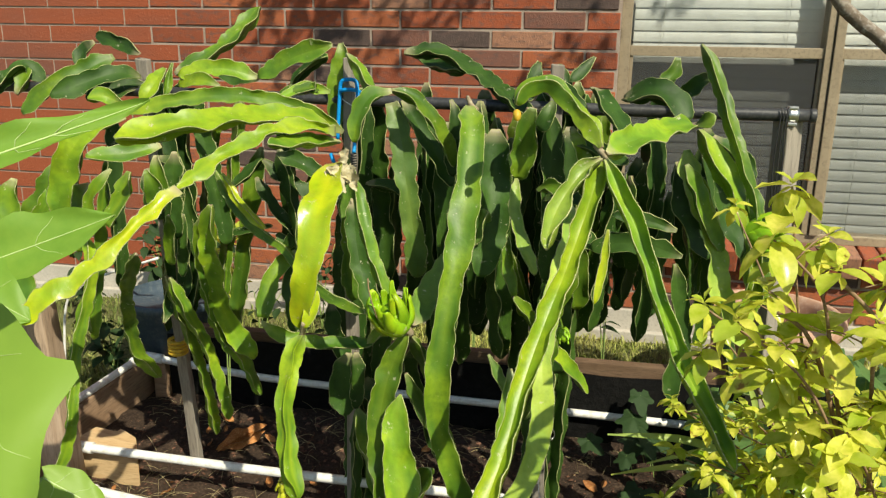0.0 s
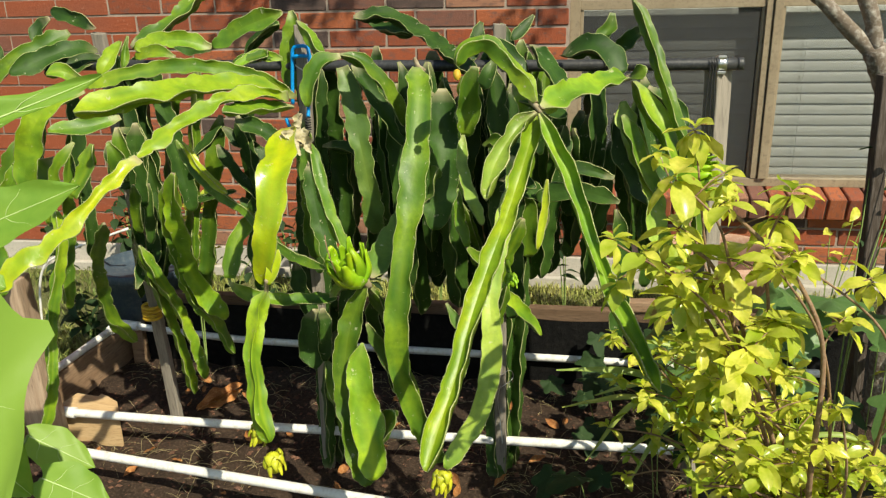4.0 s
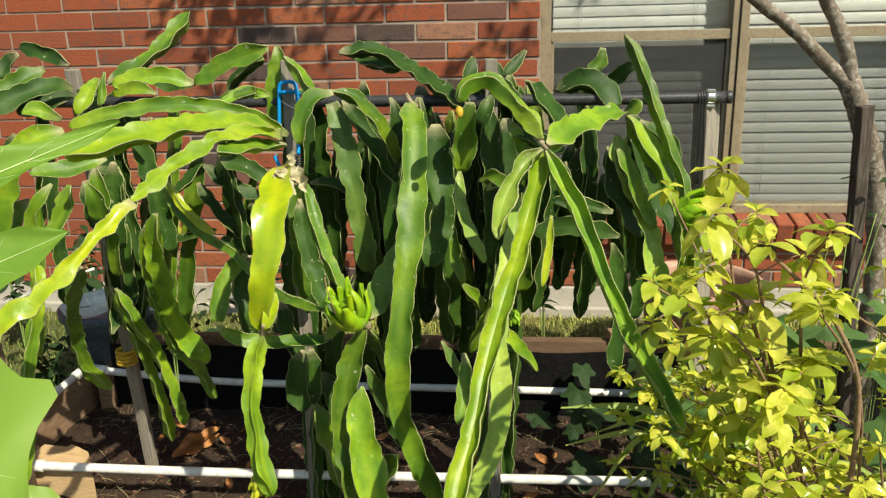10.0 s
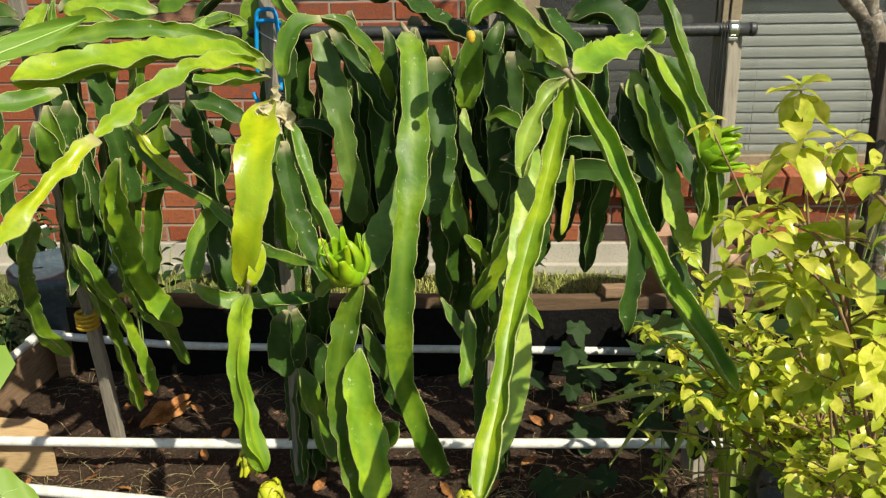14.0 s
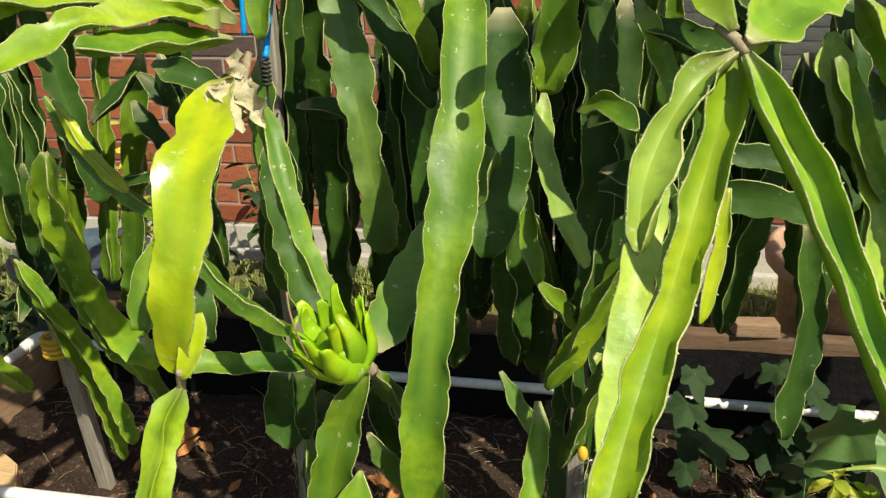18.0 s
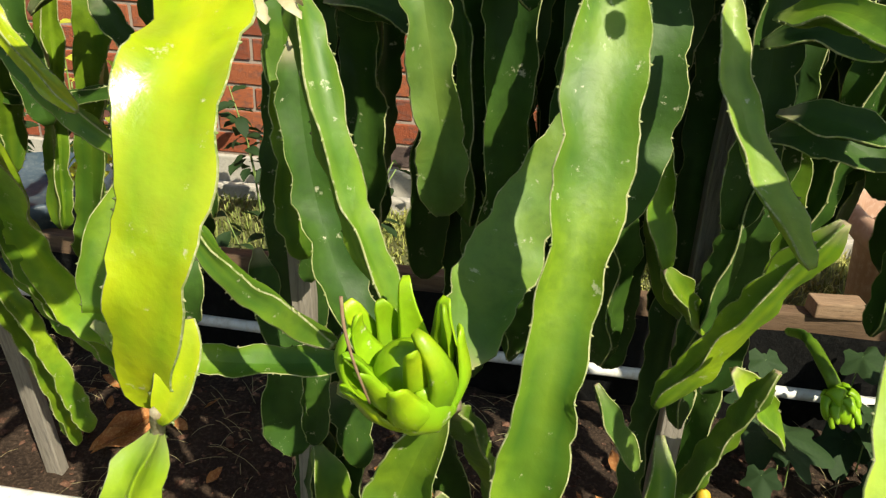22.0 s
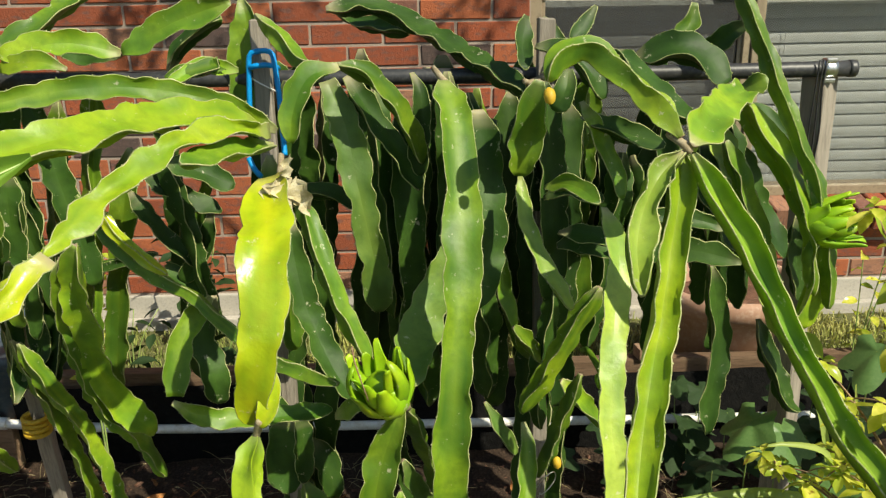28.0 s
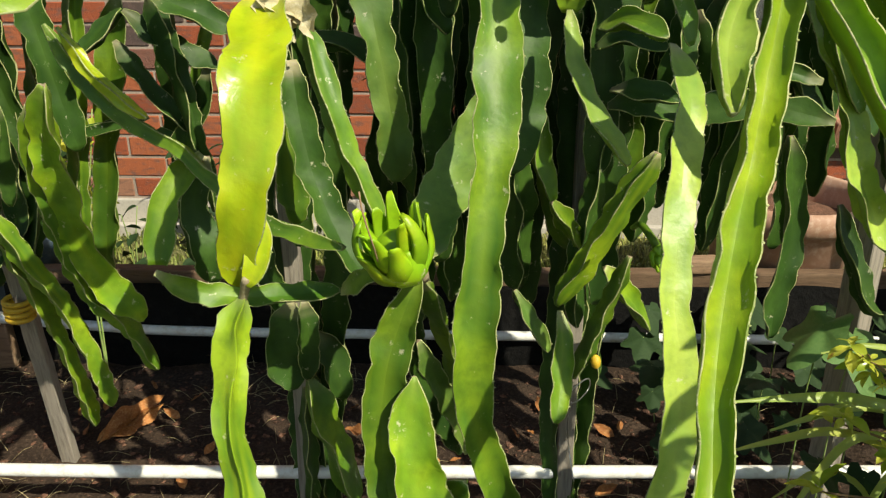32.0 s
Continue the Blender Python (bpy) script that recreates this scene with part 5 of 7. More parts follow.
# ---- fruit and buds ----
def scaled_fruit(plant, at, axis, length, radius, scales, flare, name, mat, seed, label=""):
    """An egg-shaped fruit along axis, with overlapping pointed scales that curl outward."""
    rnd = random.Random(seed)
    prof = [(0.15, 0), (0.62, 0.08), (0.92, 0.25), (1.0, 0.45), (0.92, 0.65), (0.66, 0.85), (0.3, 0.97), (0.02, 1.0)]
    V, Fc = lathe([(r * radius * 0.80, z * length * 0.88) for r, z in prof], 20)
    parts = [(V, Fc)]
    for k in range(scales):
        h = (k + 0.5) / scales
        a = k * 2.39996 + rnd.uniform(-0.2, 0.2)
        z = length * (0.02 + 0.62 * h)
        r = radius * (0.50 + 0.45 * math.sin(math.pi * (0.16 + 0.72 * h)))
        if flare > 0.1:
            L = length * (0.74 + 0.36 * math.sin(math.pi * min(1.0, h * 1.25))) * rnd.uniform(0.8, 1.2)
            w = radius * (0.90 - 0.46 * h)
        else:
            L, w = length * 0.42 * rnd.uniform(0.85, 1.15), radius * (0.78 - 0.36 * h)
        out, tang = Vector((math.cos(a), math.sin(a), 0)), Vector((-math.sin(a), math.cos(a), 0))
        sv, rows = [], 12
        tilt0, curl = radians(54 - 36 * h), flare * rnd.uniform(1.5, 8.5) * (1 if rnd.random() < 0.85 else -0.4)
        c = out * (r * 0.86) + Vector((0, 0, z - 0.10 * L))
        for j in range(rows):
            u = j / (rows - 1)
            th = tilt0 * (1.0 - 2.0 * u) + curl * u ** 3
            d = out * math.sin(th) + Vector((0, 0, math.cos(th)))
            nrm = out * math.cos(th) - Vector((0, 0, math.sin(th)))
            ww = w * (0.24 + 0.62 * (1 - u) ** 1.15) * (1.0 if u < 0.95 else 0.65)
            tk = max(0.20 * ww, 0.0022) * (1.0 if u < 0.95 else 0.6)
            for q in range(8):
                b = q * math.pi / 4
                sv.append(c + tang * (ww * math.cos(b)) + nrm * (tk * math.sin(b) - 0.42 * ww * math.cos(b) ** 2))
            c = c + d * (L / (rows - 1))
        sf = []
        for j in range(rows - 1):
            for q in range(8):
                q2 = (q + 1) % 8
                sf.append((j * 8 + q, j * 8 + q2, (j + 1) * 8 + q2, (j + 1) * 8 + q))
        sf += [tuple(reversed(range(8))), tuple(range((rows - 1) * 8, rows * 8))]
        parts.append((sv, sf))
    body = raw(name, *parts[0], mat, None, label)
    m = Matrix.Translation(at) @ Vector(axis).to_track_quat("Z", "Y").to_matrix().to_4x4()
    body.matrix_world = m
    under(plant, body)
    for v, f in parts[1:]:
        o = raw("scale", v, f, mat)
        o.parent = body
    return body


scaled_fruit(P2, (-0.352, 1.717, 0.812), (-0.28, -0.22, 1.0), 0.070, 0.037, 17, 0.20, "fruit", FRUIT_SKIN, 3, "unripe green dragon fruit with curling scales")
woody(P2, [(-0.330, 1.742, 0.792), (-0.336, 1.732, 0.806), (-0.348, 1.72, 0.820)], [0.008, 0.010, 0.012], 3)
tube_part("withered_style", [(-0.397, 1.660, 0.934), (-0.394, 1.655, 0.915), (-0.388, 1.652, 0.893), (-0.382, 1.655, 0.869), (-0.379, 1.662, 0.850)], [0.0014, 0.0011, 0.0009], TWIG, P2, "brown withered thread", sides=6, step=0.006)
scaled_fruit(P4, (0.350, 1.955, 0.992), (0.80, -0.35, 0.30), 0.066, 0.034, 19, 0.24, "fruit", FRUIT_SKIN, 8, "unripe green dragon fruit with spreading scales")
scaled_fruit(P2, (-0.505, 1.50, 0.575), (-0.3, -0.2, -1), 0.050, 0.021, 12, 0.05, "flower_bud", BUD_SKIN, 4, "small yellow-green flower bud")
scaled_fruit(P2, (-0.474, 1.465, 0.535), (0.2, -0.2, -1), 0.052, 0.022, 12, 0.05, "flower_bud", BUD_SKIN, 5, "small yellow-green flower bud")
scaled_fruit(P3, (-0.128, 1.497, 0.50), (-0.2, -0.2, -1), 0.055, 0.020, 14, 0.06, "flower_bud", BUD_SKIN, 6, "small yellow-green flower bud")
tube_part("bud_stalk", [(-0.034, 1.905, 0.800), (-0.034, 1.86, 0.822), (-0.028, 1.82, 0.818), (-0.024, 1.805, 0.812)], [0.004, 0.005, 0.006], SKIN["g"], P3, "short green bud stalk", sides=8, step=0.01)
scaled_fruit(P3, (-0.024, 1.805, 0.812), (0.3, -0.5, -0.75), 0.036, 0.0135, 14, 0.04, "flower_bud", FRUIT_SKIN, 7, "closed green flower bud")
for at, ax, pl in (((-0.068, 1.925, 0.578), (0.1, -0.3, -1), P3), ((-0.127, 1.745, 1.262), (0.1, -0.5, -1), P3)):
    v, f = lathe([(0.002, 0), (0.0068, 0.004), (0.0082, 0.011), (0.0066, 0.019), (0.002, 0.023)], 12)
    ob = raw("withered_bud", v, f, BUD_GOLD, None, "golden withered bud stub")
    ob.matrix_world = Matrix.Translation(at) @ Vector(ax).to_track_quat("Z", "Y").to_matrix().to_4x4()
    under(pl, ob)
for k, (pl, pts) in enumerate((
        (P2, [(-0.515, 1.90, 1.15), (-0.512, 1.87, 1.125), (-0.508, 1.855, 1.105)]),
        (P2, [(-0.526, 1.642, 0.836), (-0.532, 1.652, 0.818), (-0.538, 1.658, 0.800)]),
        (P3, [(0.022, 1.70, 1.205), (0.036, 1.68, 1.196), (0.045, 1.675, 1.185)]),
        (P3, [(-0.275, 2.06, 1.262), (-0.26, 2.03, 1.245), (-0.245, 2.03, 1.235)]),
        (P3, [(-0.13, 1.98, 1.245), (-0.115, 2.0, 1.24), (-0.08, 2.02, 1.25)]),
        (P1, [(-0.84, 2.167, 1.288), (-0.825, 2.165, 1.292), (-0.81, 2.16, 1.296)]),
        (P4, [(0.215, 2.0, 1.215), (0.225, 2.0, 1.22), (0.24, 2.0, 1.225)]))):
    woody(pl, pts, [0.0045, 0.006, 0.0045], k)



# ---- cords ----
cord = thing("tie_rope", "bright blue nylon rope looped over a stake", "rope", (-0.575, 2.09, 1.28))
for pts in ([(-0.60, 2.085, 1.15), (-0.598, 2.088, 1.20), (-0.594, 2.09, 1.26), (-0.590, 2.09, 1.287), (-0.575, 2.088, 1.293), (-0.556, 2.088, 1.292), (-0.549, 2.086, 1.28), (-0.540, 2.06, 1.22), (-0.528, 2.0, 1.165), (-0.522, 1.97, 1.135)],
            [(-0.596, 2.10, 1.262), (-0.585, 2.082, 1.268), (-0.565, 2.08, 1.270), (-0.549, 2.085, 1.268), (-0.545, 2.10, 1.262)],
            [(-0.588, 2.00, 1.125), (-0.578, 1.99, 1.108), (-0.566, 1.98, 1.098)]):
    tube_part("rope_strand", pts, [0.0047, 0.0047], BLUE_ROPE, cord, sides=8, step=0.008)
hook = thing("black_hook", "black coiled hook at the end of the cord", "hook", (-0.518, 1.955, 1.12))
v, f = tube([(-0.519 + 0.006 * math.cos(a), 1.958 + 0.006 * math.sin(a), 1.135 - 0.0058 * a / 6.283) for a in [i * 0.5 for i in range(76)]], [0.002, 0.002], 6, 0.004)
ob = raw("coil", v, f, BLACK_WIRE)
under(hook, ob)
tube_part("hook_wire", [(-0.519, 1.958, 1.10), (-0.518, 1.955, 1.07), (-0.508, 1.945, 1.055), (-0.50, 1.94, 1.065)], [0.0016, 0.0016], BLACK_WIRE, hook, sides=6, step=0.006)
wires = thing("hanging_wire", "thin black wire hanging beside the post", "wire", (0.42, 2.12, 1.24))
for dx in (0.0, 0.007, 0.013):
    tube_part("wire_strand", [(0.424 + dx, 2.128, 1.255), (0.42 + dx, 2.125, 1.20), (0.418 + dx * 1.5, 2.125, 1.12), (0.424 + dx * 0.5, 2.125, 1.03)], [0.0016, 0.0016], BLACK_WIRE, wires, sides=5, step=0.02)
tie = thing("wire_tie", "pale twist tie round the stake", "tie", (-0.575, 2.1, 1.23))
tube_part("tie_loop", [(-0.594, 2.112, 1.245), (-0.583, 2.099, 1.24), (-0.565, 2.099, 1.23), (-0.555, 2.112, 1.222)], [0.0016, 0.0016], PVC_WHITE, tie, sides=6, step=0.006)
loose = thing("loose_wire", "thin pale wire wound round the middle stake", "wire", (-0.07, 2.09, 0.6))
for pts in ([(-0.077, 2.090, 0.395), (-0.065, 2.085, 0.418), (-0.043, 2.090, 0.432), (-0.035, 2.110, 0.400), (-0.056, 2.085, 0.390), (-0.075, 2.090, 0.373)], [(-0.070, 2.090, 0.381), (-0.076, 2.090, 0.341), (-0.070, 2.090, 0.282), (-0.060, 2.060, 0.221)]):
    tube_part("wire_strand", pts, [0.0013, 0.0013], STEEL, loose, sides=5, step=0.01)
husk = thing("dry_husk", "papery dried flower husk on the stem joint", "dried flower", (-0.508, 1.84, 1.115))
# ---- leafy things ----
def leaf_mesh(name, length, width, fold, droop, rows=6, wavy=0.0, point=0.8):
    """A leaf along +x, folded on its midrib and drooping towards its tip."""
    V, Fc = [], []
    for j in range(rows + 1):
        u = j / rows
        w = width * (math.sin(math.pi * u ** point) ** 0.85 if 0 < u < 1 else 0.02)
        z = -droop * length * u * u
        for k in (-1, -0.5, 0, 0.5, 1):
            V.append((length * u * (1 - 0.2 * droop * u), w * k, z + fold * abs(k) * w + wavy * w * math.sin(u * 14 + k * 2) * abs(k)))
    for j in range(rows):
        for k in range(4):
            a = j * 5 + k
            Fc.append((a, a + 1, a + 6, a + 5))
    me = bpy.data.meshes.new(name)
    me.from_pydata(V, [], Fc)
    me.shade_smooth()
    return me


def leaf_pose(at, direction, roll):
    d = Vector(direction).normalized()
    x = d
    z = (Vector((0, 0, 1)) - x * x.z)
    z = z.normalized() if z.length > 0.1 else Vector((0, -1, 0))
    y = z.cross(x)
    m = Matrix((x, y, z)).transposed().to_4x4()
    return Matrix.Translation(at) @ m @ Matrix.Rotation(radians(roll), 4, "X")


HUSK_SKIN = two_tone("dry_husk_skin", (0.52, 0.46, 0.30), (0.42, 0.36, 0.20), (0.62, 0.57, 0.42), 40, 150, 0.8, 0.2, 0.5)
PETAL = leaf_mesh("dry_petal", 0.058, 0.019, 0.5, 0.2, 9, wavy=0.5)
PETAL.materials.append(HUSK_SKIN)
for k, (dx, way, roll, sc) in enumerate(((0.0, (-0.2, -0.45, -1), 70, 1.15), (0.014, (0.12, -0.3, -1), 120, 1.1), (-0.014, (-0.4, -0.4, -0.9), 60, 1.0), (0.006, (-0.1, -0.5, -0.9), 100, 1.2), (-0.006, (-0.35, -0.3, -1), 85, 1.25), (0.004, (-0.05, -0.2, 1), 80, 0.7), (0.016, (0.3, -0.2, -0.9), 70, 0.9))):
    o = new("dry_petal", PETAL)
    o.parent = husk
    o.matrix_basis = Matrix.Translation(husk.location).inverted() @ leaf_pose((-0.490 + 0.7 * dx, 1.822 - 0.003 * k, 1.134), way, roll) @ Matrix.Scale(sc, 4)
LEAFY = [leaf_mesh("leaf", 0.062, 0.0155, 0.3, 0.3, 6, point=1.0), leaf_mesh("leaf", 0.056, 0.0150, 0.22, 0.5, 6, point=1.05), leaf_mesh("leaf", 0.068, 0.0150, 0.4, 0.15, 6, wavy=0.14, point=1.15), leaf_mesh("leaf", 0.05, 0.0125, 0.3, 0.4, 6, wavy=0.12, point=1.1)]
LEAFY_G, LEAFY_Y, LEAFY_DK = [], [], []
for me in LEAFY:
    c = me.copy()
    c.materials.append(SHRUB_DARK)
    LEAFY_G.append(c)
    me.materials.append(SHRUB_LEAF)
    LEAFY_Y.append(me)
    # weed leaves reuse the leaf colour darkened for shade
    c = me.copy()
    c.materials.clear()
    c.materials.append(SHADED_LEAF)
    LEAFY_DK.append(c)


def add_leaf(plant, me, at, direction, roll, scale=1.0):
    o = new("leaf", me)
    o.parent = plant
    o.matrix_basis = Matrix.Translation(plant.location).inverted() @ leaf_pose(at, direction, roll) @ Matrix.Scale(scale, 4)
    return o


def shrub(plant, limbs, seed, tall_yellow, leaf_scale, count):
    """Limbs are lists of places from the pot up; short twigs along their upper part end in rosettes of leaves."""
    rnd = random.Random(seed)
    made, rest = 0, (([], []), ([], []))
    for n, pts in enumerate(limbs):
        tube_part("branch", pts, [0.0034, 0.0026, 0.0014], TWIG, plant, sides=6, step=0.02, knobs=0.08, seed=n)
        path, length = smooth_path(pts, 0.018)
        for k in range(len(path)):
            u = k / (len(path) - 1)
            last = k == len(path) - 1
            if u < 0.14 or (not last and rnd.random() > (0.24 if path[k].z > 0.88 else 0.36)):
                continue
            c = path[k]
            a = rnd.uniform(0, 6.28)
            reach = 0.0 if last else rnd.uniform(0.022, 0.068)
            tip = c + Vector((math.cos(a) * reach, math.sin(a) * reach, rnd.uniform(0.005, 0.04) if reach else 0.008))
            if reach:
                tube_part("twig", [c, c.lerp(tip, 0.5) + Vector((0, 0, 0.004)), tip], [0.0014, 0.0009], TWIG, plant, sides=5, step=0.02)
            big = (1.62 if tip.z > 0.90 else 1.18) * rnd.uniform(0.7, 1.3)
            warm = tip.z > tall_yellow + rnd.uniform(-0.22, 0.22)
            for q in range(rnd.randint(8, 12) if tip.z > 0.9 else rnd.randint(5, 9)):
                if made >= count:
                    break
                b = a + q * 2.4 + rnd.uniform(-0.3, 0.3)
                up = 0.9 - 0.22 * q + rnd.uniform(-0.25, 0.25)
                spot, way, roll, sc = tip - Vector((0, 0, 0.0015 * q)), (math.cos(b), math.sin(b), up), rnd.uniform(-35, 35), leaf_scale * big * rnd.uniform(0.5, 1.0) * (0.6 if q < 2 else 1.0)
                me = rnd.choice(LEAFY_Y if warm else LEAFY_G)
                made += 1
                if made % 9 == 0:
                    add_leaf(plant, me, spot, way, roll, sc)
                else:
                    pile = rest[0] if warm else rest[1]
                    m = leaf_pose(spot, way, roll) @ Matrix.Scale(sc, 4)
                    o = len(pile[0])
                    pile[0].extend(m @ v.co for v in me.vertices)
                    pile[1].extend(tuple(i + o for i in p.vertices) for p in me.polygons)
    for pile, mat in zip(rest, (SHRUB_LEAF_MANY, SHRUB_DARK_MANY)):
        if pile[0]:
            under(plant, tagged(raw("foliage", *pile, mat), kind="stuff"))
    return made


bush = thing("potted_shrub", "golden-leaved shrub with glossy leaves in a black pot", "shrub", (0.56, 1.45, 0.42))
shrub(bush, [
    [(0.52, 1.44, 0.42), (0.40, 1.36, 0.75), (0.31, 1.30, 1.0), (0.275, 1.315, 1.21)],
    [(0.53, 1.42, 0.42), (0.42, 1.28, 0.72), (0.30, 1.20, 0.98), (0.16, 1.16, 1.09)],
    [(0.56, 1.42, 0.42), (0.50, 1.28, 0.75), (0.44, 1.20, 0.95), (0.35, 1.17, 1.08)],
    [(0.58, 1.42, 0.42), (0.56, 1.28, 0.70), (0.52, 1.18, 0.95), (0.40, 1.20, 1.06)],
    [(0.50, 1.46, 0.42), (0.42, 1.60, 0.62), (0.34, 1.68, 0.78), (0.27, 1.70, 0.87)],
    [(0.50, 1.44, 0.42), (0.40, 1.58, 0.56), (0.30, 1.66, 0.66), (0.20, 1.70, 0.72)],
    [(0.52, 1.40, 0.42), (0.43, 1.30, 0.58), (0.36, 1.25, 0.72), (0.33, 1.24, 0.84)],
    [(0.56, 1.38, 0.42), (0.52, 1.26, 0.58), (0.50, 1.20, 0.74), (0.47, 1.17, 0.86)],
    [(0.60, 1.42, 0.42), (0.68, 1.34, 0.62), (0.72, 1.30, 0.80), (0.74, 1.28, 0.95)],
    [(0.57, 1.40, 0.42), (0.55, 1.30, 0.52), (0.53, 1.26, 0.58), (0.50, 1.24, 0.62)],
    [(0.40, 1.32, 0.80), (0.34, 1.26, 0.98), (0.30, 1.22, 1.10), (0.24, 1.22, 1.16)],
    [(0.42, 1.30, 0.80), (0.38, 1.24, 0.98), (0.36, 1.20, 1.08), (0.38, 1.19, 1.15)],
    [(0.36, 1.30, 0.85), (0.28, 1.26, 0.98), (0.22, 1.22, 1.05), (0.17, 1.20, 1.02)],
    [(0.58, 1.34, 0.44), (0.64, 1.22, 0.60), (0.66, 1.14, 0.74), (0.64, 1.10, 0.86)],
    [(0.60, 1.36, 0.44), (0.70, 1.26, 0.54), (0.76, 1.20, 0.62), (0.78, 1.18, 0.70)],
    [(0.62, 1.48, 0.42), (0.76, 1.50, 0.66), (0.84, 1.50, 0.86), (0.90, 1.48, 1.0)],
    [(0.50, 1.40, 0.44), (0.40, 1.52, 0.55), (0.29, 1.64, 0.60), (0.21, 1.74, 0.59)],
    [(0.52, 1.42, 0.44), (0.43, 1.54, 0.57), (0.34, 1.66, 0.64), (0.27, 1.76, 0.65)],
    [(0.54, 1.44, 0.44), (0.46, 1.54, 0.59), (0.38, 1.66, 0.68), (0.32, 1.74, 0.70)],
    [(0.56, 1.46, 0.44), (0.43, 1.54, 0.52), (0.30, 1.63, 0.53), (0.20, 1.70, 0.50)],
    [(0.58, 1.40, 0.44), (0.47, 1.50, 0.54), (0.36, 1.62, 0.57), (0.28, 1.70, 0.56)],
    [(0.50, 1.42, 0.44), (0.45, 1.51, 0.56), (0.40, 1.61, 0.62), (0.36, 1.68, 0.62)],
    [(0.52, 1.44, 0.44), (0.42, 1.52, 0.49), (0.32, 1.60, 0.47), (0.24, 1.66, 0.41)],
    [(0.54, 1.46, 0.44), (0.46, 1.53, 0.51), (0.38, 1.60, 0.52), (0.32, 1.66, 0.48)],
    [(0.58, 1.42, 0.44), (0.51, 1.45, 0.57), (0.44, 1.48, 0.63), (0.39, 1.50, 0.64)],
    [(0.52, 1.46, 0.44), (0.48, 1.45, 0.55), (0.43, 1.43, 0.59), (0.40, 1.42, 0.58)],
    [(0.58, 1.44, 0.44), (0.55, 1.40, 0.57), (0.53, 1.35, 0.63), (0.51, 1.32, 0.64)],
    [(0.56, 1.44, 0.44), (0.50, 1.48, 0.51), (0.43, 1.52, 0.51), (0.38, 1.55, 0.47)],
    [(0.52, 1.36, 0.44), (0.44, 1.32, 0.67), (0.36, 1.27, 0.85), (0.29, 1.24, 0.95)],
    [(0.56, 1.40, 0.44), (0.48, 1.32, 0.66), (0.40, 1.24, 0.84), (0.34, 1.18, 0.94)],
    [(0.52, 1.38, 0.44), (0.46, 1.36, 0.62), (0.40, 1.33, 0.75), (0.35, 1.32, 0.81)],
    [(0.56, 1.42, 0.44), (0.49, 1.33, 0.63), (0.42, 1.24, 0.78), (0.36, 1.17, 0.85)],
    [(0.60, 1.38, 0.44), (0.55, 1.32, 0.61), (0.49, 1.26, 0.73), (0.45, 1.22, 0.78)],
    [(0.52, 1.40, 0.44), (0.45, 1.30, 0.62), (0.37, 1.20, 0.75), (0.31, 1.13, 0.82)],
    [(0.54, 1.42, 0.44), (0.53, 1.35, 0.59), (0.53, 1.28, 0.69), (0.52, 1.22, 0.74)],
    [(0.56, 1.36, 0.44), (0.52, 1.33, 0.58), (0.47, 1.29, 0.66), (0.44, 1.26, 0.69)],
    [(0.58, 1.38, 0.44), (0.48, 1.31, 0.59), (0.38, 1.24, 0.68), (0.30, 1.18, 0.72)],
    [(0.60, 1.40, 0.44), (0.57, 1.35, 0.56), (0.54, 1.31, 0.62), (0.52, 1.27, 0.64)],
    [(0.52, 1.42, 0.44), (0.48, 1.36, 0.56), (0.43, 1.30, 0.62), (0.40, 1.25, 0.63)],
    [(0.50, 1.44, 0.44), (0.42, 1.50, 0.73), (0.33, 1.57, 0.97), (0.26, 1.62, 1.12)],
    [(0.58, 1.46, 0.44), (0.51, 1.51, 0.64), (0.43, 1.56, 0.78), (0.38, 1.60, 0.86)],
    [(0.52, 1.46, 0.44), (0.46, 1.52, 0.60), (0.38, 1.57, 0.69), (0.30, 1.60, 0.72)],
    [(0.53, 1.47, 0.44), (0.48, 1.54, 0.62), (0.42, 1.59, 0.72), (0.36, 1.62, 0.76)],
    [(0.52, 1.48, 0.44), (0.44, 1.55, 0.56), (0.34, 1.60, 0.62), (0.26, 1.62, 0.64)],
    [(0.54, 1.46, 0.44), (0.50, 1.52, 0.60), (0.45, 1.56, 0.70), (0.40, 1.58, 0.74)],
    [(0.52, 1.45, 0.44), (0.46, 1.52, 0.52), (0.39, 1.57, 0.57), (0.33, 1.60, 0.58)],
    [(0.54, 1.45, 0.44), (0.50, 1.50, 0.56), (0.46, 1.54, 0.63), (0.42, 1.56, 0.66)],
    [(0.53, 1.48, 0.44), (0.48, 1.55, 0.55), (0.43, 1.61, 0.62), (0.38, 1.64, 0.64)],
], 4, 0.47, 0.62, 11000)
for pts in ([(0.54, 1.40, 0.42), (0.46, 1.22, 0.70), (0.448, 1.20, 0.92), (0.407, 1.20, 1.024), (0.349, 1.20, 1.088), (0.307, 1.20, 1.126)],
            [(0.53, 1.42, 0.42), (0.42, 1.28, 0.74), (0.351, 1.25, 0.91), (0.321, 1.25, 0.993), (0.295, 1.25, 1.041), (0.262, 1.25, 1.06)]):
    tube_part("main_branch", pts, [0.0052, 0.0042, 0.0026], TWIG, bush, sides=8, step=0.02, knobs=0.08, seed=5)
pot = thing("plant_pot", "black plastic nursery pot with a rolled rim", "pot", (0.56, 1.45, 0.0))
v, f = lathe([(0.13, 0.0), (0.15, 0.004), (0.195, 0.46), (0.205, 0.465), (0.212, 0.475), (0.212, 0.50), (0.205, 0.507), (0.197, 0.50), (0.190, 0.44), (0.0, 0.43)], 40)
raw("pot_body", v, f, POT_BLACK, pot)

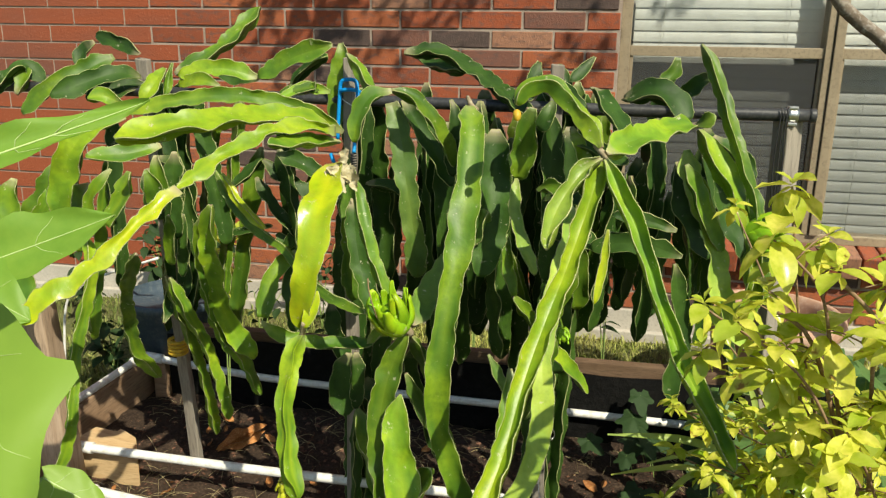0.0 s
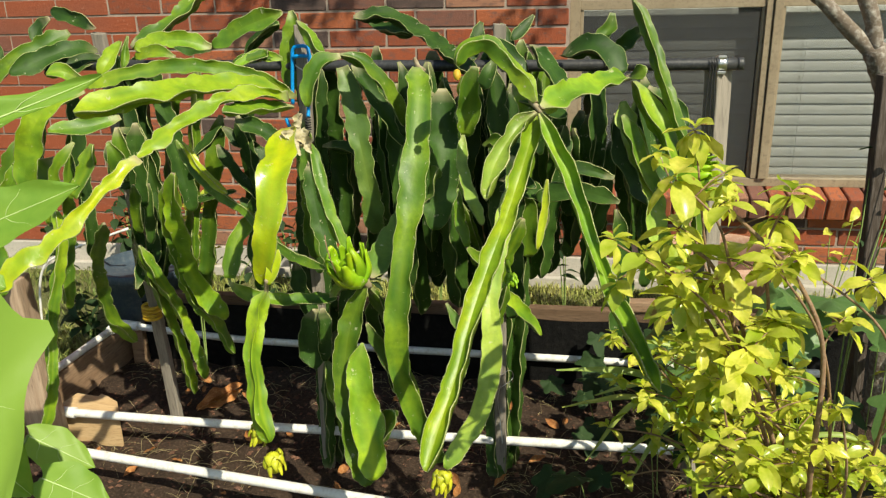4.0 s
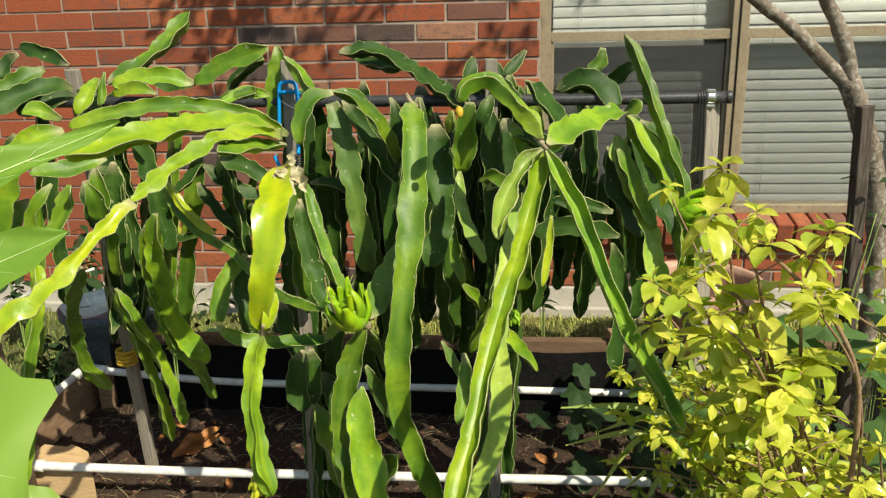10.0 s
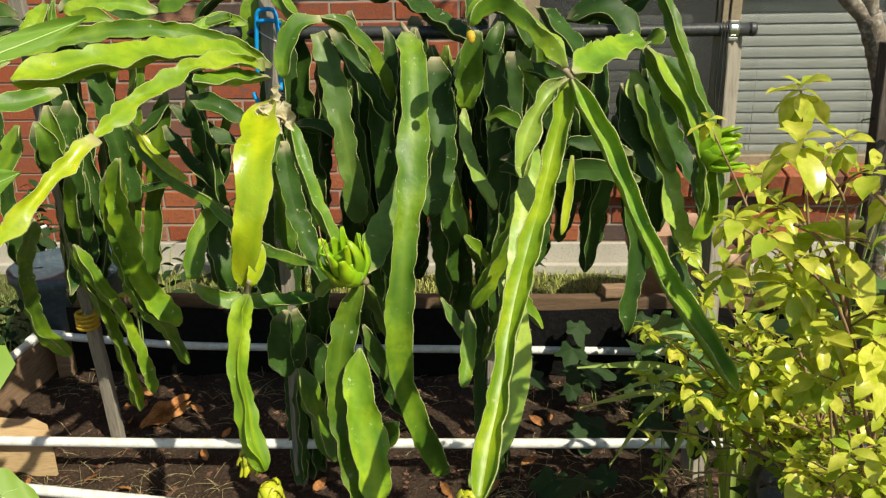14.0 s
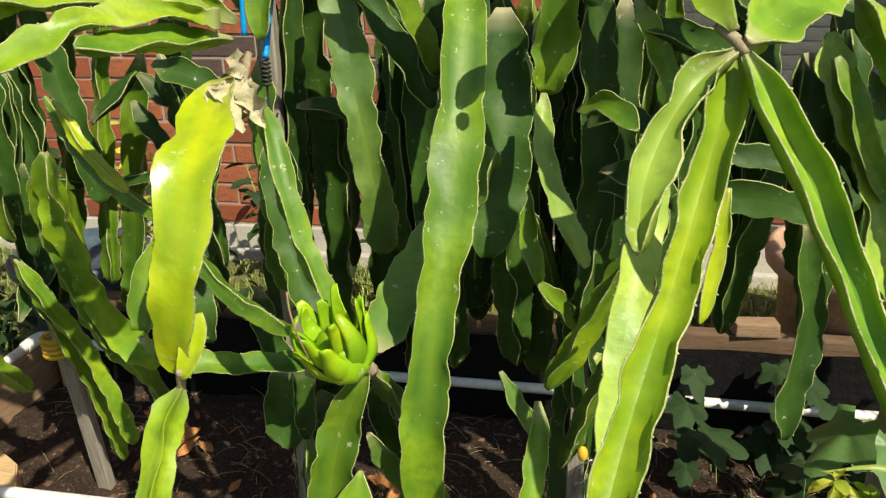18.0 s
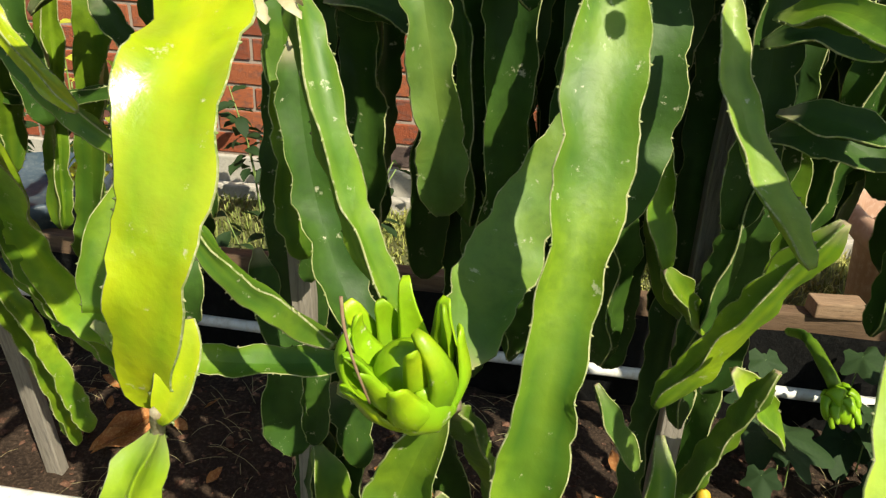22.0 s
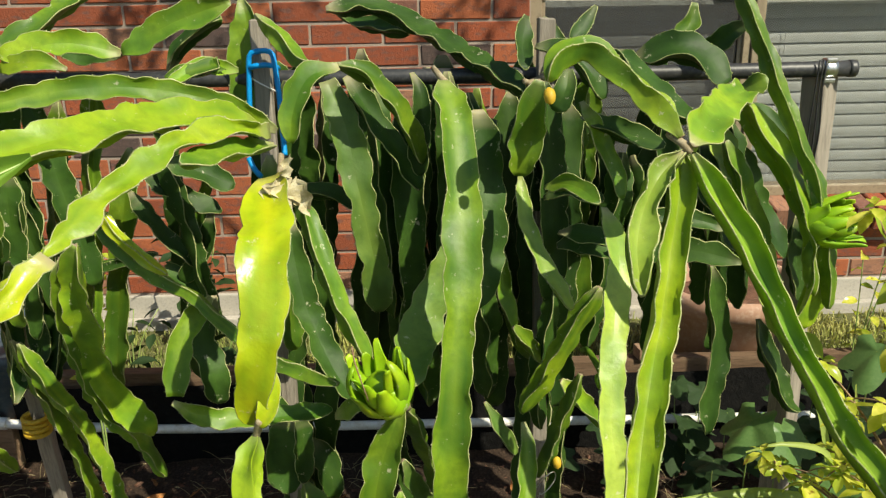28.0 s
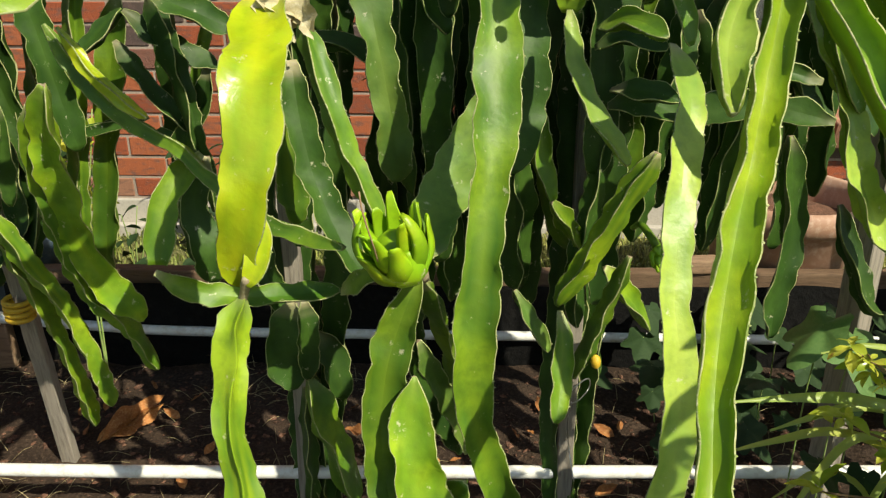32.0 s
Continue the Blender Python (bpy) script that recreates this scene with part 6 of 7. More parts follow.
clay = thing("terracotta_pot", "faded terracotta pot with a thick pale worn rim", "pot", (0.65, 2.965, 0.03))
v, f = lathe([(0.14, 0.0), (0.155, 0.008), (0.195, 0.40), (0.203, 0.405), (0.216, 0.415), (0.232, 0.432), (0.236, 0.455), (0.232, 0.476), (0.220, 0.488), (0.207, 0.483), (0.199, 0.46), (0.195, 0.42), (0.19, 0.39)], 56)
raw("pot_body", v, f, POT_CLAY, clay)
v, f = lathe([(0.192, 0.405), (0.15, 0.418), (0.08, 0.412), (0.0, 0.42)], 40)
v = [(x, y, z + 0.012 * noise.noise((x * 25, y * 25, 4))) for x, y, z in v]
raw("potting_soil", v, f, MULCH, clay)
blue = thing("blue_pot", "dark slate-blue plastic pot behind the bed", "pot", (-1.56, 2.90, 0.02))
v, f = lathe([(0.13, 0.0), (0.145, 0.005), (0.185, 0.36), (0.20, 0.37), (0.20, 0.40), (0.19, 0.405), (0.18, 0.37), (0.0, 0.36)], 36)
raw("pot_body", v, f, POT_BLUE, blue)


# ---- tree ----
tree = thing("small_tree", "small tree with pale mottled bark and forked limbs", "tree", (1.06, 2.55, 0.05))
tube_part("trunk", [(1.08, 2.56, -0.02), (1.06, 2.53, 0.4), (1.04, 2.50, 0.75), (0.99, 2.48, 1.0), (0.93, 2.46, 1.16), (0.885, 2.45, 1.25)], [0.034, 0.030, 0.027, 0.026, 0.031, 0.030], BARK, tree, sides=12, step=0.02, knobs=0.08, seed=1)
tube_part("limb", [(0.89, 2.452, 1.235), (0.82, 2.45, 1.30), (0.72, 2.45, 1.395), (0.60, 2.45, 1.49), (0.45, 2.42, 1.68), (0.25, 2.35, 2.0), (0.0, 2.3, 2.4)], [0.021, 0.018, 0.0165, 0.016, 0.015, 0.011, 0.007], BARK, tree, sides=10, step=0.025, knobs=0.08, seed=2)
tube_part("limb", [(0.89, 2.45, 1.245), (0.875, 2.45, 1.32), (0.84, 2.45, 1.40), (0.79, 2.44, 1.50), (0.75, 2.4, 1.75), (0.8, 2.3, 2.2), (0.9, 2.2, 2.6)], [0.021, 0.019, 0.0175, 0.017, 0.016, 0.011, 0.007], BARK, tree, sides=10, step=0.025, knobs=0.08, seed=3)
# unseen crown; its last 14 clumps are set apart to shade the wall
rnd = random.Random(12)
V, Fc = [], []
lm = LEAFY_Y[1]
lv, lf = [v.co.copy() for v in lm.vertices], [tuple(p.vertices) for p in lm.polygons]
for k in range(88):
    c = Vector((rnd.gauss(0.8, 0.55), rnd.gauss(2.5, 0.2), rnd.uniform(3.3, 4.0))) if k < 74 else Vector((rnd.uniform(-0.5, 0.0), rnd.gauss(2.5, 0.1), rnd.uniform(2.95, 3.2)))
    for q in range(22):
        p = c + Vector((rnd.gauss(0, 0.07), rnd.gauss(0, 0.07), rnd.gauss(0, 0.05)))
        m = leaf_pose(p, (rnd.uniform(-1, 1), rnd.uniform(-1, 1), rnd.uniform(-0.7, 0.3)), rnd.uniform(-60, 60))
        o = len(V)
        V += [m @ w for w in lv]
        Fc += [tuple(i + o for i in t) for t in lf]
crown = raw("crown", V, Fc, TREE_LEAF)
under(tree, crown)


# ---- broad-leaved plants ----
def broad_leaf(plant, base, tip, width, hint, mat, cup=0.12, lobes=0.06, seed=0, droop=0.10, horn=0.0, veins=0):
    """A large soft leaf from its stalk to its tip, with a wavy edge, raised veins and a slight cup. hint: which way its upper side faces."""
    rnd = random.Random(seed)
    a, b = Vector(base), Vector(tip)
    L = (b - a).length
    x = (b - a).normalized()
    z = Vector(hint)
    z = (z - x * z.dot(x)).normalized()
    y = z.cross(x)
    V, Fc = [], []
    rows, cols = 18, 12
    ph = rnd.uniform(0, 6)
    for j in range(rows + 1):
        u = j / rows
        w = width * 0.5 * (math.sin(math.pi * min(1, u * 0.96 + 0.035) ** 0.72) ** 0.8) * (1 + lobes * math.sin(u * 17 + ph) + horn * math.exp(-((u - 0.42) / 0.06) ** 2) - 0.4 * horn * math.exp(-((u - 0.62) / 0.12) ** 2))
        for k in range(cols + 1):
            v = k / cols * 2 - 1
            vein = 0.012 * L * abs(math.sin((u * 1.0 - abs(v) * 0.28) * math.pi * 5)) * (1 - u) * 0.8
            h = cup * abs(v) ** 1.5 * w - droop * L * u * u + vein * 0.5 + 0.02 * L * math.sin(u * 11 + v * 4 + ph) * abs(v)
            back = -0.10 * L * (abs(v) ** 2) * max(0, 0.25 - u) * 4
            V.append(a + x * (u * L + back) + y * (v * w) + z * h)
    for j in range(rows):
        for k in range(cols):
            q = j * (cols + 1) + k
            Fc.append((q, q + 1, q + cols + 2, q + cols + 1))
    leaf = under(plant, raw("leaf", V, Fc, mat))
    at = lambda u: V[min(rows, int(round(u * rows))) * (cols + 1) + cols // 2] + z * 0.0004
    rib_ob = raw("midrib", *tube([at(0), at(0.25), at(0.5), at(0.75), at(1)], [0.0016, 0.0011, 0.0004], 5, 0.02), VEIN)
    rib_ob.parent = leaf
    for k in range(veins):
        u, e = 0.16 + 0.62 * (k // 2) / max(1, veins // 2), -1 if k % 2 else 1
        pts = [V[int(round((u + 0.13 * f) * rows)) * (cols + 1) + cols // 2 + int(round(e * f * (cols // 2 - 1)))] + z * 0.0003 for f in (0, 0.34, 0.67, 1.0)]
        vo = raw("side_vein", *tube(pts, [0.0007, 0.0005, 0.0002], 4, 0.02), VEIN)
        vo.parent = leaf
    return leaf


egg = thing("broad_leaved_plant", "large soft pale green leaves of a vegetable plant", "plant", (-0.95, 1.15, 0.0))
STALK = two_tone("green_stalk", (0.20, 0.30, 0.08), (0.26, 0.36, 0.10), (0.35, 0.38, 0.16), 20, 90, 0.6, 0.3, 0.2)
for base, tip, w, hint, cup, seed, droop, horn, veins in (
        ((-0.899, 1.157, 0.977), (-0.622, 0.917, 0.722), 0.26, (0.0, -0.6, 0.8), 0.05, 1, -0.02, 0.36, 4),
        ((-0.69, 0.968, 1.228), (-0.489, 1.103, 1.304), 0.048, (0.2, -0.74, 0.64), 0.40, 2, -0.04, 0.10, 6),
        ((-1.04, 1.38, 0.985), (-0.809, 1.484, 1.069), 0.12, (0.3, -0.75, 0.6), 0.30, 3, -0.05, 0.08, 4),
        ((-1.01, 1.30, 1.00), (-0.865, 1.30, 0.94), 0.12, (0.3, -0.7, 0.65), 0.15, 5, 0.1, 0.2, 4),
        ((-0.90, 1.10, 0.86), (-0.76, 1.14, 0.62), 0.16, (0.2, -0.8, 0.5), 0.12, 7, 0.1, 0.2, 6),
        ((-0.98, 1.42, 0.56), (-0.855, 1.44, 0.485), 0.085, (0.0, -0.5, 0.8), 0.1, 8, 0.05, 0.0, 4),
        ((-0.90, 1.34, 0.52), (-0.76, 1.34, 0.47), 0.10, (0.0, -0.5, 0.8), 0.1, 9, 0.05, 0.0, 4),
        ):
    broad_leaf(egg, base, tip, w, hint, BROAD_LEAF, cup, 0.012 if w > 0.2 else 0.05, seed, droop, horn, veins)
    tube_part("stalk", [(-0.97, 1.15, base[2] * 0.6), ((base[0] - 0.97) / 2 - 0.01, (base[1] + 1.15) / 2, base[2] * 0.86), base], [0.005, 0.003], STALK, egg, sides=6, step=0.03)
tube_part("main_stalk", [(-0.95, 1.15, 0.0), (-0.97, 1.16, 0.5), (-0.97, 1.15, 0.85), (-0.98, 1.12, 1.2)], [0.009, 0.007, 0.005], STALK, egg, sides=8, step=0.04)

def lobed_leaf(seed):
    """A soft five-lobed leaf round its stalk, pointing along +x, 1 long."""
    rnd = random.Random(seed)
    V, Fc, N = [(0, 0, 0)], [], 40
    lob = [(0.0, 1.0), (1.05, rnd.uniform(0.66, 0.8)), (-1.05, rnd.uniform(0.66, 0.8)), (2.15, 0.52), (-2.15, 0.52)]
    for ring in (0.35, 0.7, 1.0):
        for i in range(N):
            t = (i + 0.5) / N * 2 * math.pi - math.pi
            r = max(A * (0.46 + 0.54 * math.exp(-((t - o) / 0.42) ** 2)) for o, A in lob)
            if abs(t) > 2.7:
                r *= 0.45
            r *= ring
            V.append((r * math.cos(t), r * math.sin(t), 0.10 * r * math.sin(3 * t + seed) - 0.16 * r * r + 0.05 * math.cos(5.7 * t) * r))
    for i in range(N):
        q = (i + 1) % N
        Fc.append((0, 1 + i, 1 + q))
        for k in (0, 1):
            o = 1 + k * N
            Fc.append((o + i, o + N + i, o + N + q, o + q))
    me = bpy.data.meshes.new("leaf")
    me.from_pydata(V, [], Fc)
    me.materials.append(SHADED_LEAF)
    me.shade_smooth()
    return me


vine = thing("trailing_vine", "dull green lobed vine leaves creeping in the bed, low ones darkened for shade", "vine", (0.3, 2.1, 0.08))
rnd = random.Random(31)
LOBED = [lobed_leaf(k) for k in range(5)]
LOBED_LIT = [me.copy() for me in LOBED]
for me in LOBED_LIT:
    me.materials[0] = VINE_LIT
spots = []
for k in range(18):
    x, y = rnd.uniform(0.04, 0.9), rnd.uniform(1.72, 2.62)
    if x < 0.12 and y < 1.95:
        continue
    spots.append((x, y, 0.10 + rnd.uniform(0.02, 0.26) * (0.35 + 0.65 * min(1, max(0, (x + 0.05) / 0.5)))))
for k in range(34):
    x = rnd.uniform(0.30, 1.15)
    spots.append((x, rnd.uniform(1.72, 2.2), rnd.uniform(0.30, 0.62) if x < 0.6 else rnd.uniform(0.35, 0.82)))
for k in range(30):
    spots.append((rnd.uniform(0.18, 0.85), rnd.uniform(2.42, 2.66), rnd.uniform(0.12, 0.37)))
for x, y, z in spots:
    a = rnd.uniform(-2.6, -0.5)
    m = leaf_pose((x, y, z), (math.cos(a), math.sin(a) * 0.8, rnd.uniform(-0.75, 0.1)), rnd.uniform(-25, 25))
    # high leaves by the shrub take the lit tone, the rest the shaded
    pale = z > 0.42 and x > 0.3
    o = new("leaf", rnd.choice(LOBED_LIT if pale else LOBED))
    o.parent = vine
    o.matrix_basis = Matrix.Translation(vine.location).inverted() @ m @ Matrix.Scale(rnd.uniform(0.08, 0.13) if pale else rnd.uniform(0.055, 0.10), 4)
    tube_part("runner", [(x + 0.04, y + 0.08, 0.06), (x + 0.02, y + 0.05, z * 0.6 + 0.03), (x, y, z)], [0.0018, 0.0013], STALK, vine, sides=5, step=0.04)

lily = thing("strap_leaved_clump", "pale arching strap leaves of a lily clump at the bed's corner", "plant", (0.46, 1.86, 0.10))


def strap(pts, half):
    """A channelled strap leaf along pts, with a soft point."""
    path, _ = smooth_path([Vector(p) for p in pts], 0.02)
    V, Fc = [], []
    for i, p in enumerate(path):
        u = i / (len(path) - 1)
        d = path[min(i + 1, len(path) - 1)] - path[max(i - 1, 0)]
        side = d.cross(Vector((0.2, -0.75, 0.7))).normalized()
        up = side.cross(d).normalized()
        w = 0.62 * half * min(1.0, 0.55 + 1.5 * u) * (1 if u < 0.82 else max(0.12, (1 - u) / 0.18) ** 0.7)
        V += [p - side * w + up * 0.35 * w, p - side * 0.5 * w + up * 0.05 * w, p, p + side * 0.5 * w + up * 0.05 * w, p + side * w + up * 0.35 * w]
    for i in range(len(path) - 1):
        for q in range(4):
            o = i * 5 + q
            Fc.append((o, o + 1, o + 6, o + 5))
    return under(lily, raw("strap_leaf", V, Fc, STRAP_LEAF))


strap([(0.47, 1.86, 0.09), (0.44, 1.82, 0.36), (0.38, 1.79, 0.54), (0.27, 1.76, 0.603), (0.18, 1.75, 0.615), (0.085, 1.745, 0.611)], 0.0135)
strap([(0.48, 1.85, 0.09), (0.46, 1.84, 0.34), (0.40, 1.83, 0.51), (0.31, 1.82, 0.556), (0.24, 1.812, 0.545), (0.173, 1.81, 0.519)], 0.0125)
strap([(0.46, 1.86, 0.09), (0.43, 1.84, 0.32), (0.36, 1.82, 0.47), (0.26, 1.80, 0.525), (0.17, 1.79, 0.515), (0.10, 1.785, 0.497)], 0.0105)
strap([(0.49, 1.87, 0.09), (0.46, 1.86, 0.42), (0.40, 1.85, 0.60), (0.31, 1.84, 0.645), (0.24, 1.84, 0.632)], 0.0095)
strap([(0.48, 1.90, 0.09), (0.43, 1.89, 0.48), (0.385, 1.88, 0.66), (0.345, 1.87, 0.735)], 0.015)
strap([(0.50, 1.87, 0.09), (0.45, 1.87, 0.50), (0.43, 1.86, 0.68), (0.41, 1.84, 0.755)], 0.016)
for k in range(10):
    a = rnd.uniform(2.6, 4.9) if k < 6 else rnd.uniform(-1.5, 1.5)
    L, h = rnd.uniform(0.16, 0.34), rnd.uniform(0.28, 0.50)
    d = Vector((math.cos(a), math.sin(a) * 0.7, 0))
    p0 = Vector((0.48 + rnd.uniform(-0.05, 0.05), 1.86 + rnd.uniform(-0.05, 0.05), 0.08))
    strap([p0, p0 + d * L * 0.25 + Vector((0, 0, h * 0.8)), p0 + d * L * 0.7 + Vector((0, 0, h)), p0 + d * L * 1.1 + Vector((0, 0, h * rnd.uniform(0.6, 0.92)))], rnd.uniform(0.009, 0.014))

# weeds by the wall
for n, (x, y, hgt, cnt, lab, warm) in enumerate(((-1.2, 2.60, 0.86, 75, "thin yellow-leaved weed behind the stake", True), (-1.28, 3.05, 0.42, 16, "dark leafy weed by the wall", False), (-0.75, 3.12, 0.40, 14, "dark leafy weed by the wall", False), (-1.55, 3.2, 0.48, 44, "dark bushy weed by the wall", False), (-1.82, 3.25, 0.52, 44, "dark bushy weed by the wall", False), (-1.1, 3.28, 0.44, 40, "dark bushy weed by the wall", False), (-2.1, 3.1, 0.45, 40, "dark bushy weed by the wall", False), (-1.75, 2.75, 0.30, 36, "low dark weed beside the pot", False), (-1.0, 2.95, 0.36, 30, "low dark weed behind the bed", False), (-0.42, 3.2, 0.75, 20, "spindly leafy seedling by the wall", False), (0.1, 3.1, 0.62, 16, "dark pointed-leaved seedling by the wall", False), (0.95, 2.75, 0.70, 26, "leafy weed beside the tree", True), (0.85, 2.26, 1.0, 15, "small green seedling beside the dark stake", False), (1.2, 2.35, 0.9, 60, "leafy yellow-green shrub beside the tree", True), (1.02, 2.28, 0.80, 48, "leafy yellow-green shrub beside the tree", True), (1.1, 2.15, 0.62, 48, "leafy green shrub beside the dark stake", False))):
    zf = ground_z(x, y) if y > 2.76 else SOIL_Z
    weed = thing("weed", lab, "weed", (x, y, zf))
    for b in range(3):
        lean = Vector((rnd.uniform(-0.1, 0.1), rnd.uniform(-0.06, 0.06), 0))
        top = Vector((x, y, zf + hgt * rnd.uniform(0.75, 1.0))) + lean
        tube_part("stalk", [(x, y, zf), Vector((x, y, zf + hgt * 0.5)) + lean * 0.3, top], [0.003, 0.0015], STALK, weed, sides=5, step=0.05)
        for q in range(cnt // 3):
            u = 0.35 + 0.65 * (q + 1) / (cnt // 3)
            p = Vector((x, y, zf)).lerp(top, u)
            a = q * 2.4 + rnd.uniform(-0.3, 0.3)
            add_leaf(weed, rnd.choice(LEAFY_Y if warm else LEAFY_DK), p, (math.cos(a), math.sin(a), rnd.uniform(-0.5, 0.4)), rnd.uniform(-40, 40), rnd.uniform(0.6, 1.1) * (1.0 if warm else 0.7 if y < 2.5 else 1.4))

rod = thing("white_rod", "thin white plastic rod leaning behind the stems", "rod", (-1.80, 2.8, 0.40))
tube_part("rod_body", [(-2.02, 2.80, 0.02), (-1.97, 2.80, 0.38), (-1.83, 2.80, 0.488), (-1.56, 2.80, 0.588)], [0.005, 0.005], PVC_WHITE, rod, sides=8, step=0.03)

# ---- litter on the soil ----
V, Fc = [], []
for k in range(4200):
    x, y = rnd.uniform(-1.5, 0.9), rnd.uniform(1.3, 2.7)
    s, a = rnd.choice((0.0025, 0.004, 0.005, 0.009)) * rnd.uniform(0.7, 1.2), rnd.uniform(0, 6.28)
    z = soil_z(x, y)
    d, e = Vector((math.cos(a), math.sin(a), rnd.uniform(-0.3, 0.3))) * s, Vector((-math.sin(a), math.cos(a), 0)) * s * rnd.uniform(0.3, 0.9)
    o, c = len(V), Vector((x, y, z + 0.002))
    V += [c - d - e, c + d - e, c + d * 0.8 + e, c - d * 0.9 + e, c + Vector((0, 0, s * 0.6)), c - Vector((0, 0, s))]
    Fc += [(o, o + 1, o + 4), (o + 1, o + 2, o + 4), (o + 2, o + 3, o + 4), (o + 3, o, o + 4)]
tagged(raw("mulch_chips", V, Fc, MULCH, smooth=False), "small red-brown mulch chips and clods on the soil", "mulch", kind="stuff")
V, Fc = [], []
for k in range(1700):
    x, y = rnd.uniform(-1.5, 0.5), rnd.uniform(1.5, 2.7)
    if noise.noise((x * 4, y * 4, 9)) < 0.02:
        continue
    L, a, z = rnd.uniform(0.03, 0.09), rnd.uniform(0, 6.28), soil_z(x, y)
    p, q = Vector((x, y, z + 0.002)), Vector((x + math.cos(a) * L, y + math.sin(a) * L, z + rnd.uniform(0.0, 0.03)))
    v, f = tube([p, p.lerp(q, 0.5) + Vector((0, 0, 0.008)), q], [0.0008, 0.0005], 3, 0.03)
    o = len(V)
    V += v
    Fc += [tuple(i + o for i in t) for t in f]
tagged(raw("dry_straw", V, Fc, STRAW), "thin dry grass stalks strewn on the soil", "straw", kind="stuff")
DRY = leaf_mesh("dry_leaf", 0.05, 0.012, 0.5, -0.2, wavy=0.3)
DRY.materials.append(DEAD_LEAF)
for k in range(64):
    x, y = rnd.uniform(-1.4, 0.2), rnd.uniform(1.6, 2.6)
    o = tagged(new("dry_leaf", DRY), "curled orange-brown dry leaf on the soil", "dry leaf", group="dry leaves on the soil")
    o.matrix_world = leaf_pose((x, y, soil_z(x, y) + 0.008), (rnd.uniform(-1, 1), rnd.uniform(-1, 1), 0.05), rnd.uniform(-50, 50)) @ Matrix.Scale(rnd.uniform(0.5, 1.2), 4)
BIG_DRY = leaf_mesh("dry_leaf", 0.19, 0.026, 0.9, -0.12, rows=16, wavy=0.55, point=0.9)
BIG_DRY.materials.append(DEAD_LEAF)
for at, way, roll, sc in (((-1.118, 2.335, 0.100), (0.55, 0.80, 0.06), 25, 0.95), ((-1.112, 2.328, 0.098), (0.62, 0.74, 0.03), -65, 0.85), ((-1.095, 2.352, 0.10), (0.5, 0.84, 0.08), 80, 0.75), ((-0.55, 2.40, 0.095), (0.8, -0.5, 0.05), 15, 0.5)):
    o = tagged(new("dry_leaf", BIG_DRY), "large crumpled orange-brown dead leaf on the soil", "dry leaf", group="dry leaves on the soil")
    o.matrix_world = leaf_pose(at, way, roll) @ Matrix.Scale(sc, 4)

# ---- window sill and bricks, piece by piece ----
def piece_mesh(sx, sy, sz, bev, jit, seed):
    st = random.getstate()
    random.seed(seed)
    bm = box_bm(0, 0, 0, sx, sy, sz, bev, 1, None, jit)
    random.setstate(st)
    me = bpy.data.meshes.new("brick")
    bm.to_mesh(me)
    bm.free()
    me.materials.append(BRICK)
    return me


sill = thing("window_sill", "sloping sill of orange bricks laid on edge", "sill", (WIN_L, WALL_Y, 0.57), kind="structure")
rows3 = [piece_mesh(0.066, 0.19, 0.095, 0.004, 0.0015, s) for s in (1, 2, 3)]
nb = int((WIN_R - WIN_L + 0.03) / 0.0762)
for k in range(nb):
    o = new("brick", rows3[k % 3])
    o.parent = sill
    o.location = (-0.01 + 0.0762 * (k + 0.5), 0.022 + random.uniform(-0.002, 0.002), 0.0)
    o.rotation_euler = (radians(13), 0, radians(random.uniform(-0.7, 0.7)))
bm = box_bm((WIN_R - WIN_L) / 2, 0.03, -0.006, WIN_R - WIN_L + 0.03, 0.165, 0.08, 0, 1, (13, 0, 0))
part("sill_mortar", bm, MORTAR, sill, smooth=False)

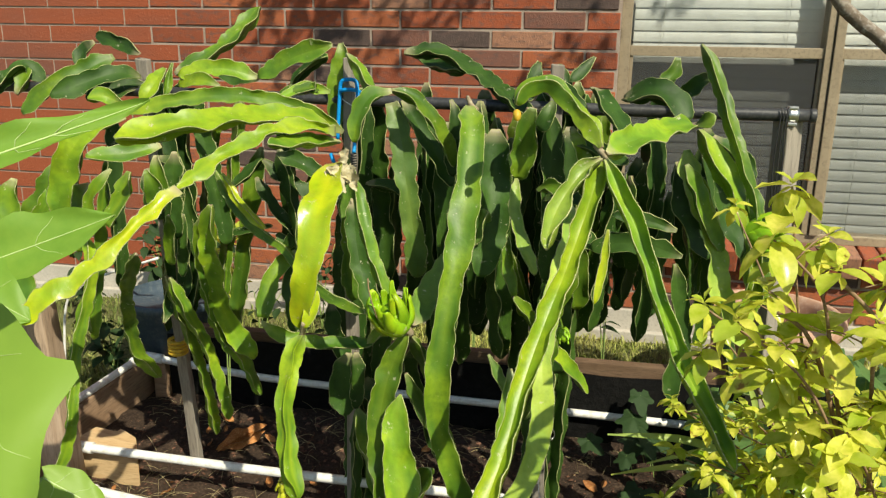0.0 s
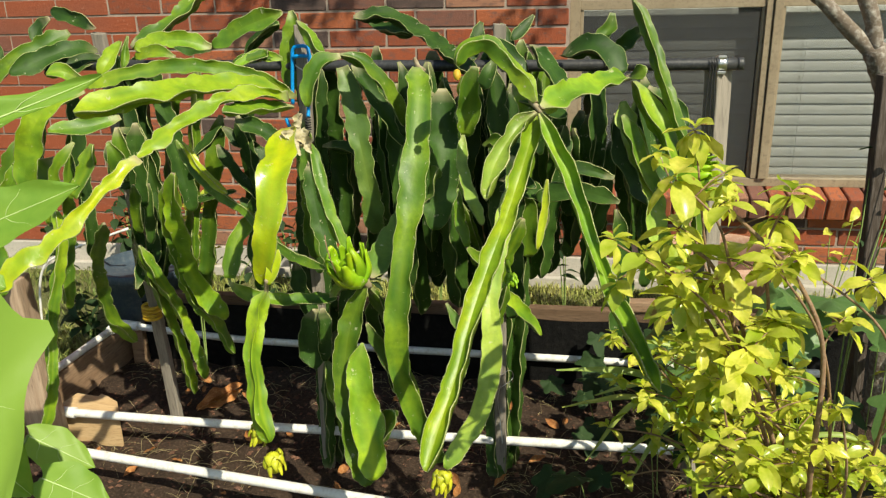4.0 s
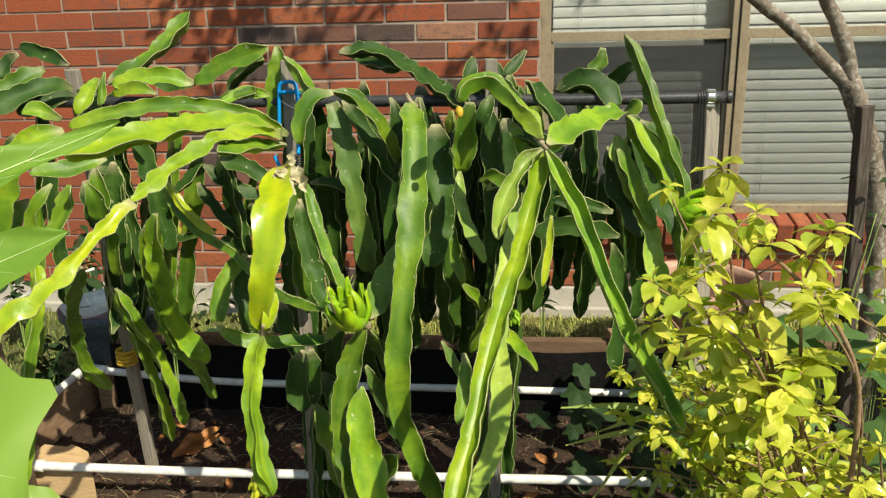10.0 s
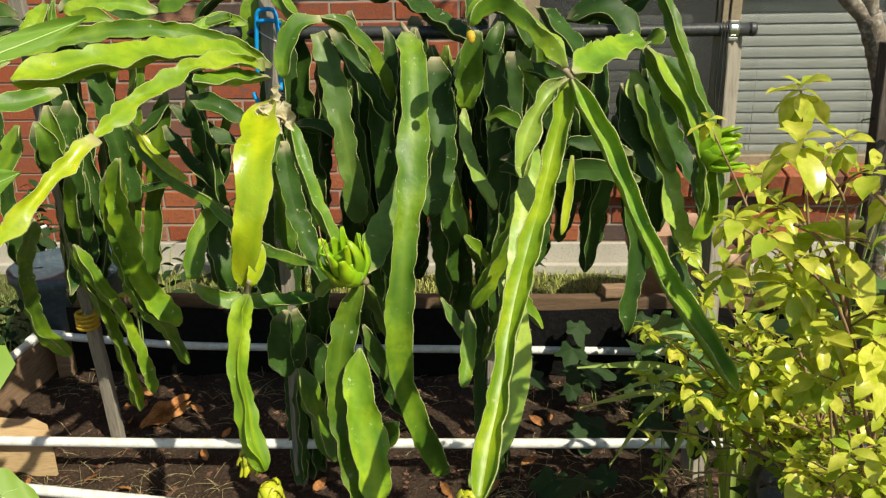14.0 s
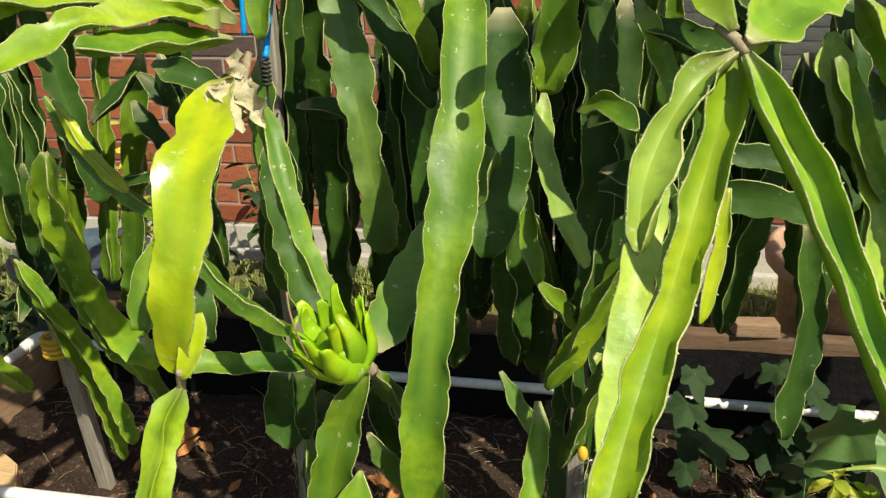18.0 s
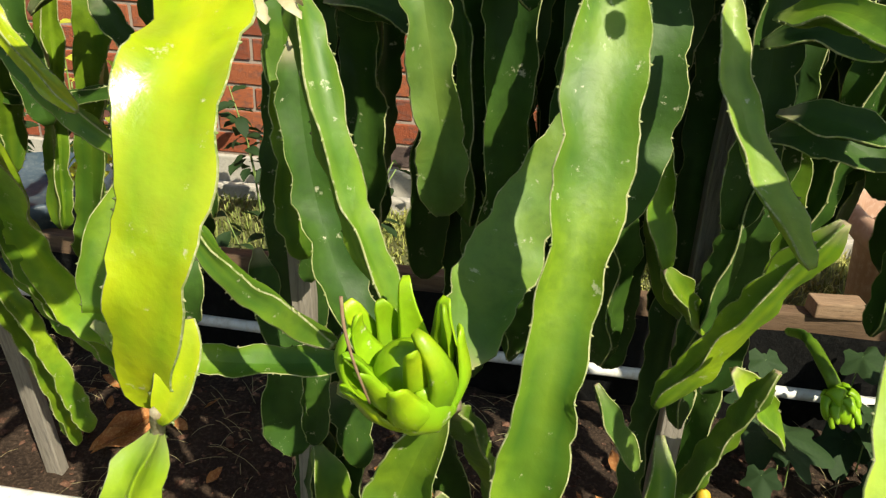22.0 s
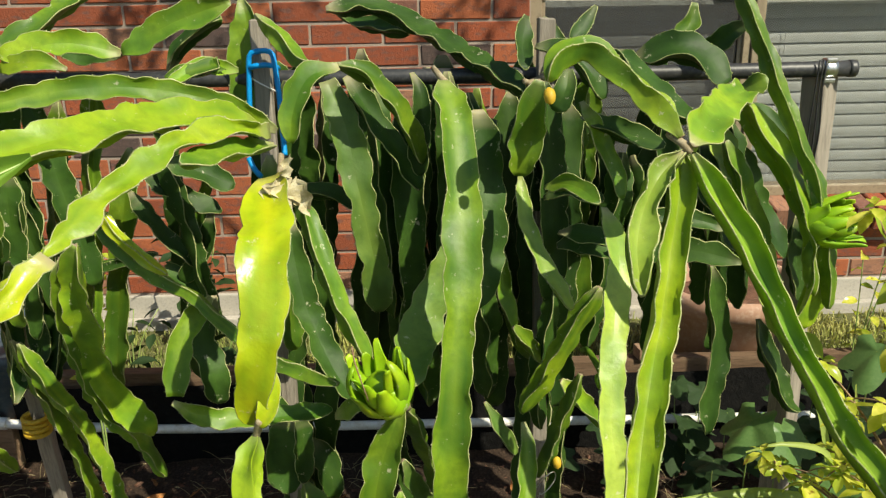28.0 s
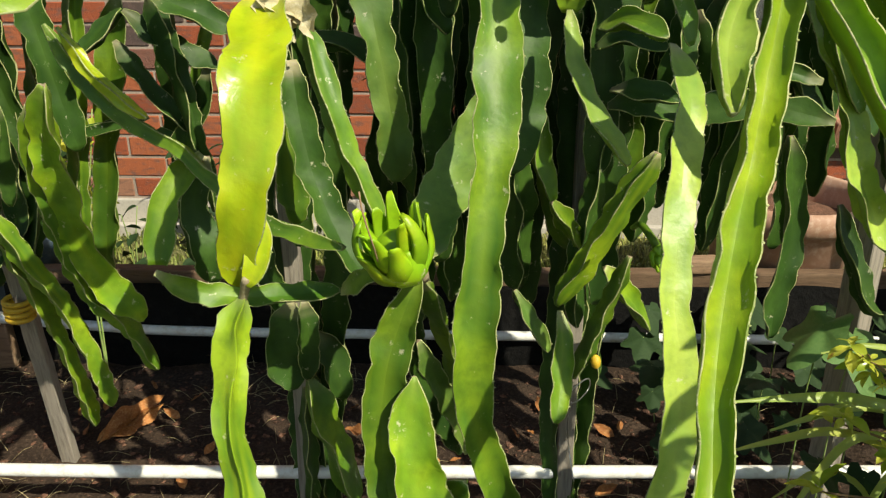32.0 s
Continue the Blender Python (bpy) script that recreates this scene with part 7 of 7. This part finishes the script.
full = [piece_mesh(PX - 0.010, 0.09, PZ - 0.0105, 0.003, 0.0012, s) for s in (4, 5, 6, 7)]
half = [piece_mesh(PX / 2 - 0.010, 0.09, PZ - 0.0105, 0.003, 0.0012, s) for s in (8, 9)]
wide_v, wide_f = [], []
z0, joint = 0.294, -0.051
for r in range(30):
    z = z0 + PZ * (r + 0.5)
    off = joint if r % 2 == 1 else joint + PX / 2
    for k in range(-34, 24):
        a, b = off + PX * k, off + PX * (k + 1)
        spans = [(a, b)]
        if z > 0.50 and z < HEAD_Z:
            spans = []
            if b <= WIN_L + 0.01:
                spans.append((a, b))
            elif a < WIN_L - 0.03:
                spans.append((a, WIN_L))
            if a >= WIN_R - 0.01:
                spans.append((a, b))
            elif b > WIN_R + 0.03:
                spans.append((WIN_R, b))
        for s0, s1 in spans:
            w = s1 - s0
            me = full[(r * 7 + k * 3) % 4] if w > PX * 0.75 else half[(r + k) % 2]
            base_w = PX if w > PX * 0.75 else PX / 2
            y = WALL_Y + 0.045 + random.uniform(-0.0015, 0.0015)
            if -1.95 < (s0 + s1) / 2 < 1.95 and z < 1.68:
                o = new("brick", me)
                o.parent = house_wall
                o.location = ((s0 + s1) / 2, y - WALL_Y, z)
                o.scale = ((w - 0.010) / (base_w - 0.010), 1, 1)
                o.rotation_euler = (radians(random.uniform(-0.4, 0.4)), radians(random.uniform(-0.25, 0.25)), 0)
            else:
                o = len(wide_v)
                x0, x1, zz = s0 + 0.005, s1 - 0.005, PZ / 2 - 0.005
                wide_v += [(x0, WALL_Y, z - zz), (x1, WALL_Y, z - zz), (x1, WALL_Y, z + zz), (x0, WALL_Y, z + zz), (x0, WALL_Y + 0.05, z - zz), (x1, WALL_Y + 0.05, z - zz), (x1, WALL_Y + 0.05, z + zz), (x0, WALL_Y + 0.05, z + zz)]
                wide_f += [(o, o + 1, o + 2, o + 3), (o + 1, o + 5, o + 6, o + 2), (o + 4, o, o + 3, o + 7), (o + 3, o + 2, o + 6, o + 7), (o + 4, o + 5, o + 1, o)]
far_brick = raw("brickwork", wide_v, wide_f, BRICK, None, smooth=False)
under(house_wall, tagged(far_brick, kind="stuff"))
